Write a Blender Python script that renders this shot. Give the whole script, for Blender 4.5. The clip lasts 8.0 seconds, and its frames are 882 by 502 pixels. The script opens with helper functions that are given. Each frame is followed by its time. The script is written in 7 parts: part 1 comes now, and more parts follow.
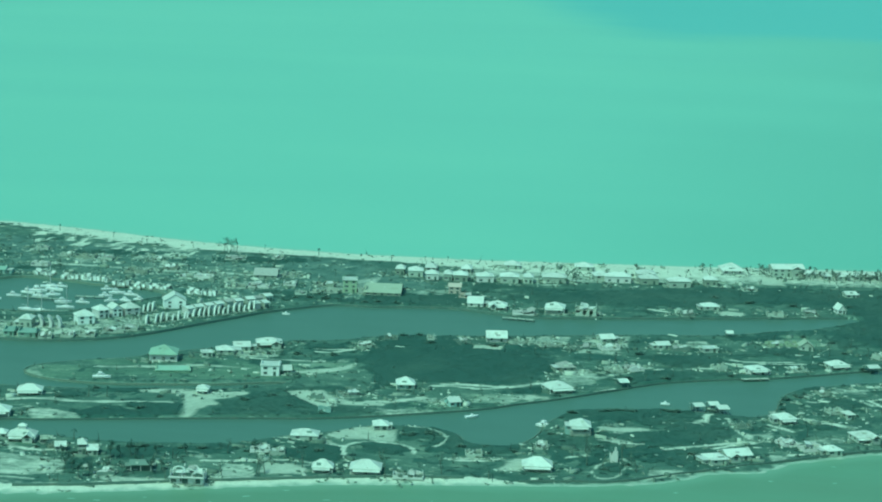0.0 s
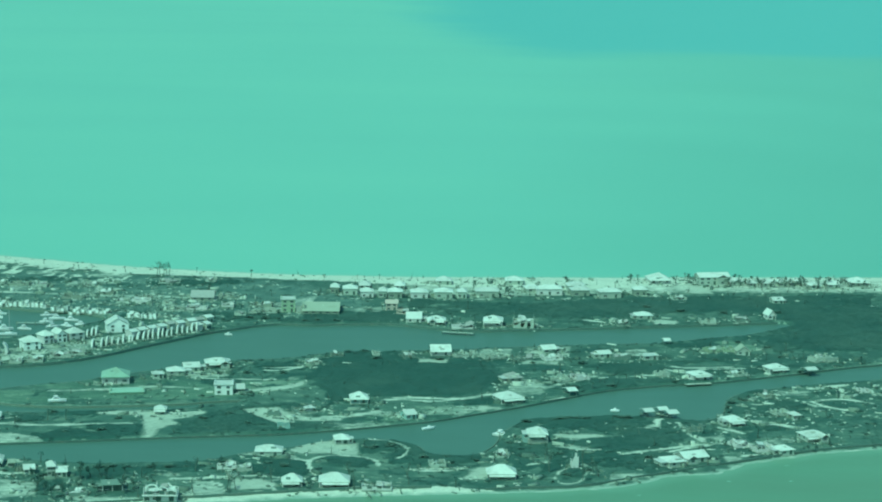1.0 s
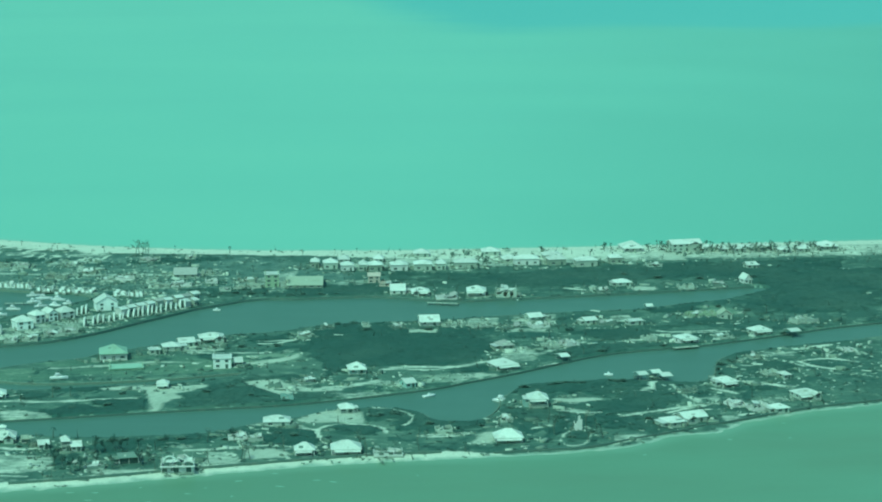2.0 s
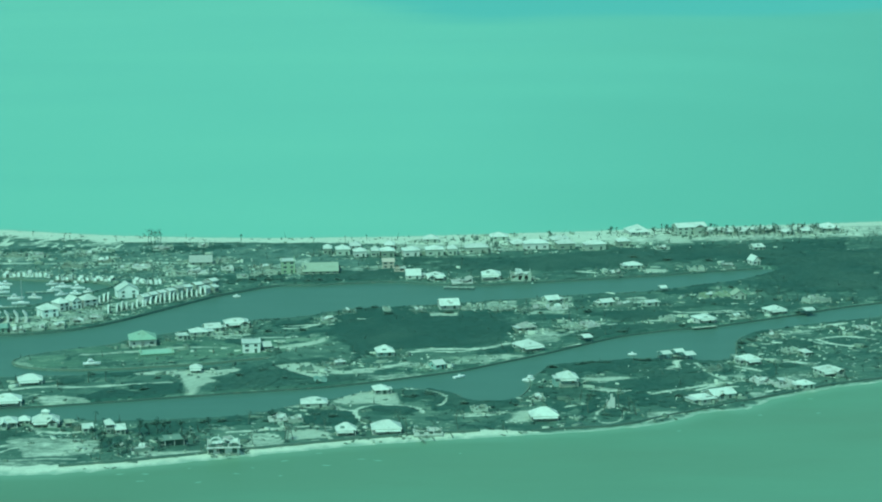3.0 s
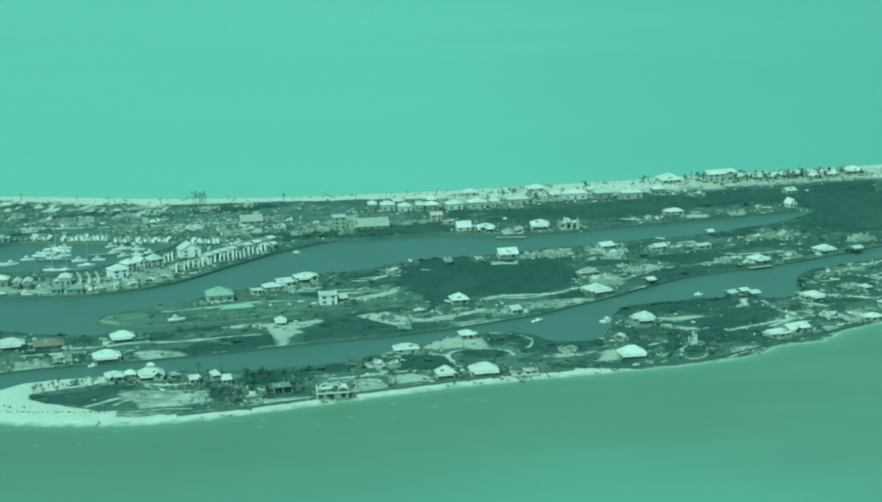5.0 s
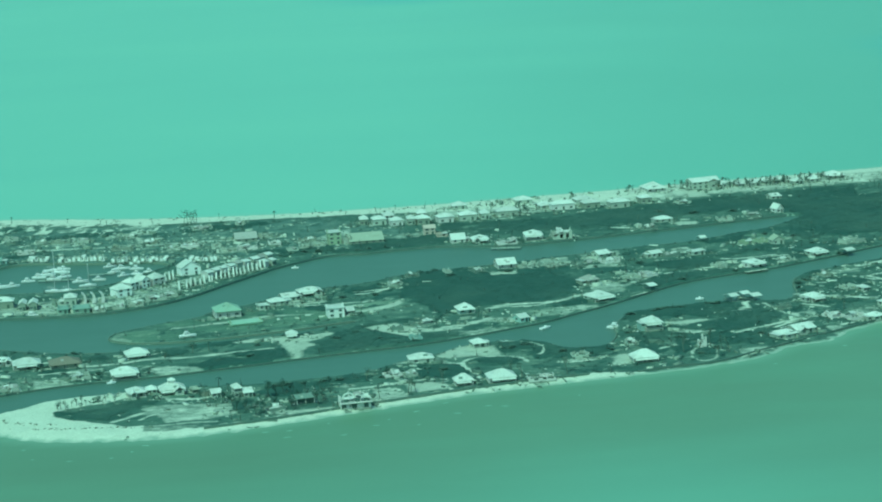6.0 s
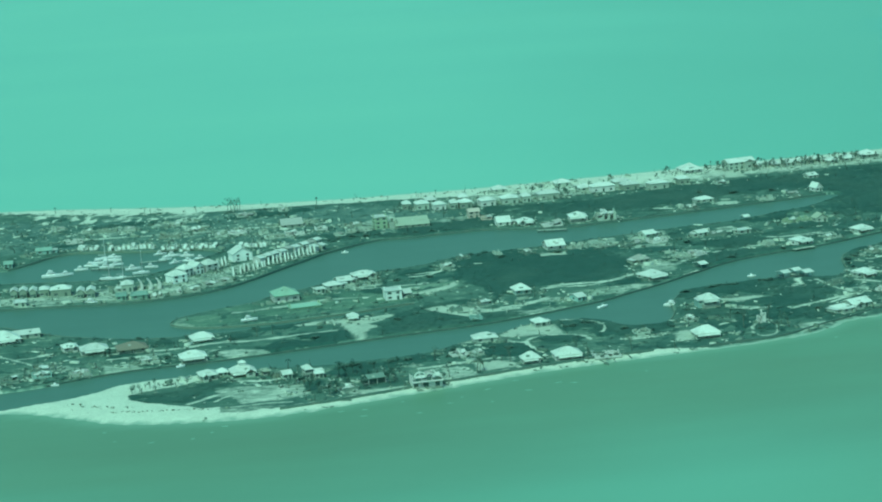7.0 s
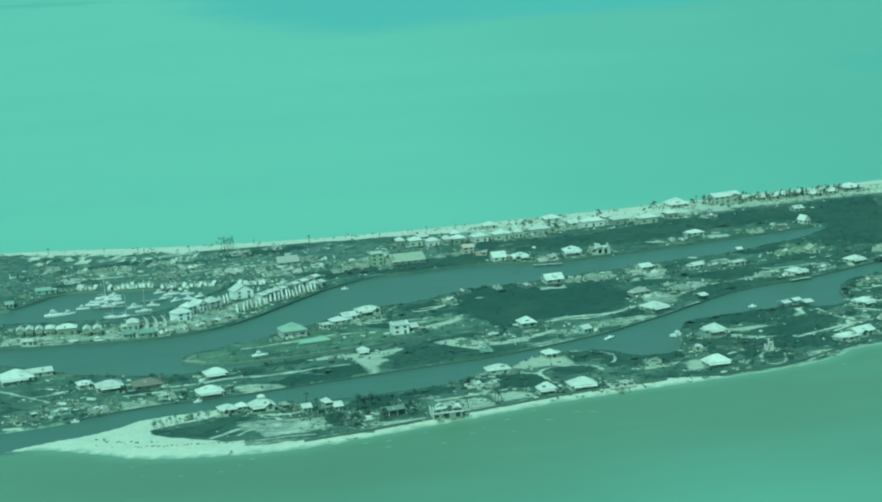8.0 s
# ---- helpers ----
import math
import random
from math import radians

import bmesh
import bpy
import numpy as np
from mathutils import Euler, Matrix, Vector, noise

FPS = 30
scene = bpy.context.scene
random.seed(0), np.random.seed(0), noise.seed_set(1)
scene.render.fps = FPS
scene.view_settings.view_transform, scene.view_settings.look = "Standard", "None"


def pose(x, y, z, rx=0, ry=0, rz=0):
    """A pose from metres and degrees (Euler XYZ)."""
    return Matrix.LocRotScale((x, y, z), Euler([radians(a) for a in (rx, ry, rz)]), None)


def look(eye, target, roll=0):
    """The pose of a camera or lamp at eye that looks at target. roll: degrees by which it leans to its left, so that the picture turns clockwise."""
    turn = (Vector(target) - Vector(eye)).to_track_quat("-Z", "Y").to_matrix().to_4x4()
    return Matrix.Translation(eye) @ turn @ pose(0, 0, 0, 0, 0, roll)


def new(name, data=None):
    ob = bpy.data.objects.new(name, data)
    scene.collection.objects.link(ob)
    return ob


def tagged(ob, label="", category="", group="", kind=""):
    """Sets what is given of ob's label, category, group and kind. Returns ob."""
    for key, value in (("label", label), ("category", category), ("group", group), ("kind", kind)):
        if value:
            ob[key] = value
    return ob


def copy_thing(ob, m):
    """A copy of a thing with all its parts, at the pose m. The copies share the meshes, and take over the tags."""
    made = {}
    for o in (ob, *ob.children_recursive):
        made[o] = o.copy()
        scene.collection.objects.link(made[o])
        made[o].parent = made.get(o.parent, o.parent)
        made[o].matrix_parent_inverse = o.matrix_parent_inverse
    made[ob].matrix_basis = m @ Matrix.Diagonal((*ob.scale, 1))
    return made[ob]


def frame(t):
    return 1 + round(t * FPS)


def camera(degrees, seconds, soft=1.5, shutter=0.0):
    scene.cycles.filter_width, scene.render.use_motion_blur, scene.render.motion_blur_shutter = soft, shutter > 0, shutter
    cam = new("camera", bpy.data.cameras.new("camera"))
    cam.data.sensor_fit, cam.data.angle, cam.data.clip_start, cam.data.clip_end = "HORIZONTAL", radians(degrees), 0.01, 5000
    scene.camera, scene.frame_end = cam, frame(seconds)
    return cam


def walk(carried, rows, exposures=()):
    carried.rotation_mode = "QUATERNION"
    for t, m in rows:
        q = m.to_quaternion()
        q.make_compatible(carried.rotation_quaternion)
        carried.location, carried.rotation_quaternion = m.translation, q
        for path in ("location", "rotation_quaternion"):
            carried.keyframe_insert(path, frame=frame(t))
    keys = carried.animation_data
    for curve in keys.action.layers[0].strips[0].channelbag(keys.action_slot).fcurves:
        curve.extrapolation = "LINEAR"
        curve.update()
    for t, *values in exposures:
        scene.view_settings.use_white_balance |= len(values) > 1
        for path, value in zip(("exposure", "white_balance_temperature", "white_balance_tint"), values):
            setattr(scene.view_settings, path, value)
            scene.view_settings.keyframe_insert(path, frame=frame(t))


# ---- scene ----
cam = camera(21.15, 8.0, soft=2.0)

# the aircraft's straight run past the islands, with the unsteady hold of the camera
PATH = [
    (0, (174.02, -1026.41, 238.28), (50.01, 49.24, 44.39), 1.774),
    (0.5, (157.62, -1036.64, 237.51), (62.00, 40.81, 37.60), 1.253),
    (1, (141.11, -1046.56, 236.83), (77.46, 36.44, 55.06), 0.771),
    (1.5, (124.51, -1056.20, 236.23), (82.02, 28.81, 60.32), 0.467),
    (1.7, (117.84, -1059.97, 236.02), (83.94, 23.76, 50.64), 0.161),
    (2.8, (80.87, -1079.89, 235.11), (74.35, 2.74, 40.52), -0.397),
    (3, (74.10, -1083.36, 234.99), (72.99, -0.70, 40.45), -0.528),
    (3.5, (57.10, -1091.82, 234.75), (56.85, -11.17, 29.35), -0.727),
    (4, (40.00, -1100.00, 234.60), (51.82, -20.59, 23.08), -1.047),
    (4.5, (22.80, -1107.88, 234.54), (42.68, -29.75, 17.20), -1.238),
    (4.7, (15.89, -1110.95, 234.54), (40.28, -32.13, 21.14), -1.491),
    (5.8, (-22.38, -1127.01, 234.80), (40.37, -48.58, 27.30), -2.801),
    (6, (-29.39, -1129.78, 234.90), (37.03, -50.65, 32.22), -2.954),
    (6.5, (-46.99, -1136.49, 235.19), (26.43, -58.26, 30.19), -3.444),
    (7, (-64.68, -1142.91, 235.58), (8.91, -65.14, 28.24), -3.723),
    (7.5, (-82.48, -1149.04, 236.05), (5.85, -69.01, 47.02), -4.071),
    (8, (-100.37, -1154.88, 236.61), (5.14, -76.52, 46.86), -4.067),
]
walk(cam, [(t, look(eye, target, roll)) for t, eye, target, roll in PATH],
     exposures=[(0.0, 0.11, 5420, -59), (4.5, 0.09, 5420, -59), (8.0, 0.05, 5420, -59)])
# ---- world and sun ----
SUN_ELEVATION, SUN_TURN = radians(53), radians(210)   # high sun, from behind and beside the camera
world = bpy.data.worlds.new("sky")
scene.world = world
world.use_nodes = True
wt = world.node_tree
sky = wt.nodes.new("ShaderNodeTexSky")
sky.sky_type, sky.sun_disc = "NISHITA", False
sky.sun_elevation, sky.sun_rotation = SUN_ELEVATION, SUN_TURN
sky.air_density, sky.dust_density = 1.0, 1.5
wt.links.new(sky.outputs["Color"], wt.nodes["Background"].inputs["Color"])
wt.nodes["Background"].inputs["Strength"].default_value = 0.15
sun_data = bpy.data.lights.new("sun", "SUN")
sun_data.energy, sun_data.angle, sun_data.color = 2.15, radians(0.6), (1.0, 0.96, 0.88)
sun = new("sun", sun_data)
sun_dir = Vector((math.sin(SUN_TURN) * math.cos(SUN_ELEVATION), math.cos(SUN_TURN) * math.cos(SUN_ELEVATION), math.sin(SUN_ELEVATION)))
sun.matrix_world = look(sun_dir * 600, (0, 0, 0))

# ---- materials ----


def nodes(name, rough=0.8, metal=0.0, spec=0.3):
    m = bpy.data.materials.new(name)
    m.use_nodes = True
    nt = m.node_tree
    b = nt.nodes["Principled BSDF"]
    b.inputs["Roughness"].default_value = rough
    b.inputs["Metallic"].default_value = metal
    b.inputs["Specular IOR Level"].default_value = spec
    return m, nt, b


def noise_node(nt, scale, detail=4.0, rough=0.6, where=None):
    n = nt.nodes.new("ShaderNodeTexNoise")
    n.inputs["Scale"].default_value, n.inputs["Detail"].default_value, n.inputs["Roughness"].default_value = scale, detail, rough
    if where is not None:
        nt.links.new(where, n.inputs["Vector"])
    return n.outputs["Fac"]


def ramp(nt, fac, stops):
    r = nt.nodes.new("ShaderNodeValToRGB")
    while len(r.color_ramp.elements) < len(stops):
        r.color_ramp.elements.new(0.5)
    for e, (p, c) in zip(r.color_ramp.elements, stops):
        e.position, e.color = p, (*c, 1.0) if len(c) == 3 else c
    nt.links.new(fac, r.inputs["Fac"])
    return r.outputs["Color"]


def mix(nt, fac, a, b, mode="MIX"):
    n = nt.nodes.new("ShaderNodeMix")
    n.data_type, n.blend_type, n.clamp_factor = "RGBA", mode, True
    for value, sock in ((fac, n.inputs[0]), (a, n.inputs[6]), (b, n.inputs[7])):
        if isinstance(value, (int, float)):
            sock.default_value = value
        elif isinstance(value, tuple):
            sock.default_value = (*value, 1.0)
        else:
            nt.links.new(value, sock)
    return n.outputs[2]


def maths(nt, op, a, b=0.0, clamp=False):
    n = nt.nodes.new("ShaderNodeMath")
    n.operation, n.use_clamp = op, clamp
    for value, sock in ((a, n.inputs[0]), (b, n.inputs[1])):
        if isinstance(value, (int, float)):
            sock.default_value = value
        else:
            nt.links.new(value, sock)
    return n.outputs[0]


def bump(nt, b, height, strength, distance):
    n = nt.nodes.new("ShaderNodeBump")
    n.inputs["Strength"].default_value, n.inputs["Distance"].default_value = strength, distance
    nt.links.new(height, n.inputs["Height"])
    nt.links.new(n.outputs["Normal"], b.inputs["Normal"])


def attribute(nt, name):
    n = nt.nodes.new("ShaderNodeAttribute")
    n.attribute_name = name
    return n.outputs["Fac"]


def position(nt):
    return nt.nodes.new("ShaderNodeNewGeometry").outputs["Position"]


def paint(name, colour, rough=0.7, spread=0.25, scale=0.6, metal=0.0, dirt=(0.22, 0.23, 0.18), soil=0.35):
    """A painted or plastered surface: broad stains, fine grain and a shift from object to object."""
    m, nt, b = nodes(name, rough, metal)
    where = position(nt)
    broad = noise_node(nt, scale * 0.35, 3.0, 0.6, where)
    fine = noise_node(nt, scale * 4.0, 4.0, 0.7, where)
    info = nt.nodes.new("ShaderNodeObjectInfo").outputs["Random"]
    # slight blue haze tint put into every paint colour
    colour = (colour[0] * 0.98, colour[1], colour[2] * 1.015)
    dark = tuple(c * (1 - spread) for c in colour)
    light = tuple(min(0.9, c * (1 + spread * 0.5)) for c in colour)
    base = ramp(nt, fine, [(0.25, dark), (0.5, colour), (0.8, light)])
    stain = maths(nt, "MULTIPLY", ramp(nt, broad, [(0.5, (0, 0, 0)), (0.75, (1, 1, 1))]), soil)
    base = mix(nt, stain, base, dirt)
    value = maths(nt, "ADD", maths(nt, "MULTIPLY", info, 0.22), 0.84)
    hsv = nt.nodes.new("ShaderNodeHueSaturation")
    nt.links.new(value, hsv.inputs["Value"])
    nt.links.new(base, hsv.inputs["Color"])
    nt.links.new(hsv.outputs["Color"], b.inputs["Base Color"])
    bump(nt, b, fine, 0.3, 0.05)
    return m


WHITE_ROOF = paint("white_roof_paint", (0.60, 0.64, 0.585), 0.65, 0.18, 0.5, dirt=(0.30, 0.33, 0.29), soil=0.55)
WEATHERED_ROOF = paint("weathered_roof", (0.54, 0.575, 0.53), 0.7, 0.3, 0.8)
GREEN_ROOF = paint("green_metal_roof", (0.36, 0.49, 0.38), 0.6, 0.12, 0.5)
BROWN_ROOF = paint("brown_shingle", (0.205, 0.20, 0.16), 0.85, 0.3, 1.2)
GREY_ROOF = paint("grey_shingle", (0.34, 0.36, 0.33), 0.85, 0.3, 1.2)
TAN_ROOF = paint("tan_membrane", (0.37, 0.42, 0.33), 0.8, 0.15, 0.4)
CREAM_WALL = paint("cream_stucco", (0.40, 0.455, 0.39), 0.85, 0.2, 0.8)
WHITE_WALL = paint("white_stucco", (0.60, 0.62, 0.58), 0.85, 0.15, 0.8)
# white wall colour raised to stand for fronts in full sun
BRIGHT_WALL = paint("sunlit_white", (0.80, 0.84, 0.80), 0.7, 0.1, 0.6, soil=0.15)
TEAL_WALL = paint("teal_clapboard", (0.33, 0.45, 0.41), 0.8, 0.2, 0.8)
PINK_WALL = paint("pink_stucco", (0.47, 0.43, 0.37), 0.85, 0.2, 0.8)
TAN_WALL = paint("tan_stucco", (0.26, 0.305, 0.25), 0.85, 0.2, 0.8)
GREEN_WALL = paint("pale_green_stucco", (0.33, 0.41, 0.29), 0.85, 0.2, 0.8)
DARK_WALL = paint("dark_timber", (0.085, 0.128, 0.11), 0.9, 0.3, 1.0)
CONCRETE = paint("concrete", (0.31, 0.35, 0.30), 0.9, 0.3, 0.7)
BANK_WALL = paint("mossy_concrete", (0.17, 0.22, 0.175), 0.85, 0.35, 0.6)
WET_WALL = paint("seawall_concrete", (0.115, 0.165, 0.14), 0.85, 0.35, 0.6)
TIMBER = paint("grey_timber", (0.18, 0.24, 0.205), 0.9, 0.3, 1.5)
PALE_TIMBER = paint("splintered_lumber", (0.45, 0.50, 0.42), 0.9, 0.3, 1.5)
BARK = paint("bark", (0.10, 0.128, 0.105), 0.95, 0.3, 2.0)
WRACK = paint("tide_wrack", (0.17, 0.205, 0.165), 0.95, 0.3, 2.0)
HULL = paint("boat_gelcoat", (0.80, 0.81, 0.79), 0.5, 0.08, 0.8, soil=0.0)
TARP = paint("green_tarpaulin", (0.26, 0.36, 0.30), 0.7, 0.2, 0.6)
ALLOY = paint("mast_alloy", (0.60, 0.61, 0.60), 0.4, 0.1, 1.0, metal=0.6)

GLASS, nt, b = nodes("dark_window_glass", 0.12, 0.0, 0.5)
b.inputs["Base Color"].default_value = (0.085, 0.12, 0.115, 1)


def leaves(name, dark, mid, light, spread=0.3):
    m, nt, b = nodes(name, 0.85, 0.0, 0.15)
    geo = nt.nodes.new("ShaderNodeNewGeometry")
    broad = noise_node(nt, 0.03, 4.0, 0.6, geo.outputs["Position"])
    both = maths(nt, "ADD", maths(nt, "MULTIPLY", geo.outputs["Random Per Island"], spread), maths(nt, "MULTIPLY", broad, 1.05 - spread))
    nt.links.new(ramp(nt, both, [(0.22, dark), (0.5, mid), (0.82, light)]), b.inputs["Base Color"])
    return m


SCRUB = leaves("salt_burnt_scrub", (0.058, 0.104, 0.090), (0.065, 0.114, 0.098), (0.104, 0.152, 0.124))
THICKET = leaves("closed_thicket", (0.049, 0.094, 0.079), (0.056, 0.104, 0.088), (0.092, 0.144, 0.115))
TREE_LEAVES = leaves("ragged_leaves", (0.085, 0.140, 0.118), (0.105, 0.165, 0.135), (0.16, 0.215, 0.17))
DEBRIS = leaves("storm_debris", (0.10, 0.145, 0.12), (0.20, 0.255, 0.21), (0.48, 0.54, 0.47), 0.75)

# the ground: sand, dry grass, thin scrub and tracks, told apart by the land's own cover
GROUND, nt, b = nodes("island_ground", 0.95, 0.0, 0.1)
where = position(nt)
strips = nt.nodes.new("ShaderNodeMapping")
strips.inputs["Scale"].default_value = (0.45, 1.0, 1.0)
strips.inputs["Rotation"].default_value = (0, 0, radians(-13))
nt.links.new(where, strips.inputs["Vector"])
n_strip = noise_node(nt, 0.30, 4, 0.7, strips.outputs["Vector"])
n_big, n_mid, n_fine = noise_node(nt, 0.018, 5, 0.6, where), noise_node(nt, 0.11, 5, 0.65, where), noise_node(nt, 0.9, 4, 0.7, where)
grass = ramp(nt, maths(nt, "ADD", maths(nt, "MULTIPLY", n_mid, 0.45), maths(nt, "MULTIPLY", n_strip, 0.55)), [(0.36, (0.070, 0.116, 0.096)), (0.50, (0.104, 0.162, 0.128)), (0.585, (0.18, 0.245, 0.178)), (0.66, (0.43, 0.48, 0.38))])
soil = ramp(nt, n_big, [(0.40, (0.074, 0.126, 0.100)), (0.54, (0.113, 0.172, 0.130)), (0.68, (0.235, 0.30, 0.22))])
cover = mix(nt, 0.42, grass, soil)
sand = ramp(nt, n_mid, [(0.25, (0.52, 0.57, 0.46)), (0.5, (0.585, 0.635, 0.51)), (0.8, (0.65, 0.69, 0.565))])
edge = maths(nt, "ADD", attribute(nt, "sand"), maths(nt, "ADD", maths(nt, "MULTIPLY", maths(nt, "SUBTRACT", n_mid, 0.5), 0.6), maths(nt, "MULTIPLY", maths(nt, "SUBTRACT", n_strip, 0.5), 0.7)))
sandy = ramp(nt, edge, [(0.34, (0, 0, 0)), (0.80, (1, 1, 1))])
cover = mix(nt, sandy, cover, sand)
wild = maths(nt, "ADD", attribute(nt, "scrub"), maths(nt, "MULTIPLY", maths(nt, "SUBTRACT", n_mid, 0.5), 0.8))
cover = mix(nt, ramp(nt, wild, [(0.36, (0, 0, 0)), (0.70, (1, 1, 1))]), cover, ramp(nt, n_big, [(0.42, (0.057, 0.104, 0.085)), (0.66, (0.084, 0.138, 0.109))]))
cover = mix(nt, attribute(nt, "lawn"), cover, ramp(nt, maths(nt, "ADD", maths(nt, "MULTIPLY", n_big, 0.6), maths(nt, "MULTIPLY", n_strip, 0.4)), [(0.40, (0.105, 0.165, 0.122)), (0.52, (0.150, 0.220, 0.155)), (0.64, (0.27, 0.34, 0.25))]))
# haze over the marina quarter, put into the ground colour as a paler mix
cover = mix(nt, maths(nt, "MULTIPLY", attribute(nt, "haze_tone"), 0.5), cover, ramp(nt, n_mid, [(0.38, (0.105, 0.164, 0.143)), (0.62, (0.20, 0.270, 0.228))]))
cover = mix(nt, attribute(nt, "lot"), cover, ramp(nt, n_mid, [(0.3, (0.37, 0.42, 0.33)), (0.7, (0.50, 0.55, 0.44))]))
cover = mix(nt, attribute(nt, "wet"), cover, (0.33, 0.42, 0.33))
grit = ramp(nt, n_fine, [(0.3, (0.84, 0.84, 0.84)), (0.7, (1.1, 1.1, 1.1))])
cover = mix(nt, 1.0, cover, grit, "MULTIPLY")
# the same haze tint laid over the whole ground colour
cover = mix(nt, 1.0, cover, (0.945, 0.965, 1.015), "MULTIPLY")
nt.links.new(cover, b.inputs["Base Color"])
bump(nt, b, n_fine, 0.5, 0.3)

# the water: bright shallow banks, darker weed near the shore, deep green canals
WATER, nt, b = nodes("sea_water", 0.4, 0.0, 0.06)
where = position(nt)
stretch = nt.nodes.new("ShaderNodeMapping")
stretch.inputs["Scale"].default_value = (0.35, 1.0, 1.0)
stretch.inputs["Rotation"].default_value = (0, 0, radians(-8))
nt.links.new(where, stretch.inputs["Vector"])
bank = noise_node(nt, 0.0042, 2, 0.5, stretch.outputs["Vector"])
fleck = noise_node(nt, 0.05, 4, 0.6, stretch.outputs["Vector"])
open_sea = ramp(nt, bank, [(0.30, (0.256, 0.468, 0.377)), (0.48, (0.266, 0.484, 0.385)), (0.66, (0.276, 0.497, 0.391))])
streak = noise_node(nt, 0.022, 4, 0.6, stretch.outputs["Vector"])
weedy = ramp(nt, maths(nt, "ADD", maths(nt, "MULTIPLY", bank, 0.55), maths(nt, "MULTIPLY", streak, 0.45)), [(0.36, (0.146, 0.226, 0.152)), (0.5, (0.158, 0.248, 0.167)), (0.64, (0.170, 0.276, 0.187))])
colour = mix(nt, attribute(nt, "weed"), open_sea, weedy)
# darker green mixed in towards the east
colour = mix(nt, attribute(nt, "extent"), colour, (0.215, 0.405, 0.320))
colour = mix(nt, attribute(nt, "blue"), colour, (0.196, 0.415, 0.388))
colour = mix(nt, attribute(nt, "dark_patch"), colour, (0.20, 0.40, 0.34))
colour = mix(nt, attribute(nt, "shoal"), colour, (0.32, 0.46, 0.36))
colour = mix(nt, attribute(nt, "canal"), colour, ramp(nt, fleck, [(0.3, (0.097, 0.157, 0.130)), (0.7, (0.108, 0.172, 0.143))]))
nt.links.new(colour, b.inputs["Base Color"])
ripple = noise_node(nt, 0.7, 3, 0.6, where)
bump(nt, b, ripple, 0.25, 0.25)
FOAM = paint("breaking_foam", (0.36, 0.50, 0.40), 0.8, 0.2, 1.0, soil=0.0)

# ---- land and water ----
SEA_NORTH = [(-30000, 900), (-420, 352), (-330, 336), (-247, 322), (-205, 313), (-174, 304), (-136, 290), (-101, 281), (-68, 276), (-35, 272),
             (-6, 271), (21, 272), (55, 273), (88, 278), (122, 281), (156, 285), (190, 291), (208, 293), (260, 300), (318, 306), (420, 330),
             (30000, 1500), (30000, 30000), (-30000, 30000)]
SEA_SOUTH = [(-186, -194), (-161, -207), (-138, -229), (-108, -236), (-80, -238), (-57, -233), (-34, -225), (15, -208), (41, -199),
             (70, -192), (97, -188), (138, -179), (149, -174), (159, -171), (169, -163), (177, -154), (186, -149.5), (195, -149), (201, -142), (210, -130), (222, -122), (239, -110.5), (248, -107), (310, -80), (480, -10), (30000, 1200),
             (30000, -30000), (-30000, -30000), (-30000, -192)]
CANAL_SOUTH_BANK = [(-700, -215), (-215, -207), (-187, -193), (-170, -188), (-150, -180), (-134, -164), (-101, -159), (-78, -156), (-50, -161),
                    (-27, -157), (-4, -152), (12, -136), (30, -125), (41, -113), (54, -109), (70, -111), (79, -118), (83, -131), (94, -135), (104, -129), (110, -111),
                    (111, -91), (121, -68), (132, -63.5), (145, -61), (159, -57.5), (172, -57), (186, -60), (196, -62), (205, -52), (207, -30), (210, -15),
                    (218, -4), (231, 5), (246, 13), (262, 20), (283, 30), (330, 58), (480, 122), (700, 195)]
MIDDLE_BANK = [(700, 225), (480, 150), (300, 70), (281, 61), (266, 53), (248, 40), (236, 33), (220, 23), (202, 13), (181, 6), (160, -4), (148, -14), (140, -22),
               (125, -37), (111, -50), (97, -61), (83, -74), (70, -81), (57, -88), (45, -94), (20, -105), (-4, -110), (-29, -116), (-64, -126),
               (-99, -135), (-125, -137), (-150, -145), (-162, -151), (-173, -158), (-197, -163), (-260, -172), (-420, -182), (-700, -186)]
MARINA_BANK = [(-700, 20), (-300, 5), (-207, -22), (-182, -48), (-168, -62), (-140, -77), (-121, -82), (-96, -80), (-73, -77), (-51, -71),
               (-33, -68), (-16, -60), (-3, -48), (-6, -46), (-18, -51), (-31, -57), (-56, -63), (-81, -68), (-107, -65), (-121, -53), (-117, -40),
               (-99, -27), (-78, -17), (-74, -7), (-61, 2), (-48, 12), (-32, 25), (-19, 35), (4, 41), (15, 50), (26, 59), (49, 64), (78, 70),
               (108, 80), (137, 89), (170, 96), (186, 100), (199, 110), (209, 116), (225, 123), (236, 134), (246, 144), (252, 152)]
NORTH_BANK = [(250, 162), (237, 158), (214, 152), (190, 144), (166, 138), (137, 130), (120, 126), (106, 123), (93, 119), (76, 121), (54, 130), (45, 132),
              (20, 128), (6, 123), (-8, 126), (-20, 119), (-28, 111), (-41, 99), (-51, 84), (-70, 57), (-82, 38), (-102, 17), (-128, 7),
              (-150, 7), (-182, 11), (-210, 14), (-300, 26), (-700, 60)]
BASIN = [(-700, 110), (-420, 92), (-214, 80), (-173, 69), (-151, 66), (-128, 77), (-108, 108), (-95, 127), (-117, 143), (-133, 141), (-162, 151),
         (-185, 157), (-204, 128), (-217, 115), (-420, 122), (-700, 135)]
CANALS = [CANAL_SOUTH_BANK + MIDDLE_BANK, MARINA_BANK + NORTH_BANK, BASIN]


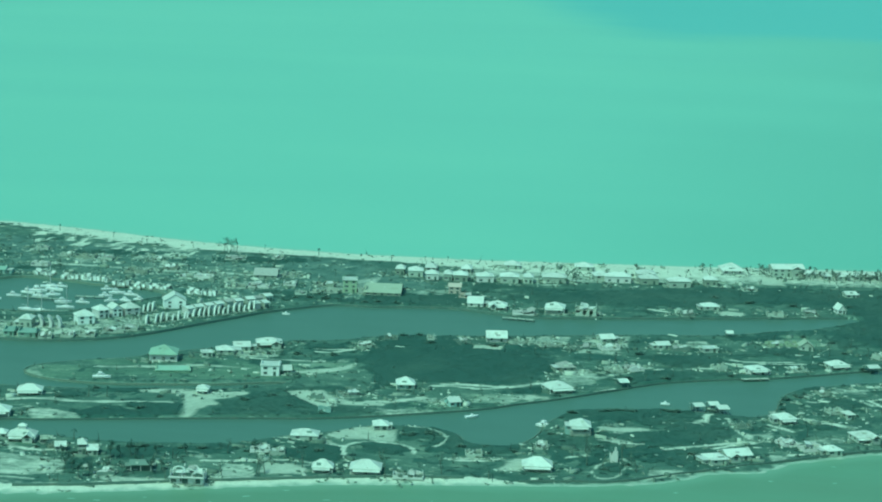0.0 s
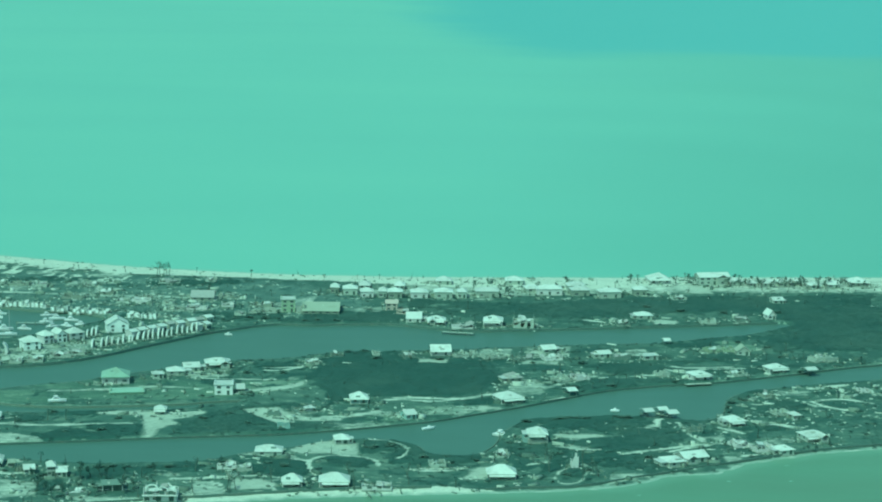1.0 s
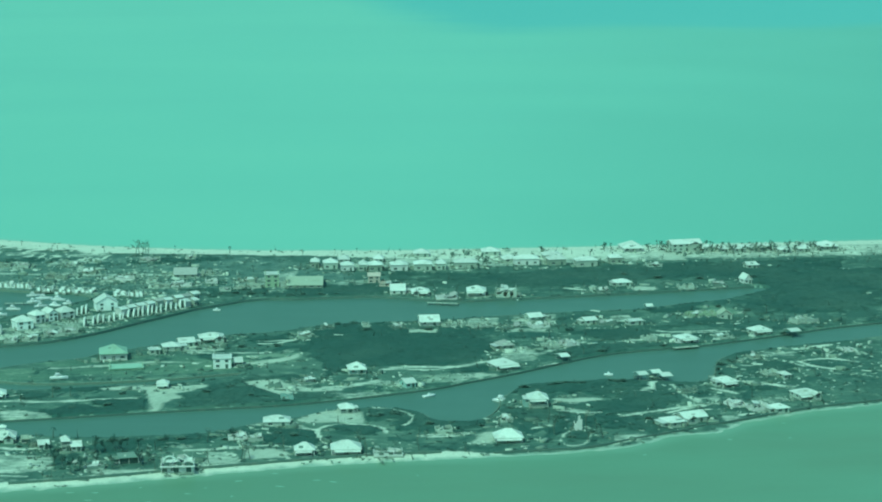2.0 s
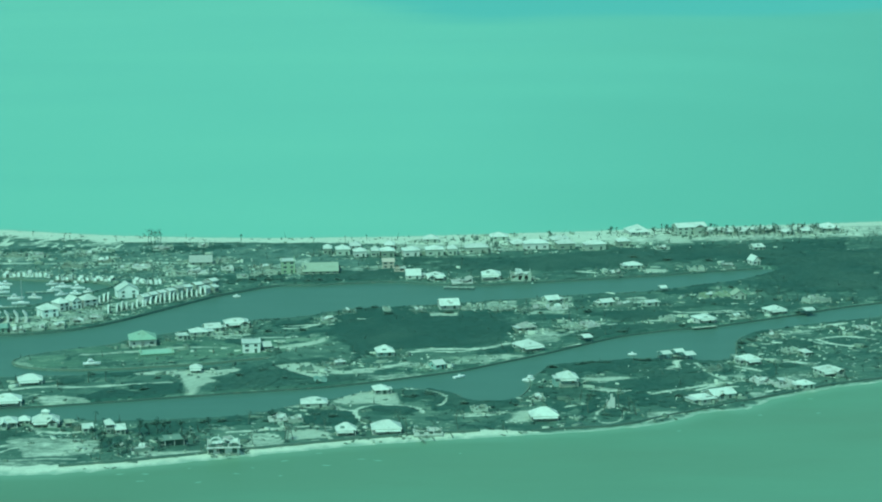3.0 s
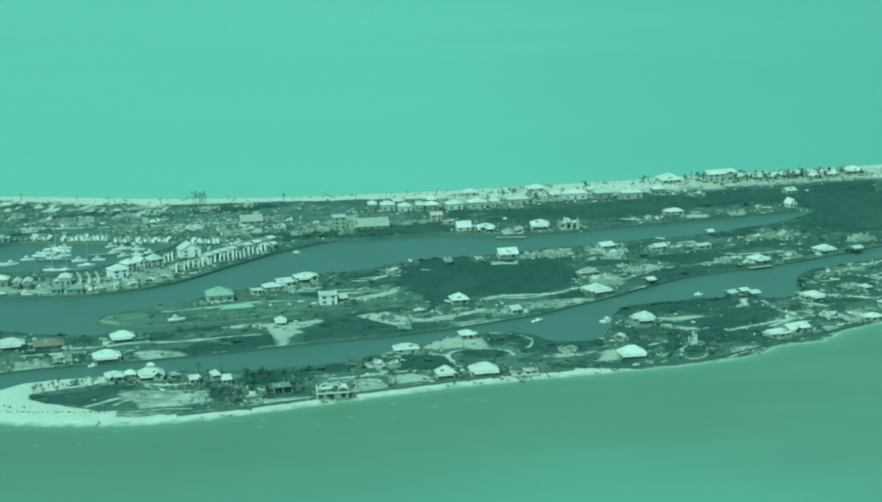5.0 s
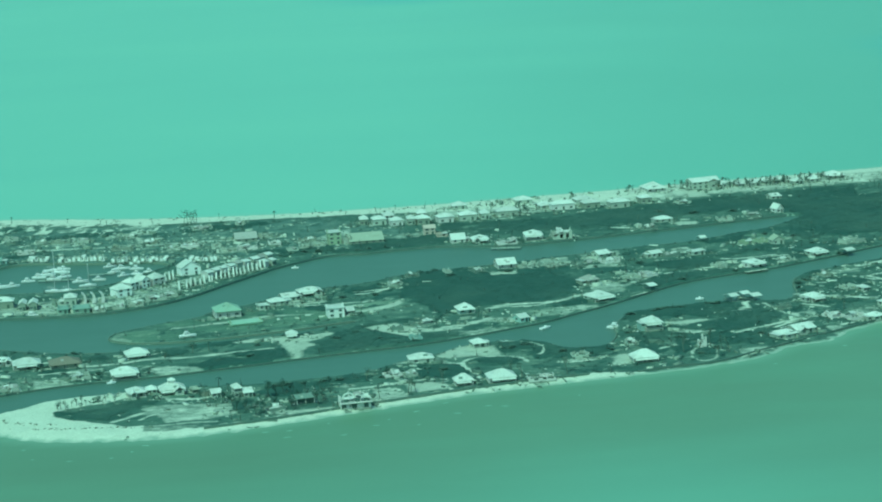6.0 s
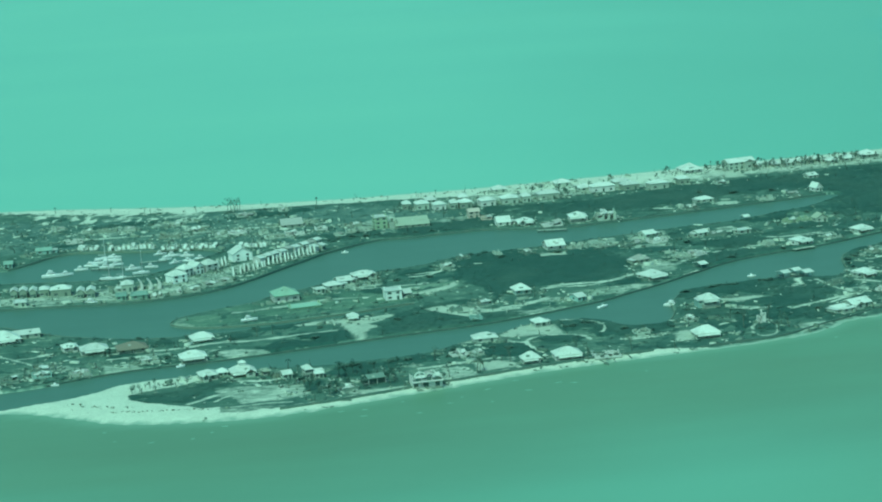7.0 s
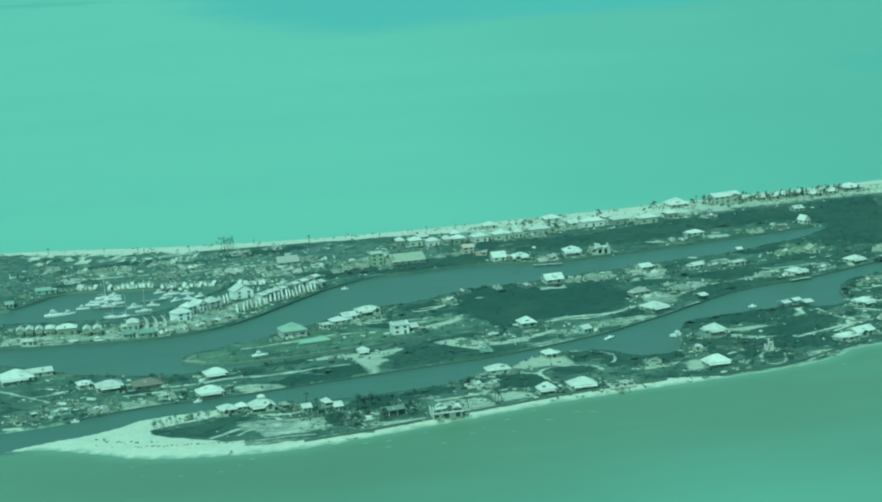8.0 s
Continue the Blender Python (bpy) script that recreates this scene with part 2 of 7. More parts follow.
def rounded(points, passes=1, closed=True):
    """Cut the corners of an outline."""
    pts = [Vector(p) for p in points]
    for _ in range(passes):
        out = []
        for i in range(len(pts) if closed else len(pts) - 1):
            a, c = pts[i], pts[(i + 1) % len(pts)]
            out += [a.lerp(c, 0.25), a.lerp(c, 0.75)]
        pts = out
    return np.array(pts)


def signed(poly, x, y, passes=1):
    """Distance to an outline, positive inside."""
    p = rounded(poly, passes)
    q = np.roll(p, -1, axis=0)
    best, inside = np.full(x.shape, 1e9), np.zeros(x.shape, bool)
    for (ax, ay), (cx, cy) in zip(p, q):
        dx, dy = cx - ax, cy - ay
        u = np.clip(((x - ax) * dx + (y - ay) * dy) / (dx * dx + dy * dy + 1e-9), 0, 1)
        best = np.minimum(best, np.hypot(x - ax - u * dx, y - ay - u * dy))
        if abs(dy) > 1e-9:
            inside ^= ((ay > y) != (cy > y)) & (x < dx * (y - ay) / dy + ax)
    return np.where(inside, best, -best)


def smooth(v, a, c):
    u = np.clip((v - a) / (c - a), 0, 1)
    return u * u * (3 - 2 * u)


def wave_noise(x, y, size, seed):
    """Soft uneven values between -1 and 1."""
    r = np.random.RandomState(seed)
    out = np.zeros(x.shape)
    for k in range(7):
        a, f, p = r.uniform(0, 6.28), r.uniform(0.6, 2.2) / size * 6.28, r.uniform(0, 6.28, 2)
        out += np.sin(f * (x * np.cos(a) + y * np.sin(a)) + p[0] + 1.3 * np.sin(f * 0.6 * (y * np.cos(a) - x * np.sin(a)) + p[1]))
    return out / 4.5


def along(points, x, y):
    """Distance to an open line."""
    p = rounded(points, 2, False)
    best = np.full(x.shape, 1e9)
    for (ax, ay), (cx, cy) in zip(p[:-1], p[1:]):
        dx, dy = cx - ax, cy - ay
        u = np.clip(((x - ax) * dx + (y - ay) * dy) / (dx * dx + dy * dy + 1e-9), 0, 1)
        best = np.minimum(best, np.hypot(x - ax - u * dx, y - ay - u * dy))
    return best


def blob(x, y, cx, cy, rx, ry, turn=0.0):
    c, s = math.cos(radians(turn)), math.sin(radians(turn))
    u, v = (x - cx) * c + (y - cy) * s, -(x - cx) * s + (y - cy) * c
    return 1.0 - np.hypot(u / rx, v / ry)


# pale lots and dark thickets: centre, half width, half depth, turn
SAND_SOUTH_WEST = [
    (-148, -198, 35, 17, 12), (-118, -164, 17, 7, 12), (-102, -230, 27, 7, 12), (2, -190, 6, 6, 12), (-88, -174, 5, 6, 12),
    (-69, -208, 10, 5, 12), (-87, -197, 14, 4, 12), (6, -131, 7, 3, 12), (-128, -116, 12, 4, 12), (-133, -131, 14, 3, 12),
    (-101, -119, 7, 4, 12), (-170, -129, 15, 8, 12), (-188, -143, 12, 5, 12),
]
SAND_SOUTH_EAST = [
    (50, -88, 16, 6, 12), (20, -186, 7, 7, 12), (142, -95, 11, 6, 12), (165, -156, 9, 3, 12), (154, -174, 6, 4, 12),
    (107, -160, 7, 7, 12), (199, -93, 10, 4, 12), (223, -96, 10, 6, 12), (54, -189, 13, 3, 12),
]
SAND_MIDDLE = [
    (-45, -75, 19, 3, 12), (18, -69, 15, 7, 12), (94, -54, 13, 7, 12), (61, -66, 11, 5, 12), (119, -19, 13, 8, 12),
    (140, 17, 12, 9, 12), (127, 61, 11, 6, 12), (91, 60, 17, 4, 12), (167, 71, 14, 4, 12), (238, -6, 12, 6, 12),
    (-36, 5, 11, 7, 12), (-146, 15, 17, 7, 12), (-97, 50, 9, 6, 12), (-193, 8, 26, 8, 12),
]
SAND_NORTH = [
    (186, 153, 10, 7, 12), (-22, 168, 12, 12, 12), (33, 167, 14, 7, 12), (-159, 252, 13, 8, 12), (-119, 248, 15, 8, 12),
    (87, 226, 61, 11, 12), (202, 250, 10, 8, 12), (216, 91, 11, 8, 12),
]
SAND_PATCHES = SAND_SOUTH_WEST + SAND_SOUTH_EAST + SAND_MIDDLE + SAND_NORTH
SCRUB_SOUTH_WEST = [
    (-5, -89, 17, 12, 12), (-47, -104, 11, 9, 12), (-13, -162, 14, 5, 12), (-39, -176, 9, 13, 12), (-54, -200, 7, 12, 12),
    (-73, -79, 15, 9, 12), (-91, -93, 10, 7, 12), (-123, -93, 8, 6, 12), (-69, -122, 19, 5, 12), (-140, -114, 7, 4, 12),
]
SCRUB_SOUTH_EAST = [
    (154, -110, 27, 14, 12), (169, -141, 9, 9, 12), (79, -136, 14, 13, 12), (55, -148, 9, 7, 12), (64, -119, 9, 6, 12),
    (20, -160, 10, 9, 12), (95, -114, 7, 6, 12), (124, -123, 12, 8, 12),
]
SCRUB_MIDDLE = [
    (64, 15, 45, 40, 12), (43, 47, 22, 14, 12), (40, -31, 10, 17, 12), (101, -38, 9, 6, 12), (168, 37, 22, 13, 12),
    (156, 7, 19, 8, 12), (142, -69, 18, 13, 12), (256, -4, 10, 2, 12), (220, -75, 12, 5, 12), (231, -31, 15, 9, 12),
    (-17, -14, 11, 8, 12), (4, 23, 14, 11, 12), (217, -4, 11, 8, 12), (216, 38, 16, 10, 12), (133, -6, 11, 6, 12),
]
SCRUB_NORTH = [
    (271, 148, 27, 55, 12), (146, 179, 83, 21, 12), (228, 204, 37, 20, 12), (42, 152, 27, 18, 12), (6, 132, 18, 10, 12),
    (199, 95, 14, 9, 12), (-156, 231, 36, 6, 12), (-69, 230, 29, 8, 12), (-184, 176, 19, 5, 12), (264, 136, 26, 14, 12),
    (287, 120, 17, 27, 12),
]
SCRUB_PATCHES = SCRUB_SOUTH_WEST + SCRUB_SOUTH_EAST + SCRUB_MIDDLE + SCRUB_NORTH
OPEN_SAND = []
OPEN_SAND.append([(-44, -75), (-30, -76), (-20, -73), (-16, -70), (-16, -74), (-22, -82), (-28, -87), (-24, -93), (-30, -103), (-31, -117), (-34, -117), (-37, -100), (-41, -83)])
OPEN_SAND.append([(-58, -75), (-44, -74), (-43, -80), (-57, -81)])
OPEN_SAND.append([(-1, -65), (6, -61), (14, -60), (18, -69), (30, -76), (43, -74), (43, -81), (31, -82), (18, -80), (23, -90), (18, -90), (9, -79)])
OPEN_SAND.append([(40, -97), (58, -87), (71, -83), (71, -86), (57, -92), (40, -101)])
OPEN_SAND.append([(99, -46), (110, -50), (100, -56)])
OPEN_SAND.append([(34, -119), (44, -115), (53, -118), (55, -129), (55, -138), (44, -136), (32, -136), (28, -132)])
OPEN_SAND.append([(101, -162), (104, -152), (108, -151), (110, -158), (107, -169), (99, -170)])
OPEN_SAND.append([(12, -178), (22, -177), (29, -185), (28, -188), (18, -193), (13, -192)])
OPEN_SAND.append([(136, -95), (148, -94), (155, -94), (147, -99), (135, -100)])
OPEN_SAND.append([(149, -172), (158, -170), (157, -176), (148, -179)])
OPEN_SAND.append([(179, 159), (193, 156), (192, 147), (181, 146)])
OPEN_SAND.append([(203, 258), (212, 261), (216, 236), (200, 237)])
OPEN_SAND.append([(67, 47), (81, 47), (81, 39), (67, 39)])
OPEN_SAND.append([(-6, -26), (4, -25), (12, -21), (18, -7), (20, -12), (15, -22), (5, -29), (-6, -31)])
OPEN_SAND.append([(-187, -198), (-172, -187), (-149, -172), (-125, -164), (-100, -160), (-99, -169), (-112, -178), (-127, -182), (-133, -188), (-132, -194), (-123, -203), (-102, -217), (-75, -221), (-52, -223), (-46, -229), (-80, -241), (-136, -234)])
DRY_LOTS = []
DRY_LOTS.append([(5, 218), (53, 228), (119, 239), (199, 257), (197, 235), (150, 225), (85, 207), (21, 206)])
DRY_LOTS.append([(40, -70), (53, -63), (59, -58), (60, -65), (45, -76), (40, -79)])
DRY_LOTS.append([(77, -66), (82, -49), (98, -46), (102, -55), (93, -65)])
DRY_LOTS.append([(8, -142), (15, -135), (26, -138), (28, -134), (35, -145), (33, -148), (20, -144)])
DRY_LOTS.append([(-3, -181), (7, -185), (12, -199), (4, -204), (-3, -205)])
DRY_LOTS.append([(135, -109), (142, -111), (151, -116), (141, -119)])
DRY_LOTS.append([(155, -156), (171, -152), (166, -161), (154, -170)])
DRY_LOTS.append([(201, -122), (210, -123), (202, -134)])
DRY_LOTS.append([(165, 80), (176, 83), (175, 68), (163, 64)])
DRY_LOTS.append([(173, 178), (183, 175), (180, 163), (172, 166)])
DRY_LOTS.append([(95, 74), (111, 75), (110, 58), (95, 55)])
DRY_LOTS.append([(117, 78), (140, 85), (137, 60), (117, 55)])
DRY_LOTS.append([(111, 9), (124, 10), (128, -4), (147, 18), (155, 30), (154, 22), (143, 7), (127, -14), (113, -27), (111, -18)])
DRY_LOTS.append([(-29, 173), (-15, 185), (2, 202), (3, 155), (-14, 154), (-26, 151)])
DRY_LOTS.append([(-61, 191), (-43, 208), (-42, 194), (-55, 180)])
DRY_LOTS.append([(-173, 221), (-156, 230), (-151, 200), (-167, 194)])
DRY_LOTS.append([(-143, 228), (-115, 237), (-112, 224), (-138, 213)])
DRY_LOTS.append([(-97, -191), (-88, -187), (-60, -190), (-57, -210), (-70, -216), (-86, -217), (-90, -206)])
DRY_LOTS.append([(-75, 169), (-50, 166), (-49, 150), (-74, 152)])
DRY_LOTS.append([(116, 50), (136, 51), (135, 44), (116, 41)])
DRY_LOTS.append([(20, -186), (30, -176), (29, -192), (20, -193)])
DRY_LOTS.append([(-49, -210), (-33, -209), (-20, -207), (-18, -214), (-37, -218)])
DRY_LOTS.append([(-24, -168), (-12, -171), (-6, -177), (-17, -178)])
DRY_LOTS.append([(-147, -130), (-133, -128), (-126, -142), (-144, -147)])
DRY_LOTS.append([(-98, -120), (-89, -116), (-76, -122), (-71, -130), (-92, -135)])
DRY_LOTS.append([(-39, 9), (-18, 14), (-17, -2), (-36, -9)])
DRY_LOTS.append([(-120, -58), (-118, -46), (-111, -43), (-112, -52), (-106, -63), (-113, -65)])
DRY_LOTS.append([(-211, 38), (-194, 39), (-169, 41), (-152, 48), (-126, 48), (-96, 73), (-72, 101), (-67, 93), (-97, 50), (-126, 19), (-154, 13), (-182, 15), (-210, 19)])
THIN_LOTS = []
THIN_LOTS.append([(-190, 199), (-137, 198), (-95, 185), (-36, 195), (-32, 170), (-77, 163), (-133, 170), (-183, 174)])
THIN_LOTS.append([(-221, 175), (-192, 226), (-160, 229), (-120, 216), (-78, 194), (-79, 154), (-126, 163), (-158, 183), (-190, 190)])
LAWNS = []
LAWNS.append([(-120, -57), (-117, -42), (-104, -40), (-83, -43), (-63, -36), (-60, -47), (-82, -62), (-107, -64)])
LAWNS.append([(-100, -30), (-73, -16), (-49, -11), (-17, -15), (20, -4), (20, -19), (-6, -41), (-16, -46), (-57, -56), (-84, -40)])
LAWNS.append([(211, 107), (222, 110), (231, 90), (223, 79), (208, 84)])
LAWNS.append([(50, -77), (56, -70), (68, -73), (65, -84), (53, -84)])
LAWNS.append([(78, -51), (95, -48), (92, -62), (80, -67)])
LAWNS.append([(146, 11), (153, 17), (127, -17), (119, -19)])
LAWNS.append([(-88, -166), (-84, -167), (-79, -175), (-85, -181), (-88, -177)])
THICKETS = []
THICKETS.append([(18, 7), (21, 23), (43, 36), (54, 39), (81, 31), (108, 18), (110, 9), (100, -15), (86, -31), (60, -32), (44, -37), (36, -51), (30, -27), (24, -7)])
THICKETS.append([(20, 39), (38, 69), (47, 59), (43, 38), (26, 29)])
THICKETS.append([(-16, -77), (-5, -60), (20, -51), (30, -58), (18, -59), (-1, -64), (8, -79), (40, -89), (40, -97), (18, -113), (-16, -115), (-28, -118), (-22, -94)])
THICKETS.append([(-77, -118), (-70, -107), (-56, -98), (-40, -96), (-36, -115), (-55, -124), (-69, -127)])
THICKETS.append([(116, -79), (119, -66), (132, -62), (145, -59), (160, -56), (170, -57), (173, -68), (183, -76), (187, -101), (166, -113), (155, -106), (159, -93), (140, -86), (136, -81), (124, -87)])
THICKETS.append([(133, -123), (180, -122), (174, -139), (154, -147), (150, -140), (139, -144), (128, -167)])
THICKETS.append([(40, -147), (44, -140), (58, -141), (65, -148), (59, -157), (43, -154)])
THICKETS.append([(55, -117), (73, -116), (70, -129), (56, -135)])
THICKETS.append([(76, -131), (105, -122), (103, -145), (75, -152)])
THICKETS.append([(18, -148), (36, -147), (42, -170), (29, -173), (20, -168)])
THICKETS.append([(-42, -168), (-17, -163), (-3, -158), (-3, -170), (-26, -175), (-42, -177)])
THICKETS.append([(138, 41), (179, 53), (200, 61), (211, 76), (227, 71), (198, 52), (178, 47), (154, 33)])
THICKETS.append([(142, 2), (157, 14), (193, 16), (212, 14), (168, -4), (145, -14)])
THICKETS.append([(53, 198), (115, 193), (175, 218), (215, 229), (248, 232), (304, 247), (292, 179), (240, 181), (210, 192), (171, 180), (129, 165), (83, 178), (52, 172)])
THICKETS.append([(251, 172), (297, 202), (276, 101), (262, 102), (238, 81), (234, 102)])
THICKETS.append([(-1, 155), (51, 152), (51, 129), (3, 130)])
THICKETS.append([(-58, 148), (-10, 150), (-9, 132), (-39, 125)])
THICKETS.append([(137, -150), (145, -148), (146, -159), (141, -168), (137, -166)])
THICKETS.append([(164, -79), (178, -86), (185, -104), (167, -107)])
THICKETS.append([(-131, -196), (-132, -187), (-124, -189), (-115, -188), (-106, -181), (-99, -175), (-90, -180), (-88, -188), (-96, -184), (-97, -190), (-103, -195), (-108, -205), (-117, -207), (-126, -203)])
THICKETS.append([(260, 182), (298, 208), (420, 250), (420, 170), (274, 91), (253, 87), (246, 107), (242, 134), (258, 158)])
TRACKS = []
TRACKS.append((3, [(70, -159), (91, -154), (104, -152)]))
TRACKS.append((3, [(126, -141), (134, -140)]))
TRACKS.append((3, [(154, -129), (169, -118), (193, -105), (207, -99)]))
TRACKS.append((2.6, [(187, -87), (199, -101)]))
TRACKS.append((2.5, [(199, -71), (214, -86)]))
TRACKS.append((2.6, [(214, -61), (238, -70)]))
TRACKS.append((2.6, [(177, -53), (175, -78), (162, -75)]))
TRACKS.append((4, [(-5, -28), (12, -21), (19, -8)]))
TRACKS.append((3, [(-8, 19), (7, 19), (19, 27)]))
TRACKS.append((4, [(-96, -41), (-77, -37), (-65, -34), (-48, -26), (-32, -25)]))
TRACKS.append((4, [(-150, -110), (-126, -107), (-111, -107), (-98, -101), (-77, -103), (-39, -93)]))
TRACKS.append((3, [(-20, -88), (4, -83), (15, -76)]))
TRACKS.append((4, [(55, -37), (76, -35), (90, -36), (104, -23), (111, -18)]))
TRACKS.append((4, [(35, -65), (59, -55)]))
TRACKS.append((2.6, [(183, 47), (193, 41), (227, 50)]))
TRACKS.append((3, [(163, 17), (180, 27)]))
TRACKS.append((3, [(205, 83), (225, 63)]))
TRACKS.append((4, [(-129, 231), (-115, 202), (-119, 194)]))
TRACKS.append((4, [(-199, 193), (-139, 190), (-79, 188), (-15, 187)]))
TRACKS.append((4, [(77, 202), (105, 205)]))
TRACKS.append((4, [(166, 225), (194, 224)]))
TRACKS.append((5, [(194, 250), (217, 238)]))
TRACKS.append((3, [(-35, -139), (-13, -135), (6, -133)]))
TRACKS.append((3, [(-16, -182), (-3, -179), (20, -172), (34, -176)]))
TRACKS.append((3, [(-94, -170), (-81, -182), (-64, -177)]))
TRACKS.append((2.4, [(244, 6), (253, 7), (261, 8), (261, -5), (260, -15)]))
TRACKS.append((2.6, [(275, -24), (267, -19), (259, -15), (251, -17), (245, -21), (249, -28), (256, -34), (263, -39)]))
TRACKS.append((2.2, [(272, 10), (275, 3), (274, -13)]))
TRACKS.append((2.6, [(279, 40), (287, 42)]))
TRACKS.append((3, [(200, -73), (214, -84)]))
TRACKS.append((3, [(214, -60), (225, -68), (237, -72)]))
TRACKS.append((2.4, [(207, 39), (218, 30)]))
TRACKS.append((3, [(-181, -103), (-169, -92)]))
TRACKS.append((3, [(-153, -98), (-136, -93), (-118, -113)]))

BRIGHT_TRACKS = []
BRIGHT_TRACKS.append((1.6, [(145, -140), (136, -152), (134, -166), (138, -172), (144, -168), (146, -160), (146, -145), (145, -140)]))
BRIGHT_TRACKS.append((2.0, [(55, -113), (64, -112), (71, -117), (75, -126), (74, -137), (70, -143)]))
BRIGHT_TRACKS.append((1.6, [(5, -180), (10, -191), (14, -204)]))
BRIGHT_TRACKS.append((2.4, [(121, -147), (128, -142), (134, -140)]))
BRIGHT_TRACKS.append((4.5, [(129, -96), (144, -96), (156, -95)]))
BRIGHT_TRACKS.append((3.5, [(130, -114), (141, -117), (152, -120)]))
BRIGHT_TRACKS.append((2.4, [(184, -62), (187, -77), (190, -94), (197, -103)]))
BRIGHT_TRACKS.append((2.2, [(181, -60), (176.5, -64), (175, -77), (168, -78)]))
BRIGHT_TRACKS.append((3.0, [(199, -72), (207, -79), (214, -86)]))
BRIGHT_TRACKS.append((2.8, [(176, -120), (185, -114), (192, -108), (198, -104)]))
BRIGHT_TRACKS.append((3.5, [(208, -58), (220, -62), (231, -69), (240, -71)]))
BRIGHT_TRACKS.append((3.6, [(181, 40), (187, 34), (194, 29)]))
BRIGHT_TRACKS.append((2.4, [(163, 19), (173, 22), (184, 26)]))
BRIGHT_TRACKS.append((4.0, [(194, 39), (211, 41), (226, 46)]))
BRIGHT_TRACKS.append((2.4, [(217, -29), (223, -31), (232, -26)]))
BRIGHT_TRACKS.append((4.0, [(242, 3), (256, 8), (270, 18)]))
BRIGHT_TRACKS.append((3.0, [(239, -24), (244, -26), (248, -33)]))
BRIGHT_TRACKS.append((3.4, [(177, -58), (176, -70), (176, -80)]))
BRIGHT_TRACKS.append((2.6, [(166, -79), (171, -78), (176, -81)]))
BRIGHT_TRACKS.append((3.4, [(142, 153), (151, 150), (158, 146)]))
BRIGHT_TRACKS.append((4.0, [(207, -96), (217, -105), (224, -104)]))
BRIGHT_TRACKS.append((2.6, [(203, -125), (220, -114), (232, -108)]))
BRIGHT_TRACKS.append((2.6, [(-51, -27), (-32, -24), (-20, -30)]))
BRIGHT_TRACKS.append((3.0, [(-38, -8), (-17, -7), (-4, -7), (10, -4)]))
BRIGHT_TRACKS.append((4.5, [(-6, -30), (7, -25), (15, -20), (19, -10)]))
BRIGHT_TRACKS.append((4.0, [(-84, -39), (-74, -35), (-63, -33)]))
BRIGHT_TRACKS.append((3.4, [(-7, 14), (7, 14), (18, 26)]))
BRIGHT_TRACKS.append((4.5, [(0, -66), (8, -73), (18, -82), (25, -87)]))
BRIGHT_TRACKS.append((4.0, [(41, -95), (57, -90), (70, -85)]))
BRIGHT_TRACKS.append((3.4, [(54, -43), (65, -38), (80, -42), (92, -33), (99, -27)]))
BRIGHT_TRACKS.append((3.4, [(28, -75), (46, -72), (58, -64)]))
BRIGHT_TRACKS.append((2.8, [(78, -160), (90, -158), (99, -155)]))
BRIGHT_TRACKS.append((2.8, [(-3, -180), (6, -177), (18, -180)]))
BRIGHT_TRACKS.append((3.4, [(20, -139), (34, -148), (40, -148)]))
BRIGHT_TRACKS.append((3.4, [(-111, -214), (-102, -204), (-92, -193)]))
BRIGHT_TRACKS.append((2.8, [(-98, -212), (-93, -203), (-89, -200)]))
BRIGHT_TRACKS.append((2.4, [(-100, -221), (-78, -219), (-58, -220)]))
BRIGHT_TRACKS.append((2.8, [(-150, -119), (-137, -117), (-125, -116)]))
BRIGHT_TRACKS.append((2.6, [(-215, -72), (-202, -85.5), (-188.5, -102.7), (-175, -120.5), (-166, -131)]))
BRIGHT_TRACKS.append((2.2, [(-188.5, -102.7), (-179.7, -103), (-174.8, -99.3), (-168.7, -95)]))
BRIGHT_TRACKS.append((3.6, [(-62, -77.5), (-53.5, -78.3), (-46, -77.5), (-36, -77), (-30.5, -74.5), (-22.5, -73), (-15, -72)]))
BRIGHT_TRACKS.append((2.6, [(-70.5, -101.5), (-58.5, -98), (-48, -95.5), (-39, -95.8)]))
BRIGHT_TRACKS.append((2.6, [(-110, -101), (-103.5, -95.7), (-97, -92.5), (-89, -88.6)]))
BRIGHT_TRACKS.append((2.6, [(44, -174), (39.5, -162.5), (37, -149), (40, -142), (46, -138.7), (52, -139), (59.5, -140), (64.7, -147), (65.4, -156.5)]))
BRIGHT_TRACKS.append((3.0, [(-160, -127), (-156, -138), (-152, -147), (-140, -145)]))
BRIGHT_TRACKS.append((3.4, [(-197, -160), (-191, -160), (-186, -161)]))
BRIGHT_TRACKS.append((1.8, [(-93, -168), (-88, -173), (-85, -185), (-79, -184), (-77, -177), (-80, -170)]))
BRIGHT_TRACKS.append((3.2, [(-199, 195), (-167, 193), (-129, 187), (-94, 184), (-74, 183)]))
BRIGHT_TRACKS.append((4.0, [(-127, 224), (-120, 213), (-118, 199)]))


def nearby(points, x, y, far, rule):
    """Work out a rule only round some points; elsewhere it is far outside."""
    p = np.array(points)
    (x0, y0), (x1, y1) = p.min(0) - far, p.max(0) + far
    m = (x > x0) & (x < x1) & (y > y0) & (y < y1)
    out = np.full(x.shape, -1e3)
    if m.any():
        out[m] = rule(points, x[m], y[m])
    return out


def area(outline, x, y):
    return nearby(outline, x, y, 12, lambda o, u, v: signed(o, u, v, 0))


def strip(line, x, y):
    return nearby(line, x, y, 12, lambda o, u, v: -along(o, u, v))


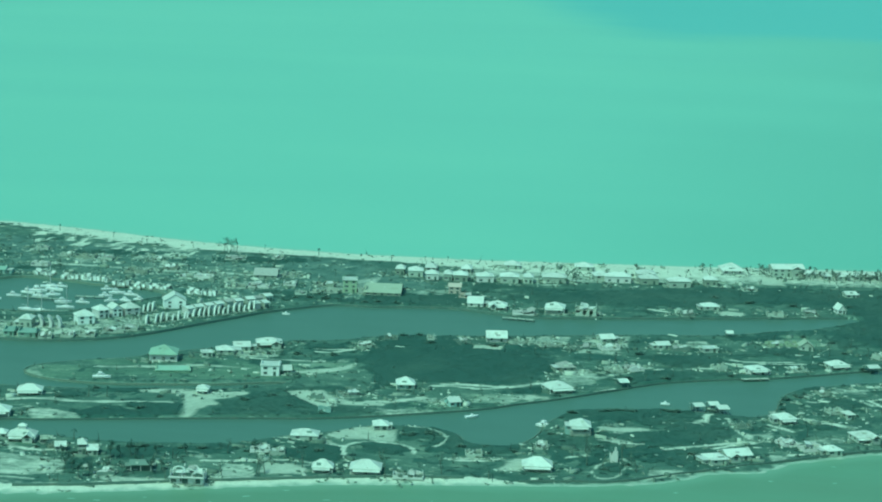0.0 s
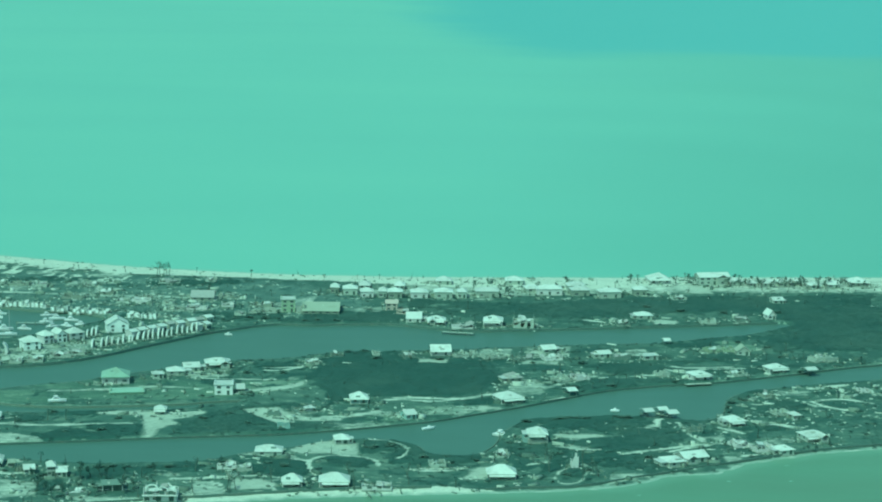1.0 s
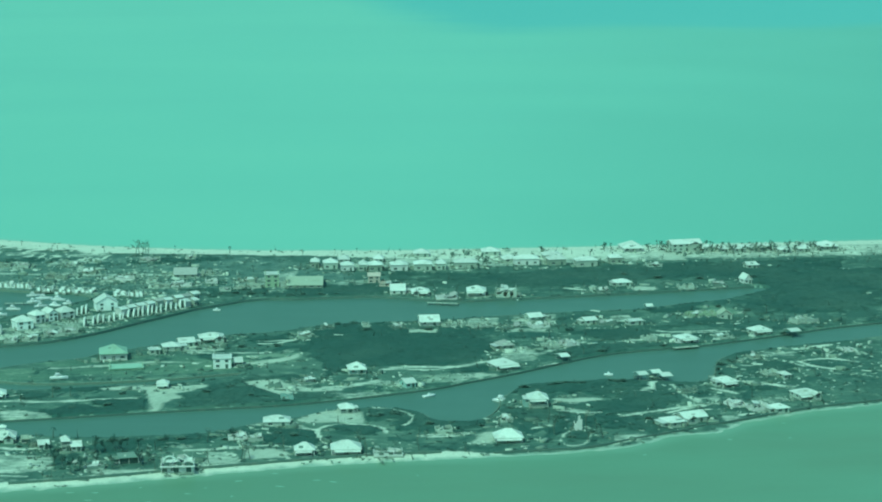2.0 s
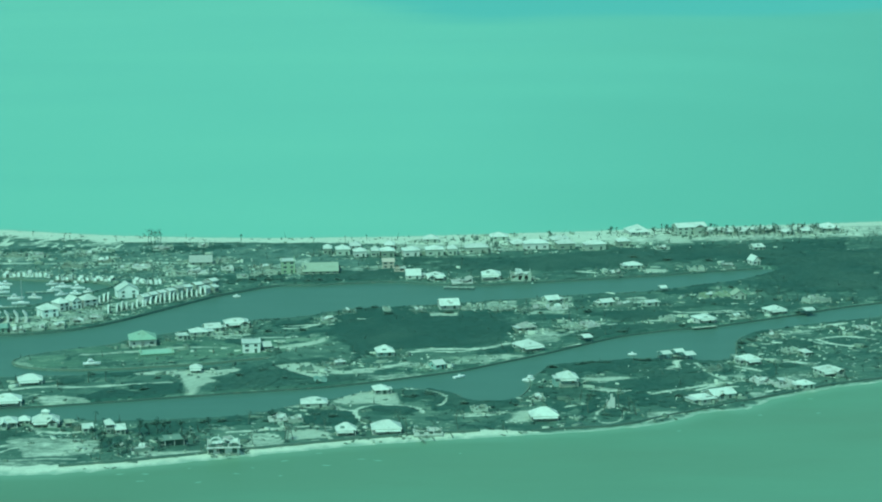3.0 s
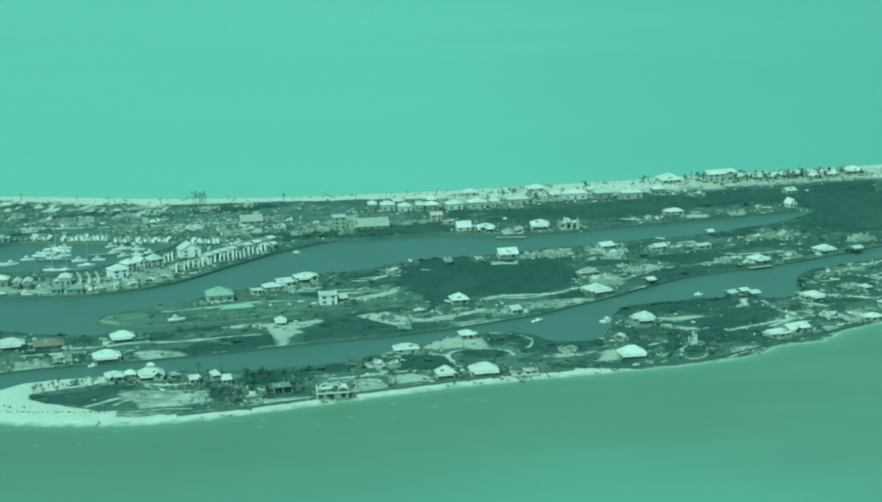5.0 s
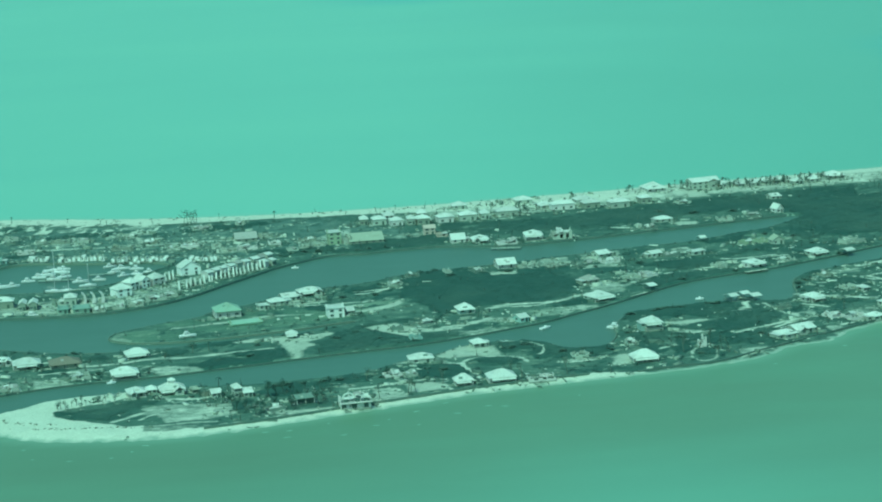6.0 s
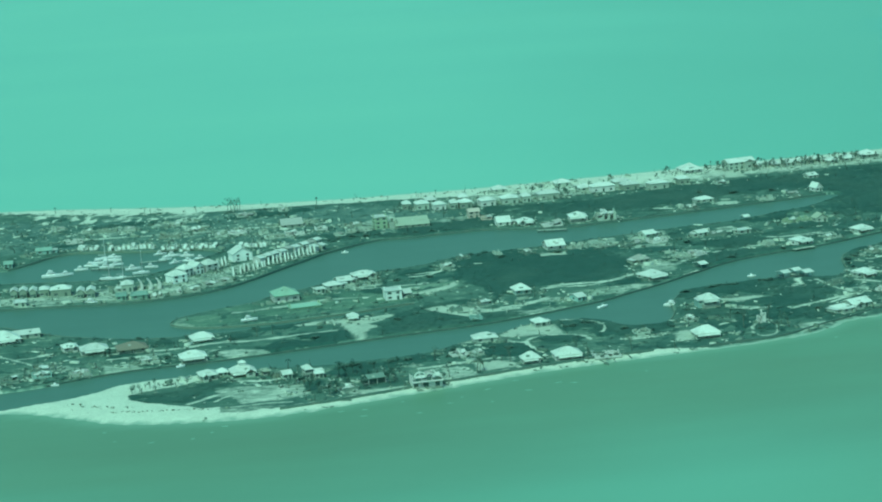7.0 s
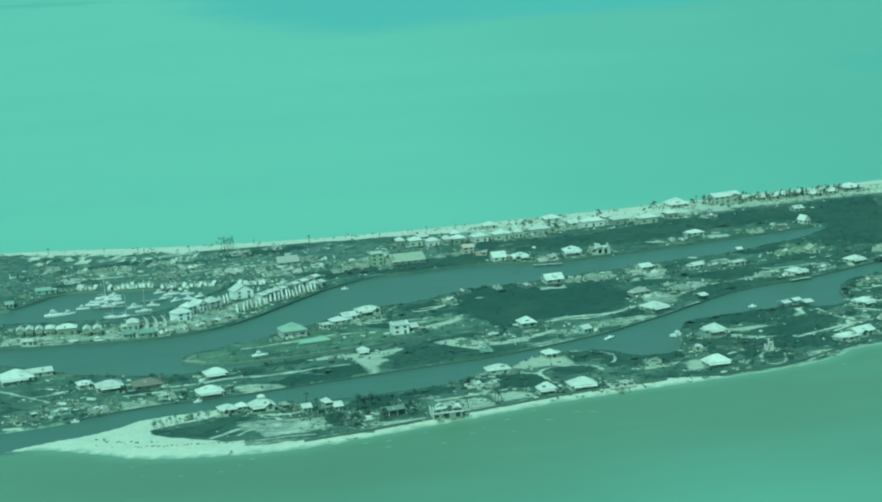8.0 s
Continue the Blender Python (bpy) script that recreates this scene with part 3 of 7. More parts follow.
def cover(x, y, north, south, canal):
    """Sand and scrub on the land, from 0 to 1."""
    rough = wave_noise(x, y, 30, 3) * 0.5 + wave_noise(x, y, 9, 4) * 0.5
    ox, oy = x, y
    x, y = x + 3 * wave_noise(x, y, 22, 41) + 1.5 * wave_noise(x, y, 7, 42), y + 3.5 * wave_noise(x, y, 20, 43) + 2 * wave_noise(x, y, 6, 44)
    wide = np.interp(ox, (-330, -228, -212, -203, -170, -140, -112, -97, -60, 0, 40, 90, 130, 190, 225), (14, 14, 20, 28, 30, 28, 32, 29, 24, 25, 33, 45, 50, 38, 22))
    wide = wide + 9 * wave_noise(x, y, 13, 81) * smooth(ox, -95, -125)
    dunes = smooth(wave_noise(x, y * 0.25, 8, 83) + 0.6 * wave_noise(x, y * 0.4, 25, 84), 0.05, 0.5) * smooth(north, 66, 52) * smooth(ox, -92, -108) * smooth(ox, -222, -205)
    sand = np.maximum(smooth(north, wide + 6, wide - 5), 0.66 * smooth(north, 66, 46) * smooth(x, -10, 70))
    sand = np.maximum(sand, 0.86 * dunes)
    sand = np.maximum(sand, smooth(south + 1.2 * rough, 11 - 9 * smooth(x, 85, 125), 8 - 8 * smooth(x, 85, 125)))
    for cx, cy, rx, ry, turn in SAND_PATCHES:
        sand = np.maximum(sand, 0.5 * smooth(blob(x, y, cx, cy, rx, ry, turn) + 0.25 * rough, -0.1, 0.35))
    lots = wave_noise(x, y, 13, 71) * 0.6 + wave_noise(x * 0.5, y, 9, 72) * 0.5
    sand = np.maximum(sand, 0.45 * smooth(lots + 0.2 * rough, 0.42, 0.75) * smooth(canal, 4, 9) * smooth(blob(ox, oy, 225, 175, 90, 45, 0), 0.2, 0.0))
    for outline in THIN_LOTS:
        sand = np.maximum(sand, 0.30 * smooth(area(outline, ox, oy) + 2.5 * rough, -3, 3))
    for outline in DRY_LOTS:
        sand = np.maximum(sand, 0.56 * smooth(area(outline, ox, oy) + 1.4 * rough, -1.6, 1.6))
    for width, line in TRACKS:
        sand = np.maximum(sand, (0.76 if width < 3 else 0.66) * smooth(0.4 * rough - strip(line, ox, oy), width * 0.5 + 1.0, width * 0.5 - 0.6))
    wild = wave_noise(x, y, 46, 51) * 0.6 + wave_noise(x, y, 15, 52) * 0.4
    scrub = 0.62 * smooth(wild, 0.28 - 0.42 * smooth(ox, 10, 110), 0.5 - 0.3 * smooth(ox, 10, 110))
    for cx, cy, rx, ry, turn in SCRUB_PATCHES:
        scrub = np.maximum(scrub, smooth(blob(x, y, cx, cy, rx, ry, turn) + 0.38 * rough, -0.1, 0.3))
    scrub = np.clip(scrub - 1.2 * sand, 0, 1)
    gaps = 1 - 0.95 * smooth(wave_noise(ox * 0.5, oy, 11, 57) + 0.4 * rough, 0.38, 0.7)
    thin = 1 - 0.9 * smooth(wave_noise(ox * 0.6, oy, 9, 58) + 0.4 * rough, 0.08, 0.5)
    for k, outline in enumerate(THICKETS):
        dark = smooth(area(outline, ox, oy) + 2.2 * rough, -2.4, 2.0) * (thin if k in (4, 5) else gaps if k else 1.0)
        scrub, sand = np.maximum(scrub, dark), sand * (1 - 0.9 * dark)
    for width, line in BRIGHT_TRACKS:
        worn = smooth(0.5 * rough - strip(line, ox, oy), width * 0.45 + 0.8, width * 0.45 - 0.7)
        sand, scrub = np.maximum(sand, 0.72 * worn), scrub * (1 - 0.85 * worn)
    for outline in OPEN_SAND:
        bare = smooth(area(outline, ox, oy) + 0.8 * rough, -1.0, 1.0)
        sand, scrub = np.maximum(sand, (0.45 + 0.59 * (ox < -95)) * bare), scrub * (1 - bare)
    return sand, scrub


def lot(x, y):
    """Cleared lots of packed pale sand, from 0 to 1."""
    out = np.zeros(x.shape)
    rough = wave_noise(x, y, 9, 4)
    for outline in OPEN_SAND:
        if outline[0][0] > -95:
            out = np.maximum(out, smooth(area(outline, x, y) + 0.7 * rough, -0.9, 0.9))
    return out * (1 - 0.35 * smooth(wave_noise(x, y, 6, 46) + 0.4 * rough, 0.2, 0.8))


def lawn(x, y):
    """Green grass, from 0 to 1."""
    out = np.zeros(x.shape)
    for outline in LAWNS:
        out = np.maximum(out, smooth(area(outline, x, y) + 1.5 * wave_noise(x, y, 9, 4), -1.5, 1.5))
    return out


def haze_tone(x, y):
    """Grey growth behind the marina whose colour is lightened for haze, from 0 to 1."""
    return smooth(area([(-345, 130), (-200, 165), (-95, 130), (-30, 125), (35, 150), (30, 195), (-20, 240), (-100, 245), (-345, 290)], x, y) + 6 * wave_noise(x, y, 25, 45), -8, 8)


def sheet(name, xs, ys, heights, attributes, material):
    nx, ny = len(xs), len(ys)
    gx, gy = np.meshgrid(xs, ys)
    co = np.stack([gx, gy, heights], -1).reshape(-1, 3)
    i = (np.arange(ny - 1)[:, None] * nx + np.arange(nx - 1)[None]).ravel()
    quads = np.stack([i, i + 1, i + nx + 1, i + nx], -1)
    me = bpy.data.meshes.new(name)
    me.vertices.add(len(co))
    me.vertices.foreach_set("co", co.ravel())
    me.loops.add(quads.size)
    me.loops.foreach_set("vertex_index", quads.ravel().astype(np.int32))
    me.polygons.add(len(quads))
    me.polygons.foreach_set("loop_start", (np.arange(len(quads)) * 4).astype(np.int32))
    me.polygons.foreach_set("use_smooth", np.ones(len(quads), bool))
    me.update(calc_edges=True)
    for key, values in attributes.items():
        at = me.attributes.new(key, "FLOAT", "POINT")
        at.data.foreach_set("value", values.ravel().astype(np.float32))
    me.materials.append(material)
    return new(name, me)


def spaced(inner):
    """Even steps over the islands, then ever wider ones out to the horizon."""
    a, c = inner[0], inner[-1]
    grow = 6.0 * 1.28 ** np.arange(1, 27)
    return np.concatenate([(a - np.cumsum(grow))[::-1], inner, c + np.cumsum(grow)])


xs, ys = spaced(np.arange(-345, 420, 1.35)), spaced(np.arange(-262, 345, 1.35))
GX, GY = np.meshgrid(xs, ys)
d_north, d_south = -signed(SEA_NORTH, GX, GY), -signed(SEA_SOUTH, GX, GY)
d_canal = np.full(GX.shape, 1e9)
for c in CANALS:
    d_canal = np.minimum(d_canal, -signed(c, GX, GY))
wob = wave_noise(GX, GY, 14, 8)
d_sea = np.minimum(d_north, d_south) + 1.2 * wob
h_sea = np.where(d_sea > 0, 1.7 * (1 - np.exp(-np.maximum(d_sea, 0) / 9.0)), np.maximum(0.12 * d_sea, -3.0))
h_canal = np.clip(1.5 * d_canal, -2.5, 1.25)
height = np.minimum(h_sea, h_canal)
land = smooth(height, 0.6, 1.2)
height = height + land * (0.22 * wave_noise(GX, GY, 40, 11) + 0.10 * wave_noise(GX, GY, 7, 12) + 0.5 * smooth(d_north, 14, 26) * smooth(d_north, 60, 34))
a_sand, a_scrub = cover(GX, GY, d_north, d_south, d_canal)
ground = tagged(sheet("ground", xs, ys, height, {"sand": a_sand, "scrub": a_scrub, "wet": smooth(height + 0.15 * wob, 0.55, 0.1), "lot": lot(GX, GY), "haze_tone": haze_tone(GX, GY) * (1 - np.clip(a_sand, 0, 1)), "lawn": lawn(GX, GY) * (1 - 0.7 * a_scrub) * (1 - np.clip(a_sand, 0, 1))}, GROUND),
                "flat storm-swept islands of pale sand and burnt scrub", "ground", kind="structure")


def ground_height(x, y):
    i = min(max(int(np.searchsorted(xs, x)) - 1, 0), len(xs) - 2)
    j = min(max(int(np.searchsorted(ys, y)) - 1, 0), len(ys) - 2)
    u, v = (x - xs[i]) / (xs[i + 1] - xs[i]), (y - ys[j]) / (ys[j + 1] - ys[j])
    return float((height[j, i] * (1 - u) + height[j, i + 1] * u) * (1 - v) + (height[j + 1, i] * (1 - u) + height[j + 1, i + 1] * u) * v)


wx = spaced(np.concatenate([np.arange(-1000, -345, 30.0), np.arange(-345, 420, 6.0), np.arange(420, 1100, 30.0)]))
wy = spaced(np.concatenate([np.arange(-300, 400, 6.0), np.arange(400, 3500, 25.0)]))
WX, WY = np.meshgrid(wx, wy)
w_canal = np.full(WX.shape, -1e9)
for c in CANALS:
    w_canal = np.maximum(w_canal, signed(c, WX, WY))
w_north, w_south = signed(SEA_NORTH, WX, WY), signed(SEA_SOUTH, WX, WY)
a_canal = smooth(w_canal - np.maximum(w_south, 0), -8, -4) * smooth(WX, -420, -300) + smooth(w_canal, -8, -4) * smooth(WY, -160, -120)
a_weed = smooth(w_south, -20, 0) * (1 - 0.50 * (1 - 0.55 * smooth(WX, 60, 230)) * smooth(w_south + 16 * wave_noise(WX * 0.4, WY, 90, 61), 40, 190))
# northern sea turns darker green eastward, by bearing from about (0, -1100)
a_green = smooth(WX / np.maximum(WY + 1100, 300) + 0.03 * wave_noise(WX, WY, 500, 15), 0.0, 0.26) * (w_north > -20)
DEEP = [(-70, 3600), (-120, 2740), (-112, 2380), (-30, 2060), (22, 1890), (90, 1800), (187, 1815), (363, 1829), (551, 1872), (900, 1900), (2500, 2400), (6000, 9000), (-200, 9000)]
a_blue = smooth(signed(DEEP, WX, WY, 2) + 45 * wave_noise(WX * 0.4, WY, 260, 9), -60, 110)
# two darker areas far out: a broad patch and a long thin streak
a_dark_patch = np.maximum(0.8 * smooth(blob(WX, WY, 570, 1015, 95, 130, -20) + 0.2 * wave_noise(WX, WY, 90, 6), -0.1, 0.6),
                    0.9 * smooth(blob(WX, WY, -430, 3000, 260, 60, -31) + 0.2 * wave_noise(WX, WY, 90, 7), -0.1, 0.4))
a_shoal = 0.3 * smooth(w_south, 9, 0) * smooth(w_south, -6, -2) + 0.3 * smooth(w_north, 12, 2) * smooth(w_north, -6, -2)
sea = tagged(sheet("water", wx, wy, 0.0 * WX, {"canal": np.clip(a_canal, 0, 1), "weed": a_weed, "blue": a_blue, "dark_patch": a_dark_patch, "extent": a_green, "shoal": a_shoal}, WATER),
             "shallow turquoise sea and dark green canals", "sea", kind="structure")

# ---- the kit: one mesh a part ----


def part(name, bm, material, parent=None, label=""):
    me = bpy.data.meshes.new(name)
    bmesh.ops.recalc_face_normals(bm, faces=bm.faces)
    bm.to_mesh(me)
    bm.free()
    me.materials.append(material)
    ob = new(name, me)
    ob.parent = parent
    return tagged(ob, label)


def box(bm, x0, x1, y0, y1, z0, z1):
    v = [bm.verts.new((x, y, z)) for z in (z0, z1) for x, y in ((x0, y0), (x1, y0), (x1, y1), (x0, y1))]
    for f in ((0, 3, 2, 1), (4, 5, 6, 7), (0, 1, 5, 4), (1, 2, 6, 5), (2, 3, 7, 6), (3, 0, 4, 7)):
        bm.faces.new([v[i] for i in f])
    return v


def boxed(*dims):
    bm = bmesh.new()
    box(bm, *dims)
    return bm


def rod(bm, a, c, r0, r1=None, sides=5):
    """A tapered round bar between two places."""
    a, c = Vector(a), Vector(c)
    r1 = r0 if r1 is None else r1
    q = (c - a).to_track_quat("Z", "Y")
    rings = []
    for at, r in ((a, r0), (c, r1)):
        rings.append([bm.verts.new(at + q @ Vector((r * math.cos(6.2832 * i / sides), r * math.sin(6.2832 * i / sides), 0))) for i in range(sides)])
    for i in range(sides):
        j = (i + 1) % sides
        bm.faces.new((rings[0][i], rings[0][j], rings[1][j], rings[1][i]))
    bm.faces.new(rings[0][::-1])
    bm.faces.new(rings[1])


def hip_roof(w, d, z, rise, thick=0.25, ridge=None):
    """A hipped roof with a fascia; ridge: length of its ridge along x."""
    bm = bmesh.new()
    ridge = max(0.6, w - d) if ridge is None else ridge
    low = [bm.verts.new((x, y, z - thick)) for x, y in ((-w / 2, -d / 2), (w / 2, -d / 2), (w / 2, d / 2), (-w / 2, d / 2))]
    eave = [bm.verts.new((v.co.x, v.co.y, z)) for v in low]
    a, c = bm.verts.new((-ridge / 2, 0, z + rise)), bm.verts.new((ridge / 2, 0, z + rise))
    bm.faces.new(low[::-1])
    for i in range(4):
        j = (i + 1) % 4
        bm.faces.new((low[i], low[j], eave[j], eave[i]))
    bm.faces.new((eave[0], eave[1], c, a))
    bm.faces.new((eave[2], eave[3], a, c))
    bm.faces.new((eave[1], eave[2], c))
    bm.faces.new((eave[3], eave[0], a))
    return bm


def gable_roof(w, d, z, rise, thick=0.25, across=False):
    """Two slopes; the ridge runs along x, or along y if across."""
    bm = bmesh.new()
    if across:
        prof = [(-w / 2, z), (0, z + rise), (w / 2, z), (w / 2, z - thick), (0, z + rise - thick), (-w / 2, z - thick)]
        ends = [[bm.verts.new((px, y, pz)) for px, pz in prof] for y in (-d / 2, d / 2)]
    else:
        prof = [(-d / 2, z), (0, z + rise), (d / 2, z), (d / 2, z - thick), (0, z + rise - thick), (-d / 2, z - thick)]
        ends = [[bm.verts.new((x, py, pz)) for py, pz in prof] for x in (-w / 2, w / 2)]
    for i in range(6):
        j = (i + 1) % 6
        bm.faces.new((ends[0][i], ends[0][j], ends[1][j], ends[1][i]))
    for e in ends:
        bm.faces.new((e[0], e[1], e[4], e[5]))
        bm.faces.new((e[1], e[2], e[3], e[4]))
    return bm


def shell(w, d, z0, z1, t=0.25, peak=0.0, across=False):
    """Four walls with thickness, open above; peak: height of the gables."""
    bm = bmesh.new()
    loops = []
    for k, z in ((0, z0), (0, z1), (t, z1), (t, z0)):
        loops.append([bm.verts.new((sx * (w / 2 - k), sy * (d / 2 - k), z)) for sx, sy in ((-1, -1), (1, -1), (1, 1), (-1, 1))])
    for a, c in zip(loops, loops[1:] + loops[:1]):
        for i in range(4):
            j = (i + 1) % 4
            bm.faces.new((a[i], a[j], c[j], c[i]))
    if peak:
        for i, j in (((0, 1), (2, 3)) if across else ((1, 2), (3, 0))):
            tops = [bm.verts.new(((ring[i].co + ring[j].co) / 2) + Vector((0, 0, peak))) for ring in loops[1:3]]
            bm.faces.new((loops[1][i], loops[1][j], tops[0]))
            bm.faces.new((loops[2][j], loops[2][i], tops[1]))
            bm.faces.new((loops[1][j], loops[2][j], tops[1], tops[0]))
            bm.faces.new((loops[2][i], loops[1][i], tops[0], tops[1]))
    return bm


def base(name, x, y, turn, sink=0.0, z=None):
    ob = new(name)
    ob.matrix_world = pose(x, y, (ground_height(x, y) if z is None else z) - sink, 0, 0, turn)
    ob.empty_display_size = 0.5
    return ob


def window(parent, x, y, z, w=1.2, h=1.1, side=False):
    """A framed pane set into a wall face."""
    dims = (x - 0.05, x + 0.05, y - w / 2, y + w / 2, z, z + h) if side else (x - w / 2, x + w / 2, y - 0.05, y + 0.05, z, z + h)
    win = part("window", boxed(*dims), GLASS, parent)
    if side:
        part("sill", boxed(x - 0.14, x + 0.14, y - w / 2 - 0.1, y + w / 2 + 0.1, z - 0.12, z), WHITE_WALL, win)
    else:
        part("sill", boxed(x - w / 2 - 0.1, x + w / 2 + 0.1, y - 0.14, y + 0.14, z - 0.12, z), WHITE_WALL, win)


house_count = [0]


def house(label, x, y, w, d, turn=0.0, floors=1, roof="hip", roof_mat=WHITE_ROOF, wall_mat=CREAM_WALL, rise=None, porch=True, plinth=0.2, group="",
          name="house", lantern=False, storey=1.95, sparse=False, bare=False, wing=False):
    """A house with walls, a roof, a floor slab, windows and a porch on posts."""
    house_count[0] += 1
    rng = random.Random(house_count[0])
    ob = tagged(base(name, x, y, turn, 0.15), label, "house", group)
    over = 0.42
    deep = 1.0 if porch else 0.0
    bw, bd = w - 2 * over, d - 2 * over - deep
    top = plinth + storey * floors
    part("slab", boxed(-w / 2 + 0.2, w / 2 - 0.2, -d / 2 + 0.2, d / 2 - 0.2, -0.3, plinth), CONCRETE, ob)
    shift = deep / 2
    rise = (d * 0.22) if rise is None else rise * 0.78
    body = shell(bw, bd, plinth, top, 0.25, 0.0 if roof == "hip" else rise * bd / d if roof == "gable" else rise * bw / w, roof == "cross")
    bmesh.ops.translate(body, verts=body.verts, vec=(0, shift, 0))
    part("wall", body, wall_mat, ob)
    if roof == "hip":
        part("roof", hip_roof(w, d, top + 0.15, rise), roof_mat, ob)
    elif roof != "flat":
        part("roof", gable_roof(w, d, top + 0.15, rise, 0.25, roof == "cross"), roof_mat, ob)
    else:
        part("roof", boxed(-w / 2, w / 2, -d / 2, d / 2, top, top + 0.35), roof_mat, ob)
    fy = -bd / 2 + shift
    for k in range(0 if bare else floors):
        z = plinth + 0.7 + storey * k
        n = max(2, int(bw / (4.4 if sparse else 3.5)))
        for i in range(n):
            px = -bw / 2 + (i + 0.5) * bw / n
            if k == 0 and i == n // 2:
                part("door", boxed(px - 0.6, px + 0.6, fy - 0.05, fy + 0.05, plinth + 0.02, plinth + 1.95), DARK_WALL, ob)
            else:
                window(ob, px, fy, z, rng.uniform(1.1, 1.9), 1.05)
        for s in (() if sparse else (-1, 1)):
            m = max(1, int(bd / 4))
            for i in range(m):
                window(ob, s * bw / 2, shift - bd / 2 + (i + 0.5) * bd / m, z, 1.2, 1.1, True)
    if wing and w > 6.5 and not bare:
        ww, side = w * rng.uniform(0.34, 0.46), rng.choice((-1, 1)) * w * rng.uniform(0.2, 0.27)
        front, back = -d / 2 - rng.uniform(1.6, 2.8), -d * 0.12
        part("wing_wall", boxed(side - ww / 2 + 0.4, side + ww / 2 - 0.4, front + 0.5, back, -0.2, top), wall_mat, ob)
        hood = gable_roof(ww, back - front, top + 0.17, min(rise * 0.75, ww * 0.33), 0.22, True)
        bmesh.ops.translate(hood, verts=hood.verts, vec=(side, (front + back) / 2, 0))
        part("wing_roof", hood, roof_mat, ob)
        window(ob, side, front + 0.5, plinth + 0.8, 1.6, 1.2)
    if roof in ("hip", "gable") and w > 6 and not bare and not group:
        slope = math.atan2(rise, d / 2)
        for _ in range(rng.choice((0, 1, 1, 2))):
            u, pw, ps = rng.uniform(0.25, 0.6), rng.uniform(0.8, 2.2), rng.uniform(0.7, 1.6)
            torn = boxed(-pw / 2, pw / 2, -ps / 2, ps / 2, 0.015, 0.07)
            bmesh.ops.transform(torn, matrix=pose(rng.uniform(-0.2, 0.2) * w, -d / 2 * (1 - u), top + 0.15 + rise * u, math.degrees(slope), 0, 0), verts=torn.verts)
            part("roof_patch", torn, rng.choice((TIMBER, GREY_ROOF, PALE_TIMBER)), ob, "torn patch of bare roof decking")
        if rng.random() < 0.5 and not wing and w < 9.5:
            side, aw, ad = rng.choice((-1, 1)), rng.uniform(2.0, 3.6), d * rng.uniform(0.4, 0.65)
            x0, x1 = sorted((side * (w / 2 - 0.75), side * (w / 2 - 0.75 + aw)))
            part("annex_wall", boxed(x0, x1, -ad / 2, ad / 2, -0.2, plinth + 1.75), wall_mat, ob)
            lean = boxed(x0 - 0.3, x1 + 0.3, -ad / 2 - 0.4, ad / 2 + 0.4, plinth + 1.78, plinth + 1.95)
            part("annex_roof", lean, rng.choice((roof_mat, WEATHERED_ROOF)), ob, "low lean-to roof")
            window(ob, (x0 + x1) / 2, -ad / 2, plinth + 0.5, 1.2, 0.8)
    if lantern:
        part("lantern", boxed(-1.3, 1.3, -1.3, 1.3, top + rise - 0.7, top + rise + 0.7), WHITE_WALL, ob)
        cap = hip_roof(3.4, 3.4, top + rise + 0.85, 0.9, 0.15, 0.2)
        part("lantern_roof", cap, roof_mat, ob)
    if porch and roof == "hip" and rng.random() < 0.7:
        skirt = boxed(-w * rng.uniform(0.36, 0.5), w * rng.uniform(0.3, 0.5), -d / 2 - 1.1, -d / 2 + 0.4, top - 0.28, top - 0.12)
        for v in skirt.verts:
            if v.co.y < -d / 2:
                v.co.z -= 0.45
        part("porch_roof", skirt, roof_mat, ob, "low white porch roof")
    if porch:
        n = max(3, int(w / 3.5))
        for i in range(n):
            px = -bw / 2 + 0.1 + i * (bw - 0.2) / (n - 1)
            part("post", boxed(px - 0.12, px + 0.12, -d / 2 + 0.55, -d / 2 + 0.79, plinth, top), WHITE_WALL, ob)
    return ob


def broken_wall(length, high, t, rng, low=0.5):
    """A wall along x whose top is torn away in steps and slopes."""
    bm = bmesh.new()
    n = max(3, int(length / 1.6))
    tops = []
    level = rng.uniform(low, 1.0)
    for i in range(n + 1):
        if rng.random() < 0.45:
            level = rng.uniform(low, 1.0)
        tops.append(high * level)
    for i in range(n):
        x0, x1 = -length / 2 + i * length / n, -length / 2 + (i + 1) * length / n
        if rng.random() < 0.34 and 0 < i < n - 1:
            box(bm, x0, x1, -t / 2, t / 2, 0.0, 0.45)
            continue
        v = box(bm, x0, x1, -t / 2, t / 2, 0.0, tops[i])
        for k in (5, 6):
            v[k].co.z = tops[i + 1]
    bmesh.ops.remove_doubles(bm, verts=bm.verts, dist=0.02)
    return bm


def put(bm, x, y, z, turn=0.0, tilt=0.0, roll=0.0):
    bmesh.ops.transform(bm, matrix=pose(x, y, z, tilt, roll, turn), verts=bm.verts)
    return bm


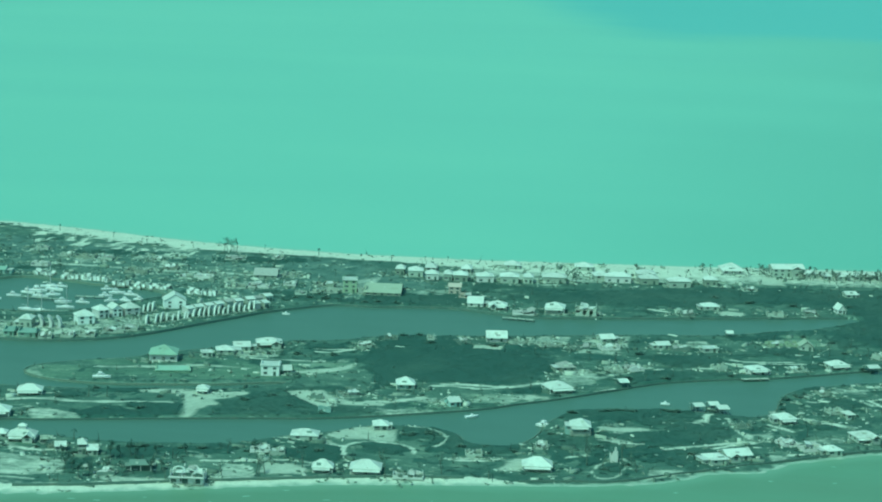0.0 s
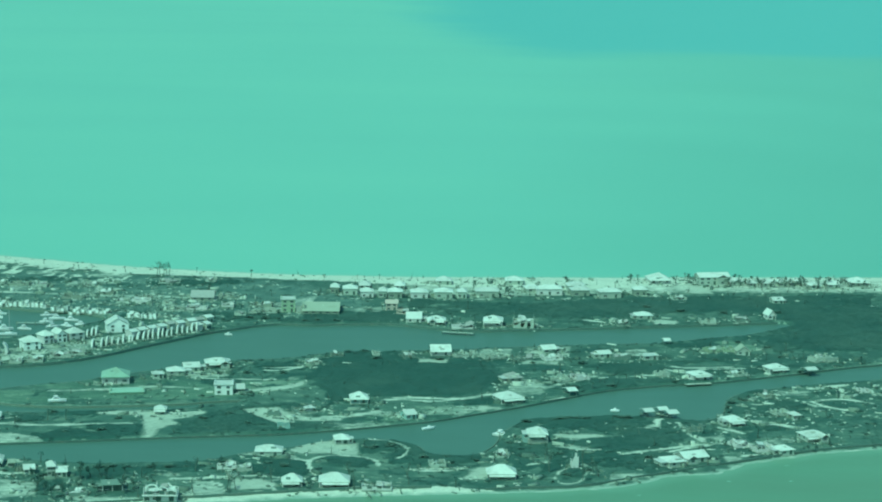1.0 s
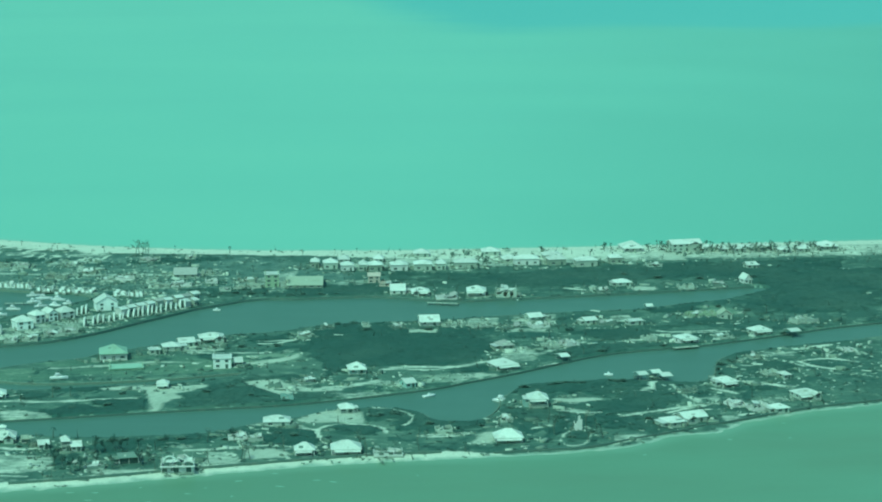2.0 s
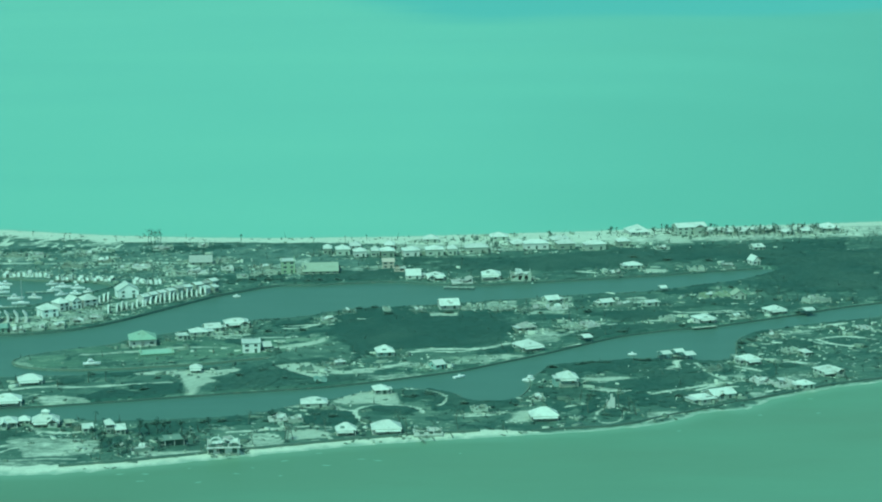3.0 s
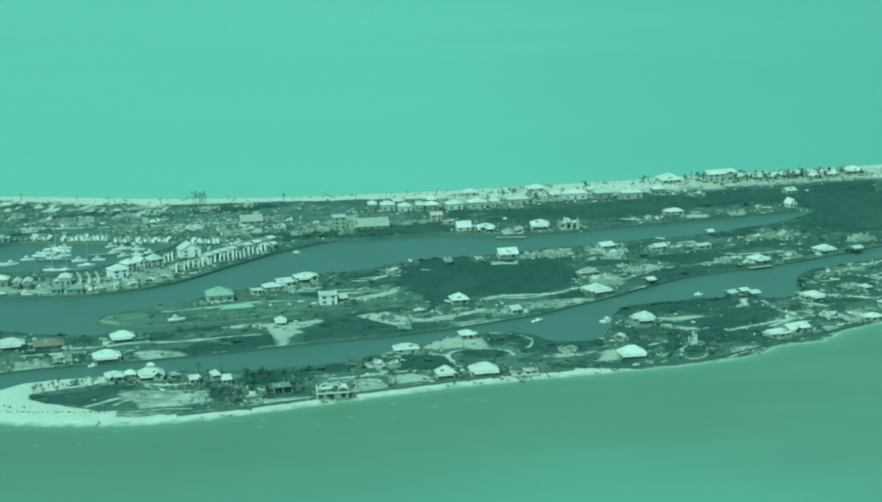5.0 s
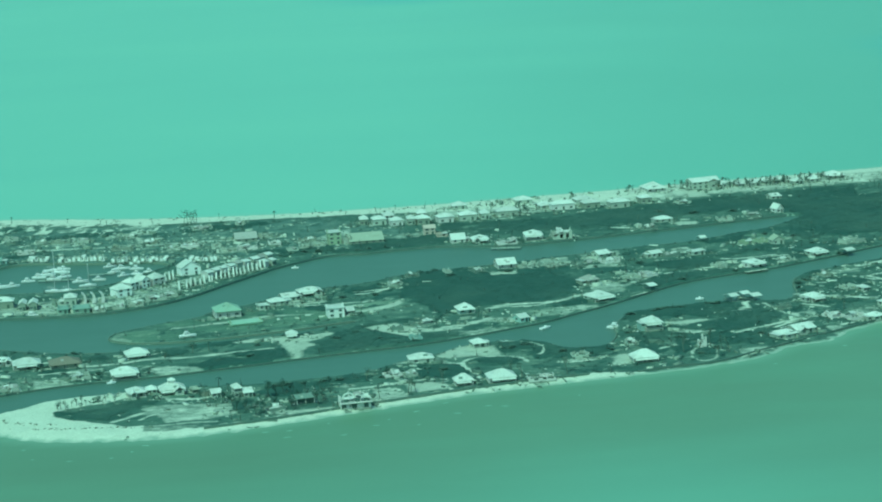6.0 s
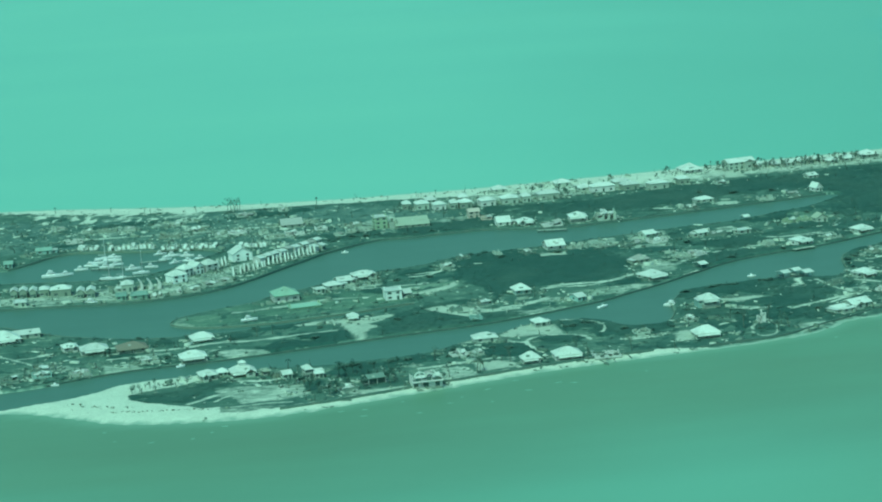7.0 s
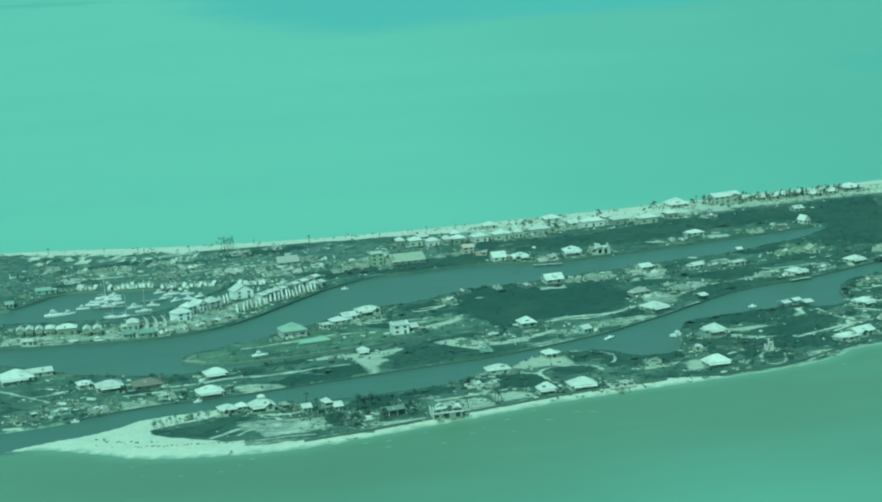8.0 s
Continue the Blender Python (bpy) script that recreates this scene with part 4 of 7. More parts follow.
def arch(bm, r, t, y0, y1, z, steps=8):
    """A half-round hood."""
    rings = []
    for y in (y0, y1):
        for rad in (r, r - t):
            rings.append([bm.verts.new((rad * math.cos(math.pi * i / steps), y, z + rad * math.sin(math.pi * i / steps) * 0.75)) for i in range(steps + 1)])
    a, c, d, e = rings
    for i in range(steps):
        bm.faces.new((a[i], a[i + 1], d[i + 1], d[i]))
        bm.faces.new((c[i], e[i], e[i + 1], c[i + 1]))
        bm.faces.new((a[i], c[i], c[i + 1], a[i + 1]))
        bm.faces.new((d[i], d[i + 1], e[i + 1], e[i]))
    for i in (0, steps):
        bm.faces.new((a[i], d[i], e[i], c[i]))


def rubble(spread_x, spread_y, count, rng, size=1.0, high=0.9):
    """Boards, blocks and sheets thrown about, in one heap."""
    bm = bmesh.new()
    for _ in range(count):
        u, v = rng.gauss(0, 0.42), rng.gauss(0, 0.42)
        w, d, h = size * rng.uniform(0.3, 2.4), size * rng.uniform(0.2, 0.9), rng.uniform(0.08, 0.35)
        piece = bmesh.new()
        box(piece, -w / 2, w / 2, -d / 2, d / 2, 0, h)
        z = max(0.0, high * (1 - math.hypot(u, v))) * rng.random()
        put(piece, u * spread_x, v * spread_y, z, rng.uniform(0, 180), rng.uniform(-25, 25), rng.uniform(-25, 25))
        me = bpy.data.meshes.new("piece")
        piece.to_mesh(me)
        piece.free()
        bm.from_mesh(me)
        bpy.data.meshes.remove(me)
    return bm


def ruin(label, x, y, w, d, turn=0.0, floors=1, wall_mat=CREAM_WALL, keep=False, arches=False):
    """A house torn open: slab, broken walls, bare rafters, one roof slope at most, and its rubble."""
    house_count[0] += 1
    rng = random.Random(house_count[0] * 7)
    ob = tagged(base("ruined_house", x, y, turn, 0.15), label, "ruined house")
    part("slab", boxed(-w / 2, w / 2, -d / 2, d / 2, -0.3, 0.35), CONCRETE, ob)
    high = 2.5 * floors if floors > 1 else 2.0
    low = 0.25
    for k, (px, py, a, length) in enumerate(((0, -d / 2 + 0.2, 0, w - 0.4), (0, d / 2 - 0.2, 0, w - 0.4), (-w / 2 + 0.2, 0, 90, d - 0.9), (w / 2 - 0.2, 0, 90, d - 0.9), (rng.uniform(-w, w) / 5, 0, 90, d - 0.9))):
        part("wall", put(broken_wall(length, high, 0.25, rng, low), px, py, 0.35, a), wall_mat, ob)
    if floors > 1:
        part("floor", boxed(-w / 2 + 0.5, w / 2 - 0.5, -d / 2 + 1.2, d / 2 - 0.5, 2.7, 2.9), CONCRETE, ob)
    if arches:
        bm = bmesh.new()
        arch(bm, w * 0.2, 0.5, -d / 2 - 0.2, -d / 2 + 0.7, 0.0, 6)
        part("hood", put(bm, -w * 0.24, 0, high - 0.1, 0, 0, -8), WHITE_ROOF, ob, "white half-round gable hood")
        for a, c in (((0.3, -d / 2, high + 1.0), (w * 0.52, -d / 2 - 0.4, high - 1.2)), ((0.3, -d / 2, high + 1.0), (-w * 0.05, -d / 2, high - 0.6)), ((w * 0.2, 0.0, high + 0.9), (w * 0.5, -d * 0.4, high - 0.8))):
            bm = bmesh.new()
            rod(bm, a, c, 0.28, 0.2, 5)
            part("gable_beam", bm, WHITE_ROOF, ob, "leaning white gable beam")
        # shade inside the broken front, put in as dark panels on the wall
        for z in (0.5, 3.1):
            for px in (-w * 0.34, w * 0.02, w * 0.33):
                px += rng.uniform(-0.6, 0.6)
                part("opening", boxed(px - rng.uniform(0.5, 1.5), px + rng.uniform(0.5, 1.5), -d / 2 + 0.02, -d / 2 + 0.06, z - rng.uniform(0, 0.4), z + rng.uniform(0.8, 1.7)), DARK_WALL, ob, "dark panel painted as a shaded gap")
        part("balcony", boxed(-w / 2 - 0.3, w / 2 + 0.3, -d / 2 - 1.5, -d / 2, 2.65, 2.85), WHITE_WALL, ob)
    n = max(2, int(w / 2.2))
    for i in range(n):
        if rng.random() < 0.6:
            px = -w / 2 + 0.5 + i * (w - 1) / max(1, n - 1)
            bm = bmesh.new()
            rod(bm, (px, -d / 2, high), (px + rng.uniform(-0.4, 0.4), 0, high + d * 0.22), 0.09, 0.09, 4)
            part("rafter", bm, TIMBER, ob)
    for _ in range(rng.randint(3, 5) if keep else rng.randint(0, 1)):
        sw, sd = w * rng.uniform(0.22, 0.5), d * rng.uniform(0.2, 0.42)
        sheet_bm = bmesh.new()
        rim = [(-sw / 2, -sd / 2), (sw * rng.uniform(-0.1, 0.2), -sd * rng.uniform(0.4, 0.65)), (sw / 2, -sd * rng.uniform(0.2, 0.5)), (sw * rng.uniform(0.3, 0.55), sd / 2), (-sw * rng.uniform(0.2, 0.5), sd * rng.uniform(0.3, 0.5))]
        low_rim, top_rim = [sheet_bm.verts.new((a, c, -0.06)) for a, c in rim], [sheet_bm.verts.new((a, c, 0.08)) for a, c in rim]
        sheet_bm.faces.new(low_rim[::-1])
        sheet_bm.faces.new(top_rim)
        for a in range(5):
            c = (a + 1) % 5
            sheet_bm.faces.new((low_rim[a], low_rim[c], top_rim[c], top_rim[a]))
        part("roof_sheet", put(sheet_bm, rng.uniform(-0.32, 0.32) * w, rng.uniform(-0.3, 0.3) * d, high * rng.uniform(0.55, 0.95) + 0.35, rng.uniform(-25, 25), rng.uniform(2, 26), rng.uniform(-14, 14)),
             rng.choice([WEATHERED_ROOF, WHITE_ROOF, GREY_ROOF]), ob, "torn pale roof sheet")
    tagged(part("rubble", put(rubble(w * 0.95, d * 1.1, int(16 + 1.6 * w), rng), 0, 0, 0.2), DEBRIS, ob, "pale splintered boards and blocks"), kind="stuff")
    return ob


def boathouse(label, x, y, w, d, turn=0.0):
    """An open shelter on piles with a low roof."""
    ob = tagged(base("boathouse", x, y, turn, 0.0, 0.0), label, "boathouse")
    for sx in (-1, 1):
        for sy in (-1, 1):
            bm = bmesh.new()
            rod(bm, (sx * (w / 2 - 0.4), sy * (d / 2 - 0.4), -2.5), (sx * (w / 2 - 0.4), sy * (d / 2 - 0.4), 3.2), 0.16, 0.14, 6)
            part("post", bm, TIMBER, ob)
    part("deck", boxed(-w / 2, w / 2, d / 2 - 1.4, d / 2 + 1.6, 1.0, 1.2), TIMBER, ob)
    part("roof", gable_roof(w + 0.6, d + 0.6, 3.3, 0.9, 0.2), WHITE_ROOF, ob)
    return ob


def party_wall(label, x, y, w, d, turn=0.0):
    """What is left of a townhouse: a curved white party wall and stubs."""
    ob = tagged(base("party_wall", x, y, turn, 0.15), label, "ruined house")
    bm = bmesh.new()
    prof = [(-1.1, 0.0), (0.7, 0.0), (0.95, 2.2), (0.6, 3.9), (-0.4, 5.1), (-1.5, 5.7), (-0.75, 4.5), (-0.25, 3.0), (-0.3, 1.4)]
    ends = [[bm.verts.new((px, py, pz)) for px, pz in prof] for py in (-d * 0.3, d * 0.3)]
    for i in range(len(prof)):
        j = (i + 1) % len(prof)
        bm.faces.new((ends[0][i], ends[0][j], ends[1][j], ends[1][i]))
    bm.faces.new(ends[0][::-1])
    bm.faces.new(ends[1])
    part("wall", bm, WHITE_WALL, ob)
    part("slab", boxed(-w / 2, w / 2, -d / 2, d / 2, -0.2, 0.3), CONCRETE, ob)
    rng = random.Random(int(x * 10))
    part("wall", put(broken_wall(w, 2.4, 0.25, rng, 0.3), 0, d / 2 - 0.2, 0.3), CREAM_WALL, ob)
    return ob


def terrace(count, x, y, dx, dy, turn, w, d, label, group, floors=2):
    """A row of alike gable-fronted units, one thing each."""
    rng = random.Random(int(x * 3 + count))
    c, s = math.cos(radians(turn)), math.sin(radians(turn))
    sx, sy = -s * d / 2, c * d / 2
    kinds = []
    looks = [(WHITE_ROOF, WHITE_WALL, 1.7), (WHITE_ROOF, CREAM_WALL, 2.0), (WEATHERED_ROOF, WHITE_WALL, 1.5), (WHITE_ROOF, WHITE_WALL, 1.3), (GREY_ROOF, CREAM_WALL, 1.6)]
    for i in range(count):
        px, py = x + dx * (i + 0.5) + sx + rng.uniform(-0.8, 0.8) * s, y + dy * (i + 0.5) + sy + rng.uniform(-0.8, 0.8) * c
        if len(kinds) < len(looks):
            roof_mat, wall_mat, rise = looks[len(kinds)]
            kinds.append(house(label, px, py, w + 0.3, d, turn, floors, "cross" if d > 8.2 or floors > 1 else "gable", roof_mat, wall_mat,
                               rise=rise if d > 8.2 else rise * 0.6, porch=len(kinds) == 3 and d > 8.2, plinth=0.2, storey=2.1 if d > 8.2 else 2.8, sparse=True, bare=d < 8.2 and len(kinds) % 2 == 0, group=group, name="townhouse"))
        elif rng.random() < 0.12:
            ruin("gutted townhouse shell within the row", px, py, w, d, turn, floors, WHITE_WALL)
        else:
            copy_thing(rng.choice(kinds), pose(px, py, ground_height(px, py) - 0.15 - rng.uniform(0, 0.3), 0, 0, turn + rng.uniform(-9, 9)))


def lost_unit(label, group, w, d, seed, tall=2.6, curved=True):
    """One bay of a lost row: a slab, a curved or stepped white party wall, a low back wall and a little rubble."""
    rng = random.Random(seed)
    ob = tagged(new("townhouse_shell"), label, "ruined house", group)
    part("slab", boxed(-w / 2, w / 2, -d / 2, d / 2, -0.5, 0.3), TIMBER if curved else CONCRETE, ob)
    bm = bmesh.new()
    steps = 7
    rings = []
    for i in range(steps + 1):
        u = i / steps
        y = -d / 2 + d * u
        h = tall * (0.35 + 0.65 * math.sin(min(1.0, u * 1.5) * 1.5708)) if curved else tall * rng.uniform(0.55, 1.0)
        lean = 0.55 * u * u if curved else 0.0
        t = 0.75 if curved else 0.5
        rings.append([bm.verts.new((-w / 2 + o + (lean if z > 0 else 0), y, z)) for o, z in ((0, -0.3), (0, h), (t, h), (t, -0.3))])
    for a, c in zip(rings[:-1], rings[1:]):
        for i in range(4):
            bm.faces.new((a[i], a[(i + 1) % 4], c[(i + 1) % 4], c[i]))
    bm.faces.new(rings[0])
    bm.faces.new(rings[-1][::-1])
    part("party_wall", bm, WHITE_ROOF if curved else CREAM_WALL, ob)
    part("back_wall", put(broken_wall(w - 0.4, tall * 0.8, 0.25, rng, 0.45), 0, d / 2 - 0.2, 0.25), TAN_WALL if curved else CREAM_WALL, ob)
    part("front_wall", put(broken_wall(w - 0.4, tall * (0.25 if curved else 0.95), 0.25, rng, 0.3 if curved else 0.6), 0, -d / 2 + 0.3, 0.25), CREAM_WALL if curved else BRIGHT_WALL, ob)
    if rng.random() < (0.0 if curved else 0.4):
        slope = boxed(-w * 0.45, w * 0.5, -d * 0.3, d * 0.2, -0.08, 0.1)
        part("roof_slope", put(slope, 0, d * 0.1, tall * 0.86, 0, rng.uniform(12, 24), rng.uniform(-5, 5)), rng.choice((WHITE_ROOF, WHITE_ROOF, WEATHERED_ROOF)), ob, "white roof slope left on the walls")
    tagged(part("rubble", put(rubble(w, d * 0.9, 9, rng, 0.8), 0, 0, 0.25), DEBRIS, ob, "pale boards and blocks"), kind="stuff")
    return ob


def lost_row(count, x, y, dx, dy, turn, w, d, label, group, tall=2.6, curved=True, share=1.0):
    """A row of lost units, each a thing; share: how many of the places are taken."""
    rng = random.Random(int(x * 5 + count))
    kinds = []
    for i in range(count):
        if rng.random() > share:
            continue
        k = i + 0.5 + rng.uniform(-0.25, 0.25)
        px, py = x + dx * k, y + dy * k + rng.uniform(-1.2, 1.2)
        m = pose(px, py, ground_height(px, py) - 0.1, 0, 0, turn + rng.uniform(-4, 4))
        if len(kinds) < 6:
            kinds.append(lost_unit(label, group, w, d, int(x) * 9 + i, tall * rng.uniform(0.65, 1.15), curved))
            kinds[-1].matrix_world = m
        else:
            copy_thing(rng.choice(kinds), m)


def hull_mesh(length, beam, high, keel=0.5):
    """A pointed hull with flare, bow towards +x."""
    bm = bmesh.new()
    rings = []
    n = 9
    for i in range(n):
        u = i / (n - 1)
        half = beam / 2 * (0.86 + 0.14 * math.sin(u * 3.1)) * (1 - max(0.0, (u - 0.45) / 0.55) ** 2.2) + 0.03
        sheer = high * (1 + 0.28 * u * u)
        px = -length / 2 + u * length
        rings.append([bm.verts.new(p) for p in ((px, -half, sheer), (px - 0.15 * u, -half * 0.82, 0.1), (px - 0.3 * u, 0, -keel * (1 - u * 0.7)),
                                                (px - 0.15 * u, half * 0.82, 0.1), (px, half, sheer))])
    for r, q in zip(rings[:-1], rings[1:]):
        for i in range(4):
            bm.faces.new((r[i], q[i], q[i + 1], r[i + 1]))
        bm.faces.new((r[4], q[4], q[0], r[0]))
    bm.faces.new(rings[0])
    bm.faces.new(rings[-1][::-1])
    return bm


def motor_boat(label, x, y, length, turn, z=0.0):
    length = max(7.0, min(length * 0.95, 16.0))
    ob = tagged(base("motor_boat", x, y, turn, -0.35 if z is None else 0.0, z), label, "boat", "boats in the marina" if z is not None else "")
    beam, high = length * 0.29, length * 0.11
    part("hull", hull_mesh(length, beam, high), HULL, ob)
    cab = boxed(-length * 0.28, length * 0.16, -beam * 0.34, beam * 0.34, high, high + length * 0.11)
    for v in cab.verts:
        if v.co.z > high + 0.1:
            v.co.x = v.co.x * 0.8 - length * 0.03
            v.co.y *= 0.82
    part("cabin", cab, HULL, ob)
    part("windscreen", boxed(-length * 0.22, length * 0.115, -beam * 0.325, beam * 0.325, high + length * 0.055, high + length * 0.095), GLASS, ob)
    part("flybridge", boxed(-length * 0.2, length * 0.02, -beam * 0.28, beam * 0.28, high + length * 0.16, high + length * 0.21), HULL, ob)
    bm = bmesh.new()
    rod(bm, (-length * 0.1, 0, high + length * 0.2), (-length * 0.12, 0, high + length * 0.36), 0.06, 0.04, 5)
    part("aerial", bm, ALLOY, ob)
    return ob


def sailing_yacht(label, x, y, length, turn, z=0.0):
    length = max(9.0, min(length * 1.05, 14.0))
    ob = tagged(base("sailing_yacht", x, y, turn, 0.0, z), label, "boat", "boats in the marina")
    beam, high = length * 0.27, length * 0.1
    part("hull", hull_mesh(length, beam, high), HULL, ob)
    part("cabin", boxed(-length * 0.15, length * 0.2, -beam * 0.25, beam * 0.25, high, high + 0.55), HULL, ob)
    for nm, a, c, r in (("mast", (length * 0.08, 0, high), (length * 0.06, 0, high + length * 1.25), 0.24), ("boom", (length * 0.08, 0, high + 1.5), (-length * 0.36, 0, high + 1.6), 0.09),
                        ("spreader", (length * 0.07, -0.9, high + length * 0.75), (length * 0.07, 0.9, high + length * 0.75), 0.05)):
        bm = bmesh.new()
        rod(bm, a, c, r, r * 0.8, 6)
        part(nm, bm, ALLOY, ob)
    return ob


def skiff(label, x, y, length, turn, z=0.0):
    length = max(4.0, min(length, 6.5))
    ob = tagged(base("skiff", x, y, turn, 0.0, z), label, "boat")
    part("hull", hull_mesh(length, length * 0.36, 0.7, 0.3), HULL, ob)
    part("console", boxed(-0.5, 0.3, -0.4, 0.4, 0.6, 1.5), HULL, ob)
    return ob


# ---- buildings and boats, strip by strip ----

# the outer strip along the near shore
house("white hip-roofed beach house with a dark shaded porch", 113.6, -164.1, 11.6, 9.1, 6, rise=3.6)
house("wide white hip-roofed beach house above the sand", 51.0, -182.1, 12.0, 9.6, 5, rise=3.4, wall_mat=WHITE_WALL)
house("small white hip-roofed beach house above the sand", 35.2, -184.8, 8.2, 6.8, 7, rise=3.2)
ruin("storm-gutted two-storey white house with arched gables", -10.5, -208.2, 12.4, 10.0, 5, floors=2, arches=True, wall_mat=WHITE_WALL, keep=True)
house("long low white-roofed house on the canal bank", 20.4, -139.5, 11.2, 8.6, 5, rise=2.4, porch=False)
house("little white pavilion on a pale sand lot", 47.1, -117.8, 6.5, 8.0, 11, rise=2.0)
house("dark gutted timber house among burnt trees", -30.8, -198.5, 8.3, 8.0, 14, roof='gable', rise=1.2, roof_mat=TIMBER, wall_mat=DARK_WALL, storey=2.6)
ruin("roofless white-walled house behind the beach", 67.4, -185.7, 11.4, 7.0, 6, wall_mat=WHITE_WALL)
house("white-roofed bungalow beside the sand spit", -100.1, -168.7, 7.9, 9.0, 12, rise=2.2, wing=True)
house("small white-roofed outbuilding near a driveway", -93.9, -166.0, 4.9, 6.0, 9, rise=1.8, porch=False)
house("broad white hip-roofed house with a raised lantern", -85.3, -166.6, 11.1, 8.7, 9, rise=3.4, lantern=True, wing=True)
house("low white-roofed garage beside wrecked trees", -67.1, -177.9, 4.7, 7.0, 15, roof='gable', porch=False, rise=1.6)
house("narrow white two-storey house with a lookout room", -58.1, -179.8, 3.8, 7.0, 15, floors=2, rise=2.0, porch=False)
house("low white-roofed wing among wreckage", -54.1, -179.7, 4.6, 8.0, 14, roof='gable', porch=False, rise=1.8)
house("small tan-walled cottage stripped by the storm", -75.7, -170.0, 3.2, 6.0, 14, roof='flat', roof_mat=TAN_ROOF, wall_mat=TAN_WALL, porch=False)
ruin("broken little tan cottage beside a driveway", -71.6, -174.1, 2.5, 6.0, 10, wall_mat=TAN_WALL)
house("raised teal-walled house with a white hip roof", 126.2, -106.0, 8.6, 10.0, 6, floors=1, plinth=1.8, wall_mat=TEAL_WALL, rise=3.0)
house("long white-roofed house beside the sea wall", 180.3, -137.4, 8.1, 10.0, 26, rise=1.8, porch=False)
house("long white-roofed house with a bright metal roof", 188.0, -130.4, 11.3, 9.0, 27, roof='gable', rise=2.4, porch=False, wing=True)
house("white hip-roofed canal house at the water's end", 208.2, -67.4, 8.2, 10.0, 25, rise=2.2)
boathouse("white boathouse roof on piles over the canal", 172.3, -54.6, 4.0, 6.0, 24)
boathouse("white boathouse roof on piles over the canal", 182.4, -56.6, 4.5, 7.0, 21)
boathouse("small white boathouse roof on piles", 178.6, -51.0, 4.0, 5.0, 24)
ruin("wrecked white house with its roof torn off", 217.3, -110.3, 8.5, 9.0, 21, wall_mat=WHITE_WALL)
ruin("collapsed white house with one roof slope still up", 208.3, -105.5, 6.6, 8.0, 27, wall_mat=WHITE_WALL, keep=True)
house("low white-roofed house behind the shingle", 225.5, -113.0, 7.0, 8.0, 27, rise=1.8, porch=False)
ruin("broken white stair tower of a lost house", 141.7, -146.4, 3.0, 5.0, 8, floors=2, wall_mat=WHITE_WALL)
ruin("collapsed pale cottage by the canal", 113.0, -133.0, 5.0, 7.0, 6, wall_mat=CREAM_WALL, keep=True)
ruin("collapsed pale cottage among burnt scrub", 88.0, -149.6, 6.5, 7.0, 11, wall_mat=CREAM_WALL)
ruin("small pale bungalow torn down to its walls", 7.0, -162.6, 7.6, 7.0, 9, wall_mat=WHITE_WALL)
ruin("small cream cottage with a broken porch", 14.3, -164.9, 5.8, 7.0, 11, wall_mat=CREAM_WALL, keep=True)
house("small square white house on a bare lot", 234.9, -54.4, 4.0, 7.0, 24, rise=1.4, porch=False)
ruin("collapsed timber dock house beside the canal", 191.5, -80.0, 6.0, 6.0, 20, wall_mat=TIMBER)
ruin("roofless tan house on the canal point", 225.6, -14.1, 4.2, 7.0, 23, wall_mat=TAN_WALL, keep=True)
ruin("low wrecked cottage on a bare lot", 229.7, -47.7, 6.8, 7.0, 25, wall_mat=CREAM_WALL)
house("long white-roofed shore house with two wings", 239.3, -90.2, 9.8, 10.0, 23, rise=2.2, wing=True)
ruin("splintered shed wreck above the beach", -51.0, -203.5, 5.0, 6.0, 10, wall_mat=TIMBER)
ruin("splintered beach cottage wreck", -42.0, -206.5, 7.0, 6.0, 15, wall_mat=TIMBER, keep=True)
house("low annex of a canal house", 204.6, -69.4, 4.4, 6.0, 20, roof='flat', porch=False, roof_mat=WEATHERED_ROOF)
ruin("small white ruin beside a curved track", 270.5, 0.3, 4.2, 6.0, 20, wall_mat=WHITE_WALL)
ruin("pale gutted block among dark trees", 273.8, 49.5, 8.4, 8.0, 27, wall_mat=CREAM_WALL, keep=True)
ruin("wrecked cream house beside dark trees", 258.1, 68.4, 7.8, 8.0, 24, wall_mat=CREAM_WALL, keep=True)

# the middle strip
house("white hip-roofed house by the canal mouth", -104.0, -94.0, 10.8, 8.4, 12, rise=2.8)
house("brown-roofed tan house with a columned front", -134.9, -105.3, 13.9, 11.0, 11, roof_mat=BROWN_ROOF, wall_mat=TAN_WALL, rise=3.0)
house("white hip-roofed house facing the canal", -152.1, -101.0, 12.7, 10.0, 10, rise=2.8)
house("white hip-roofed house on the canal bank", -107.1, -130.8, 12.0, 9.4, 10, rise=3.0)
ruin("pale wrecked house with a broken roof", -126.1, -129.4, 8.2, 8.0, 10, wall_mat=CREAM_WALL, keep=True)
house("large white-roofed house with a long wing", -196.3, -64.0, 15.8, 14.0, 12, rise=4.2, wall_mat=WHITE_WALL)
house("white-roofed wing beside a large house", -186.0, -57.0, 12.5, 8.0, 12, roof='gable', rise=2.0, porch=False)
house("small square white-roofed guest house", -163.5, -92.8, 7.2, 8.0, 15, rise=1.8, wall_mat=WHITE_WALL, wing=True)
ruin("flattened house reduced to timber and rubble", -172.3, -126.8, 9.9, 8.0, 8, wall_mat=TIMBER)
ruin("pale teal house collapsed by the storm", -172.0, -140.5, 8.5, 7.0, 10, wall_mat=TEAL_WALL, keep=True)
ruin("wrecked house with a leaning white roof", -155.6, -142.5, 8.5, 8.0, 14, wall_mat=CREAM_WALL, keep=True)
ruin("flattened house reduced to timber and rubble", -185.6, -146.0, 8.5, 8.0, 13, wall_mat=TIMBER)
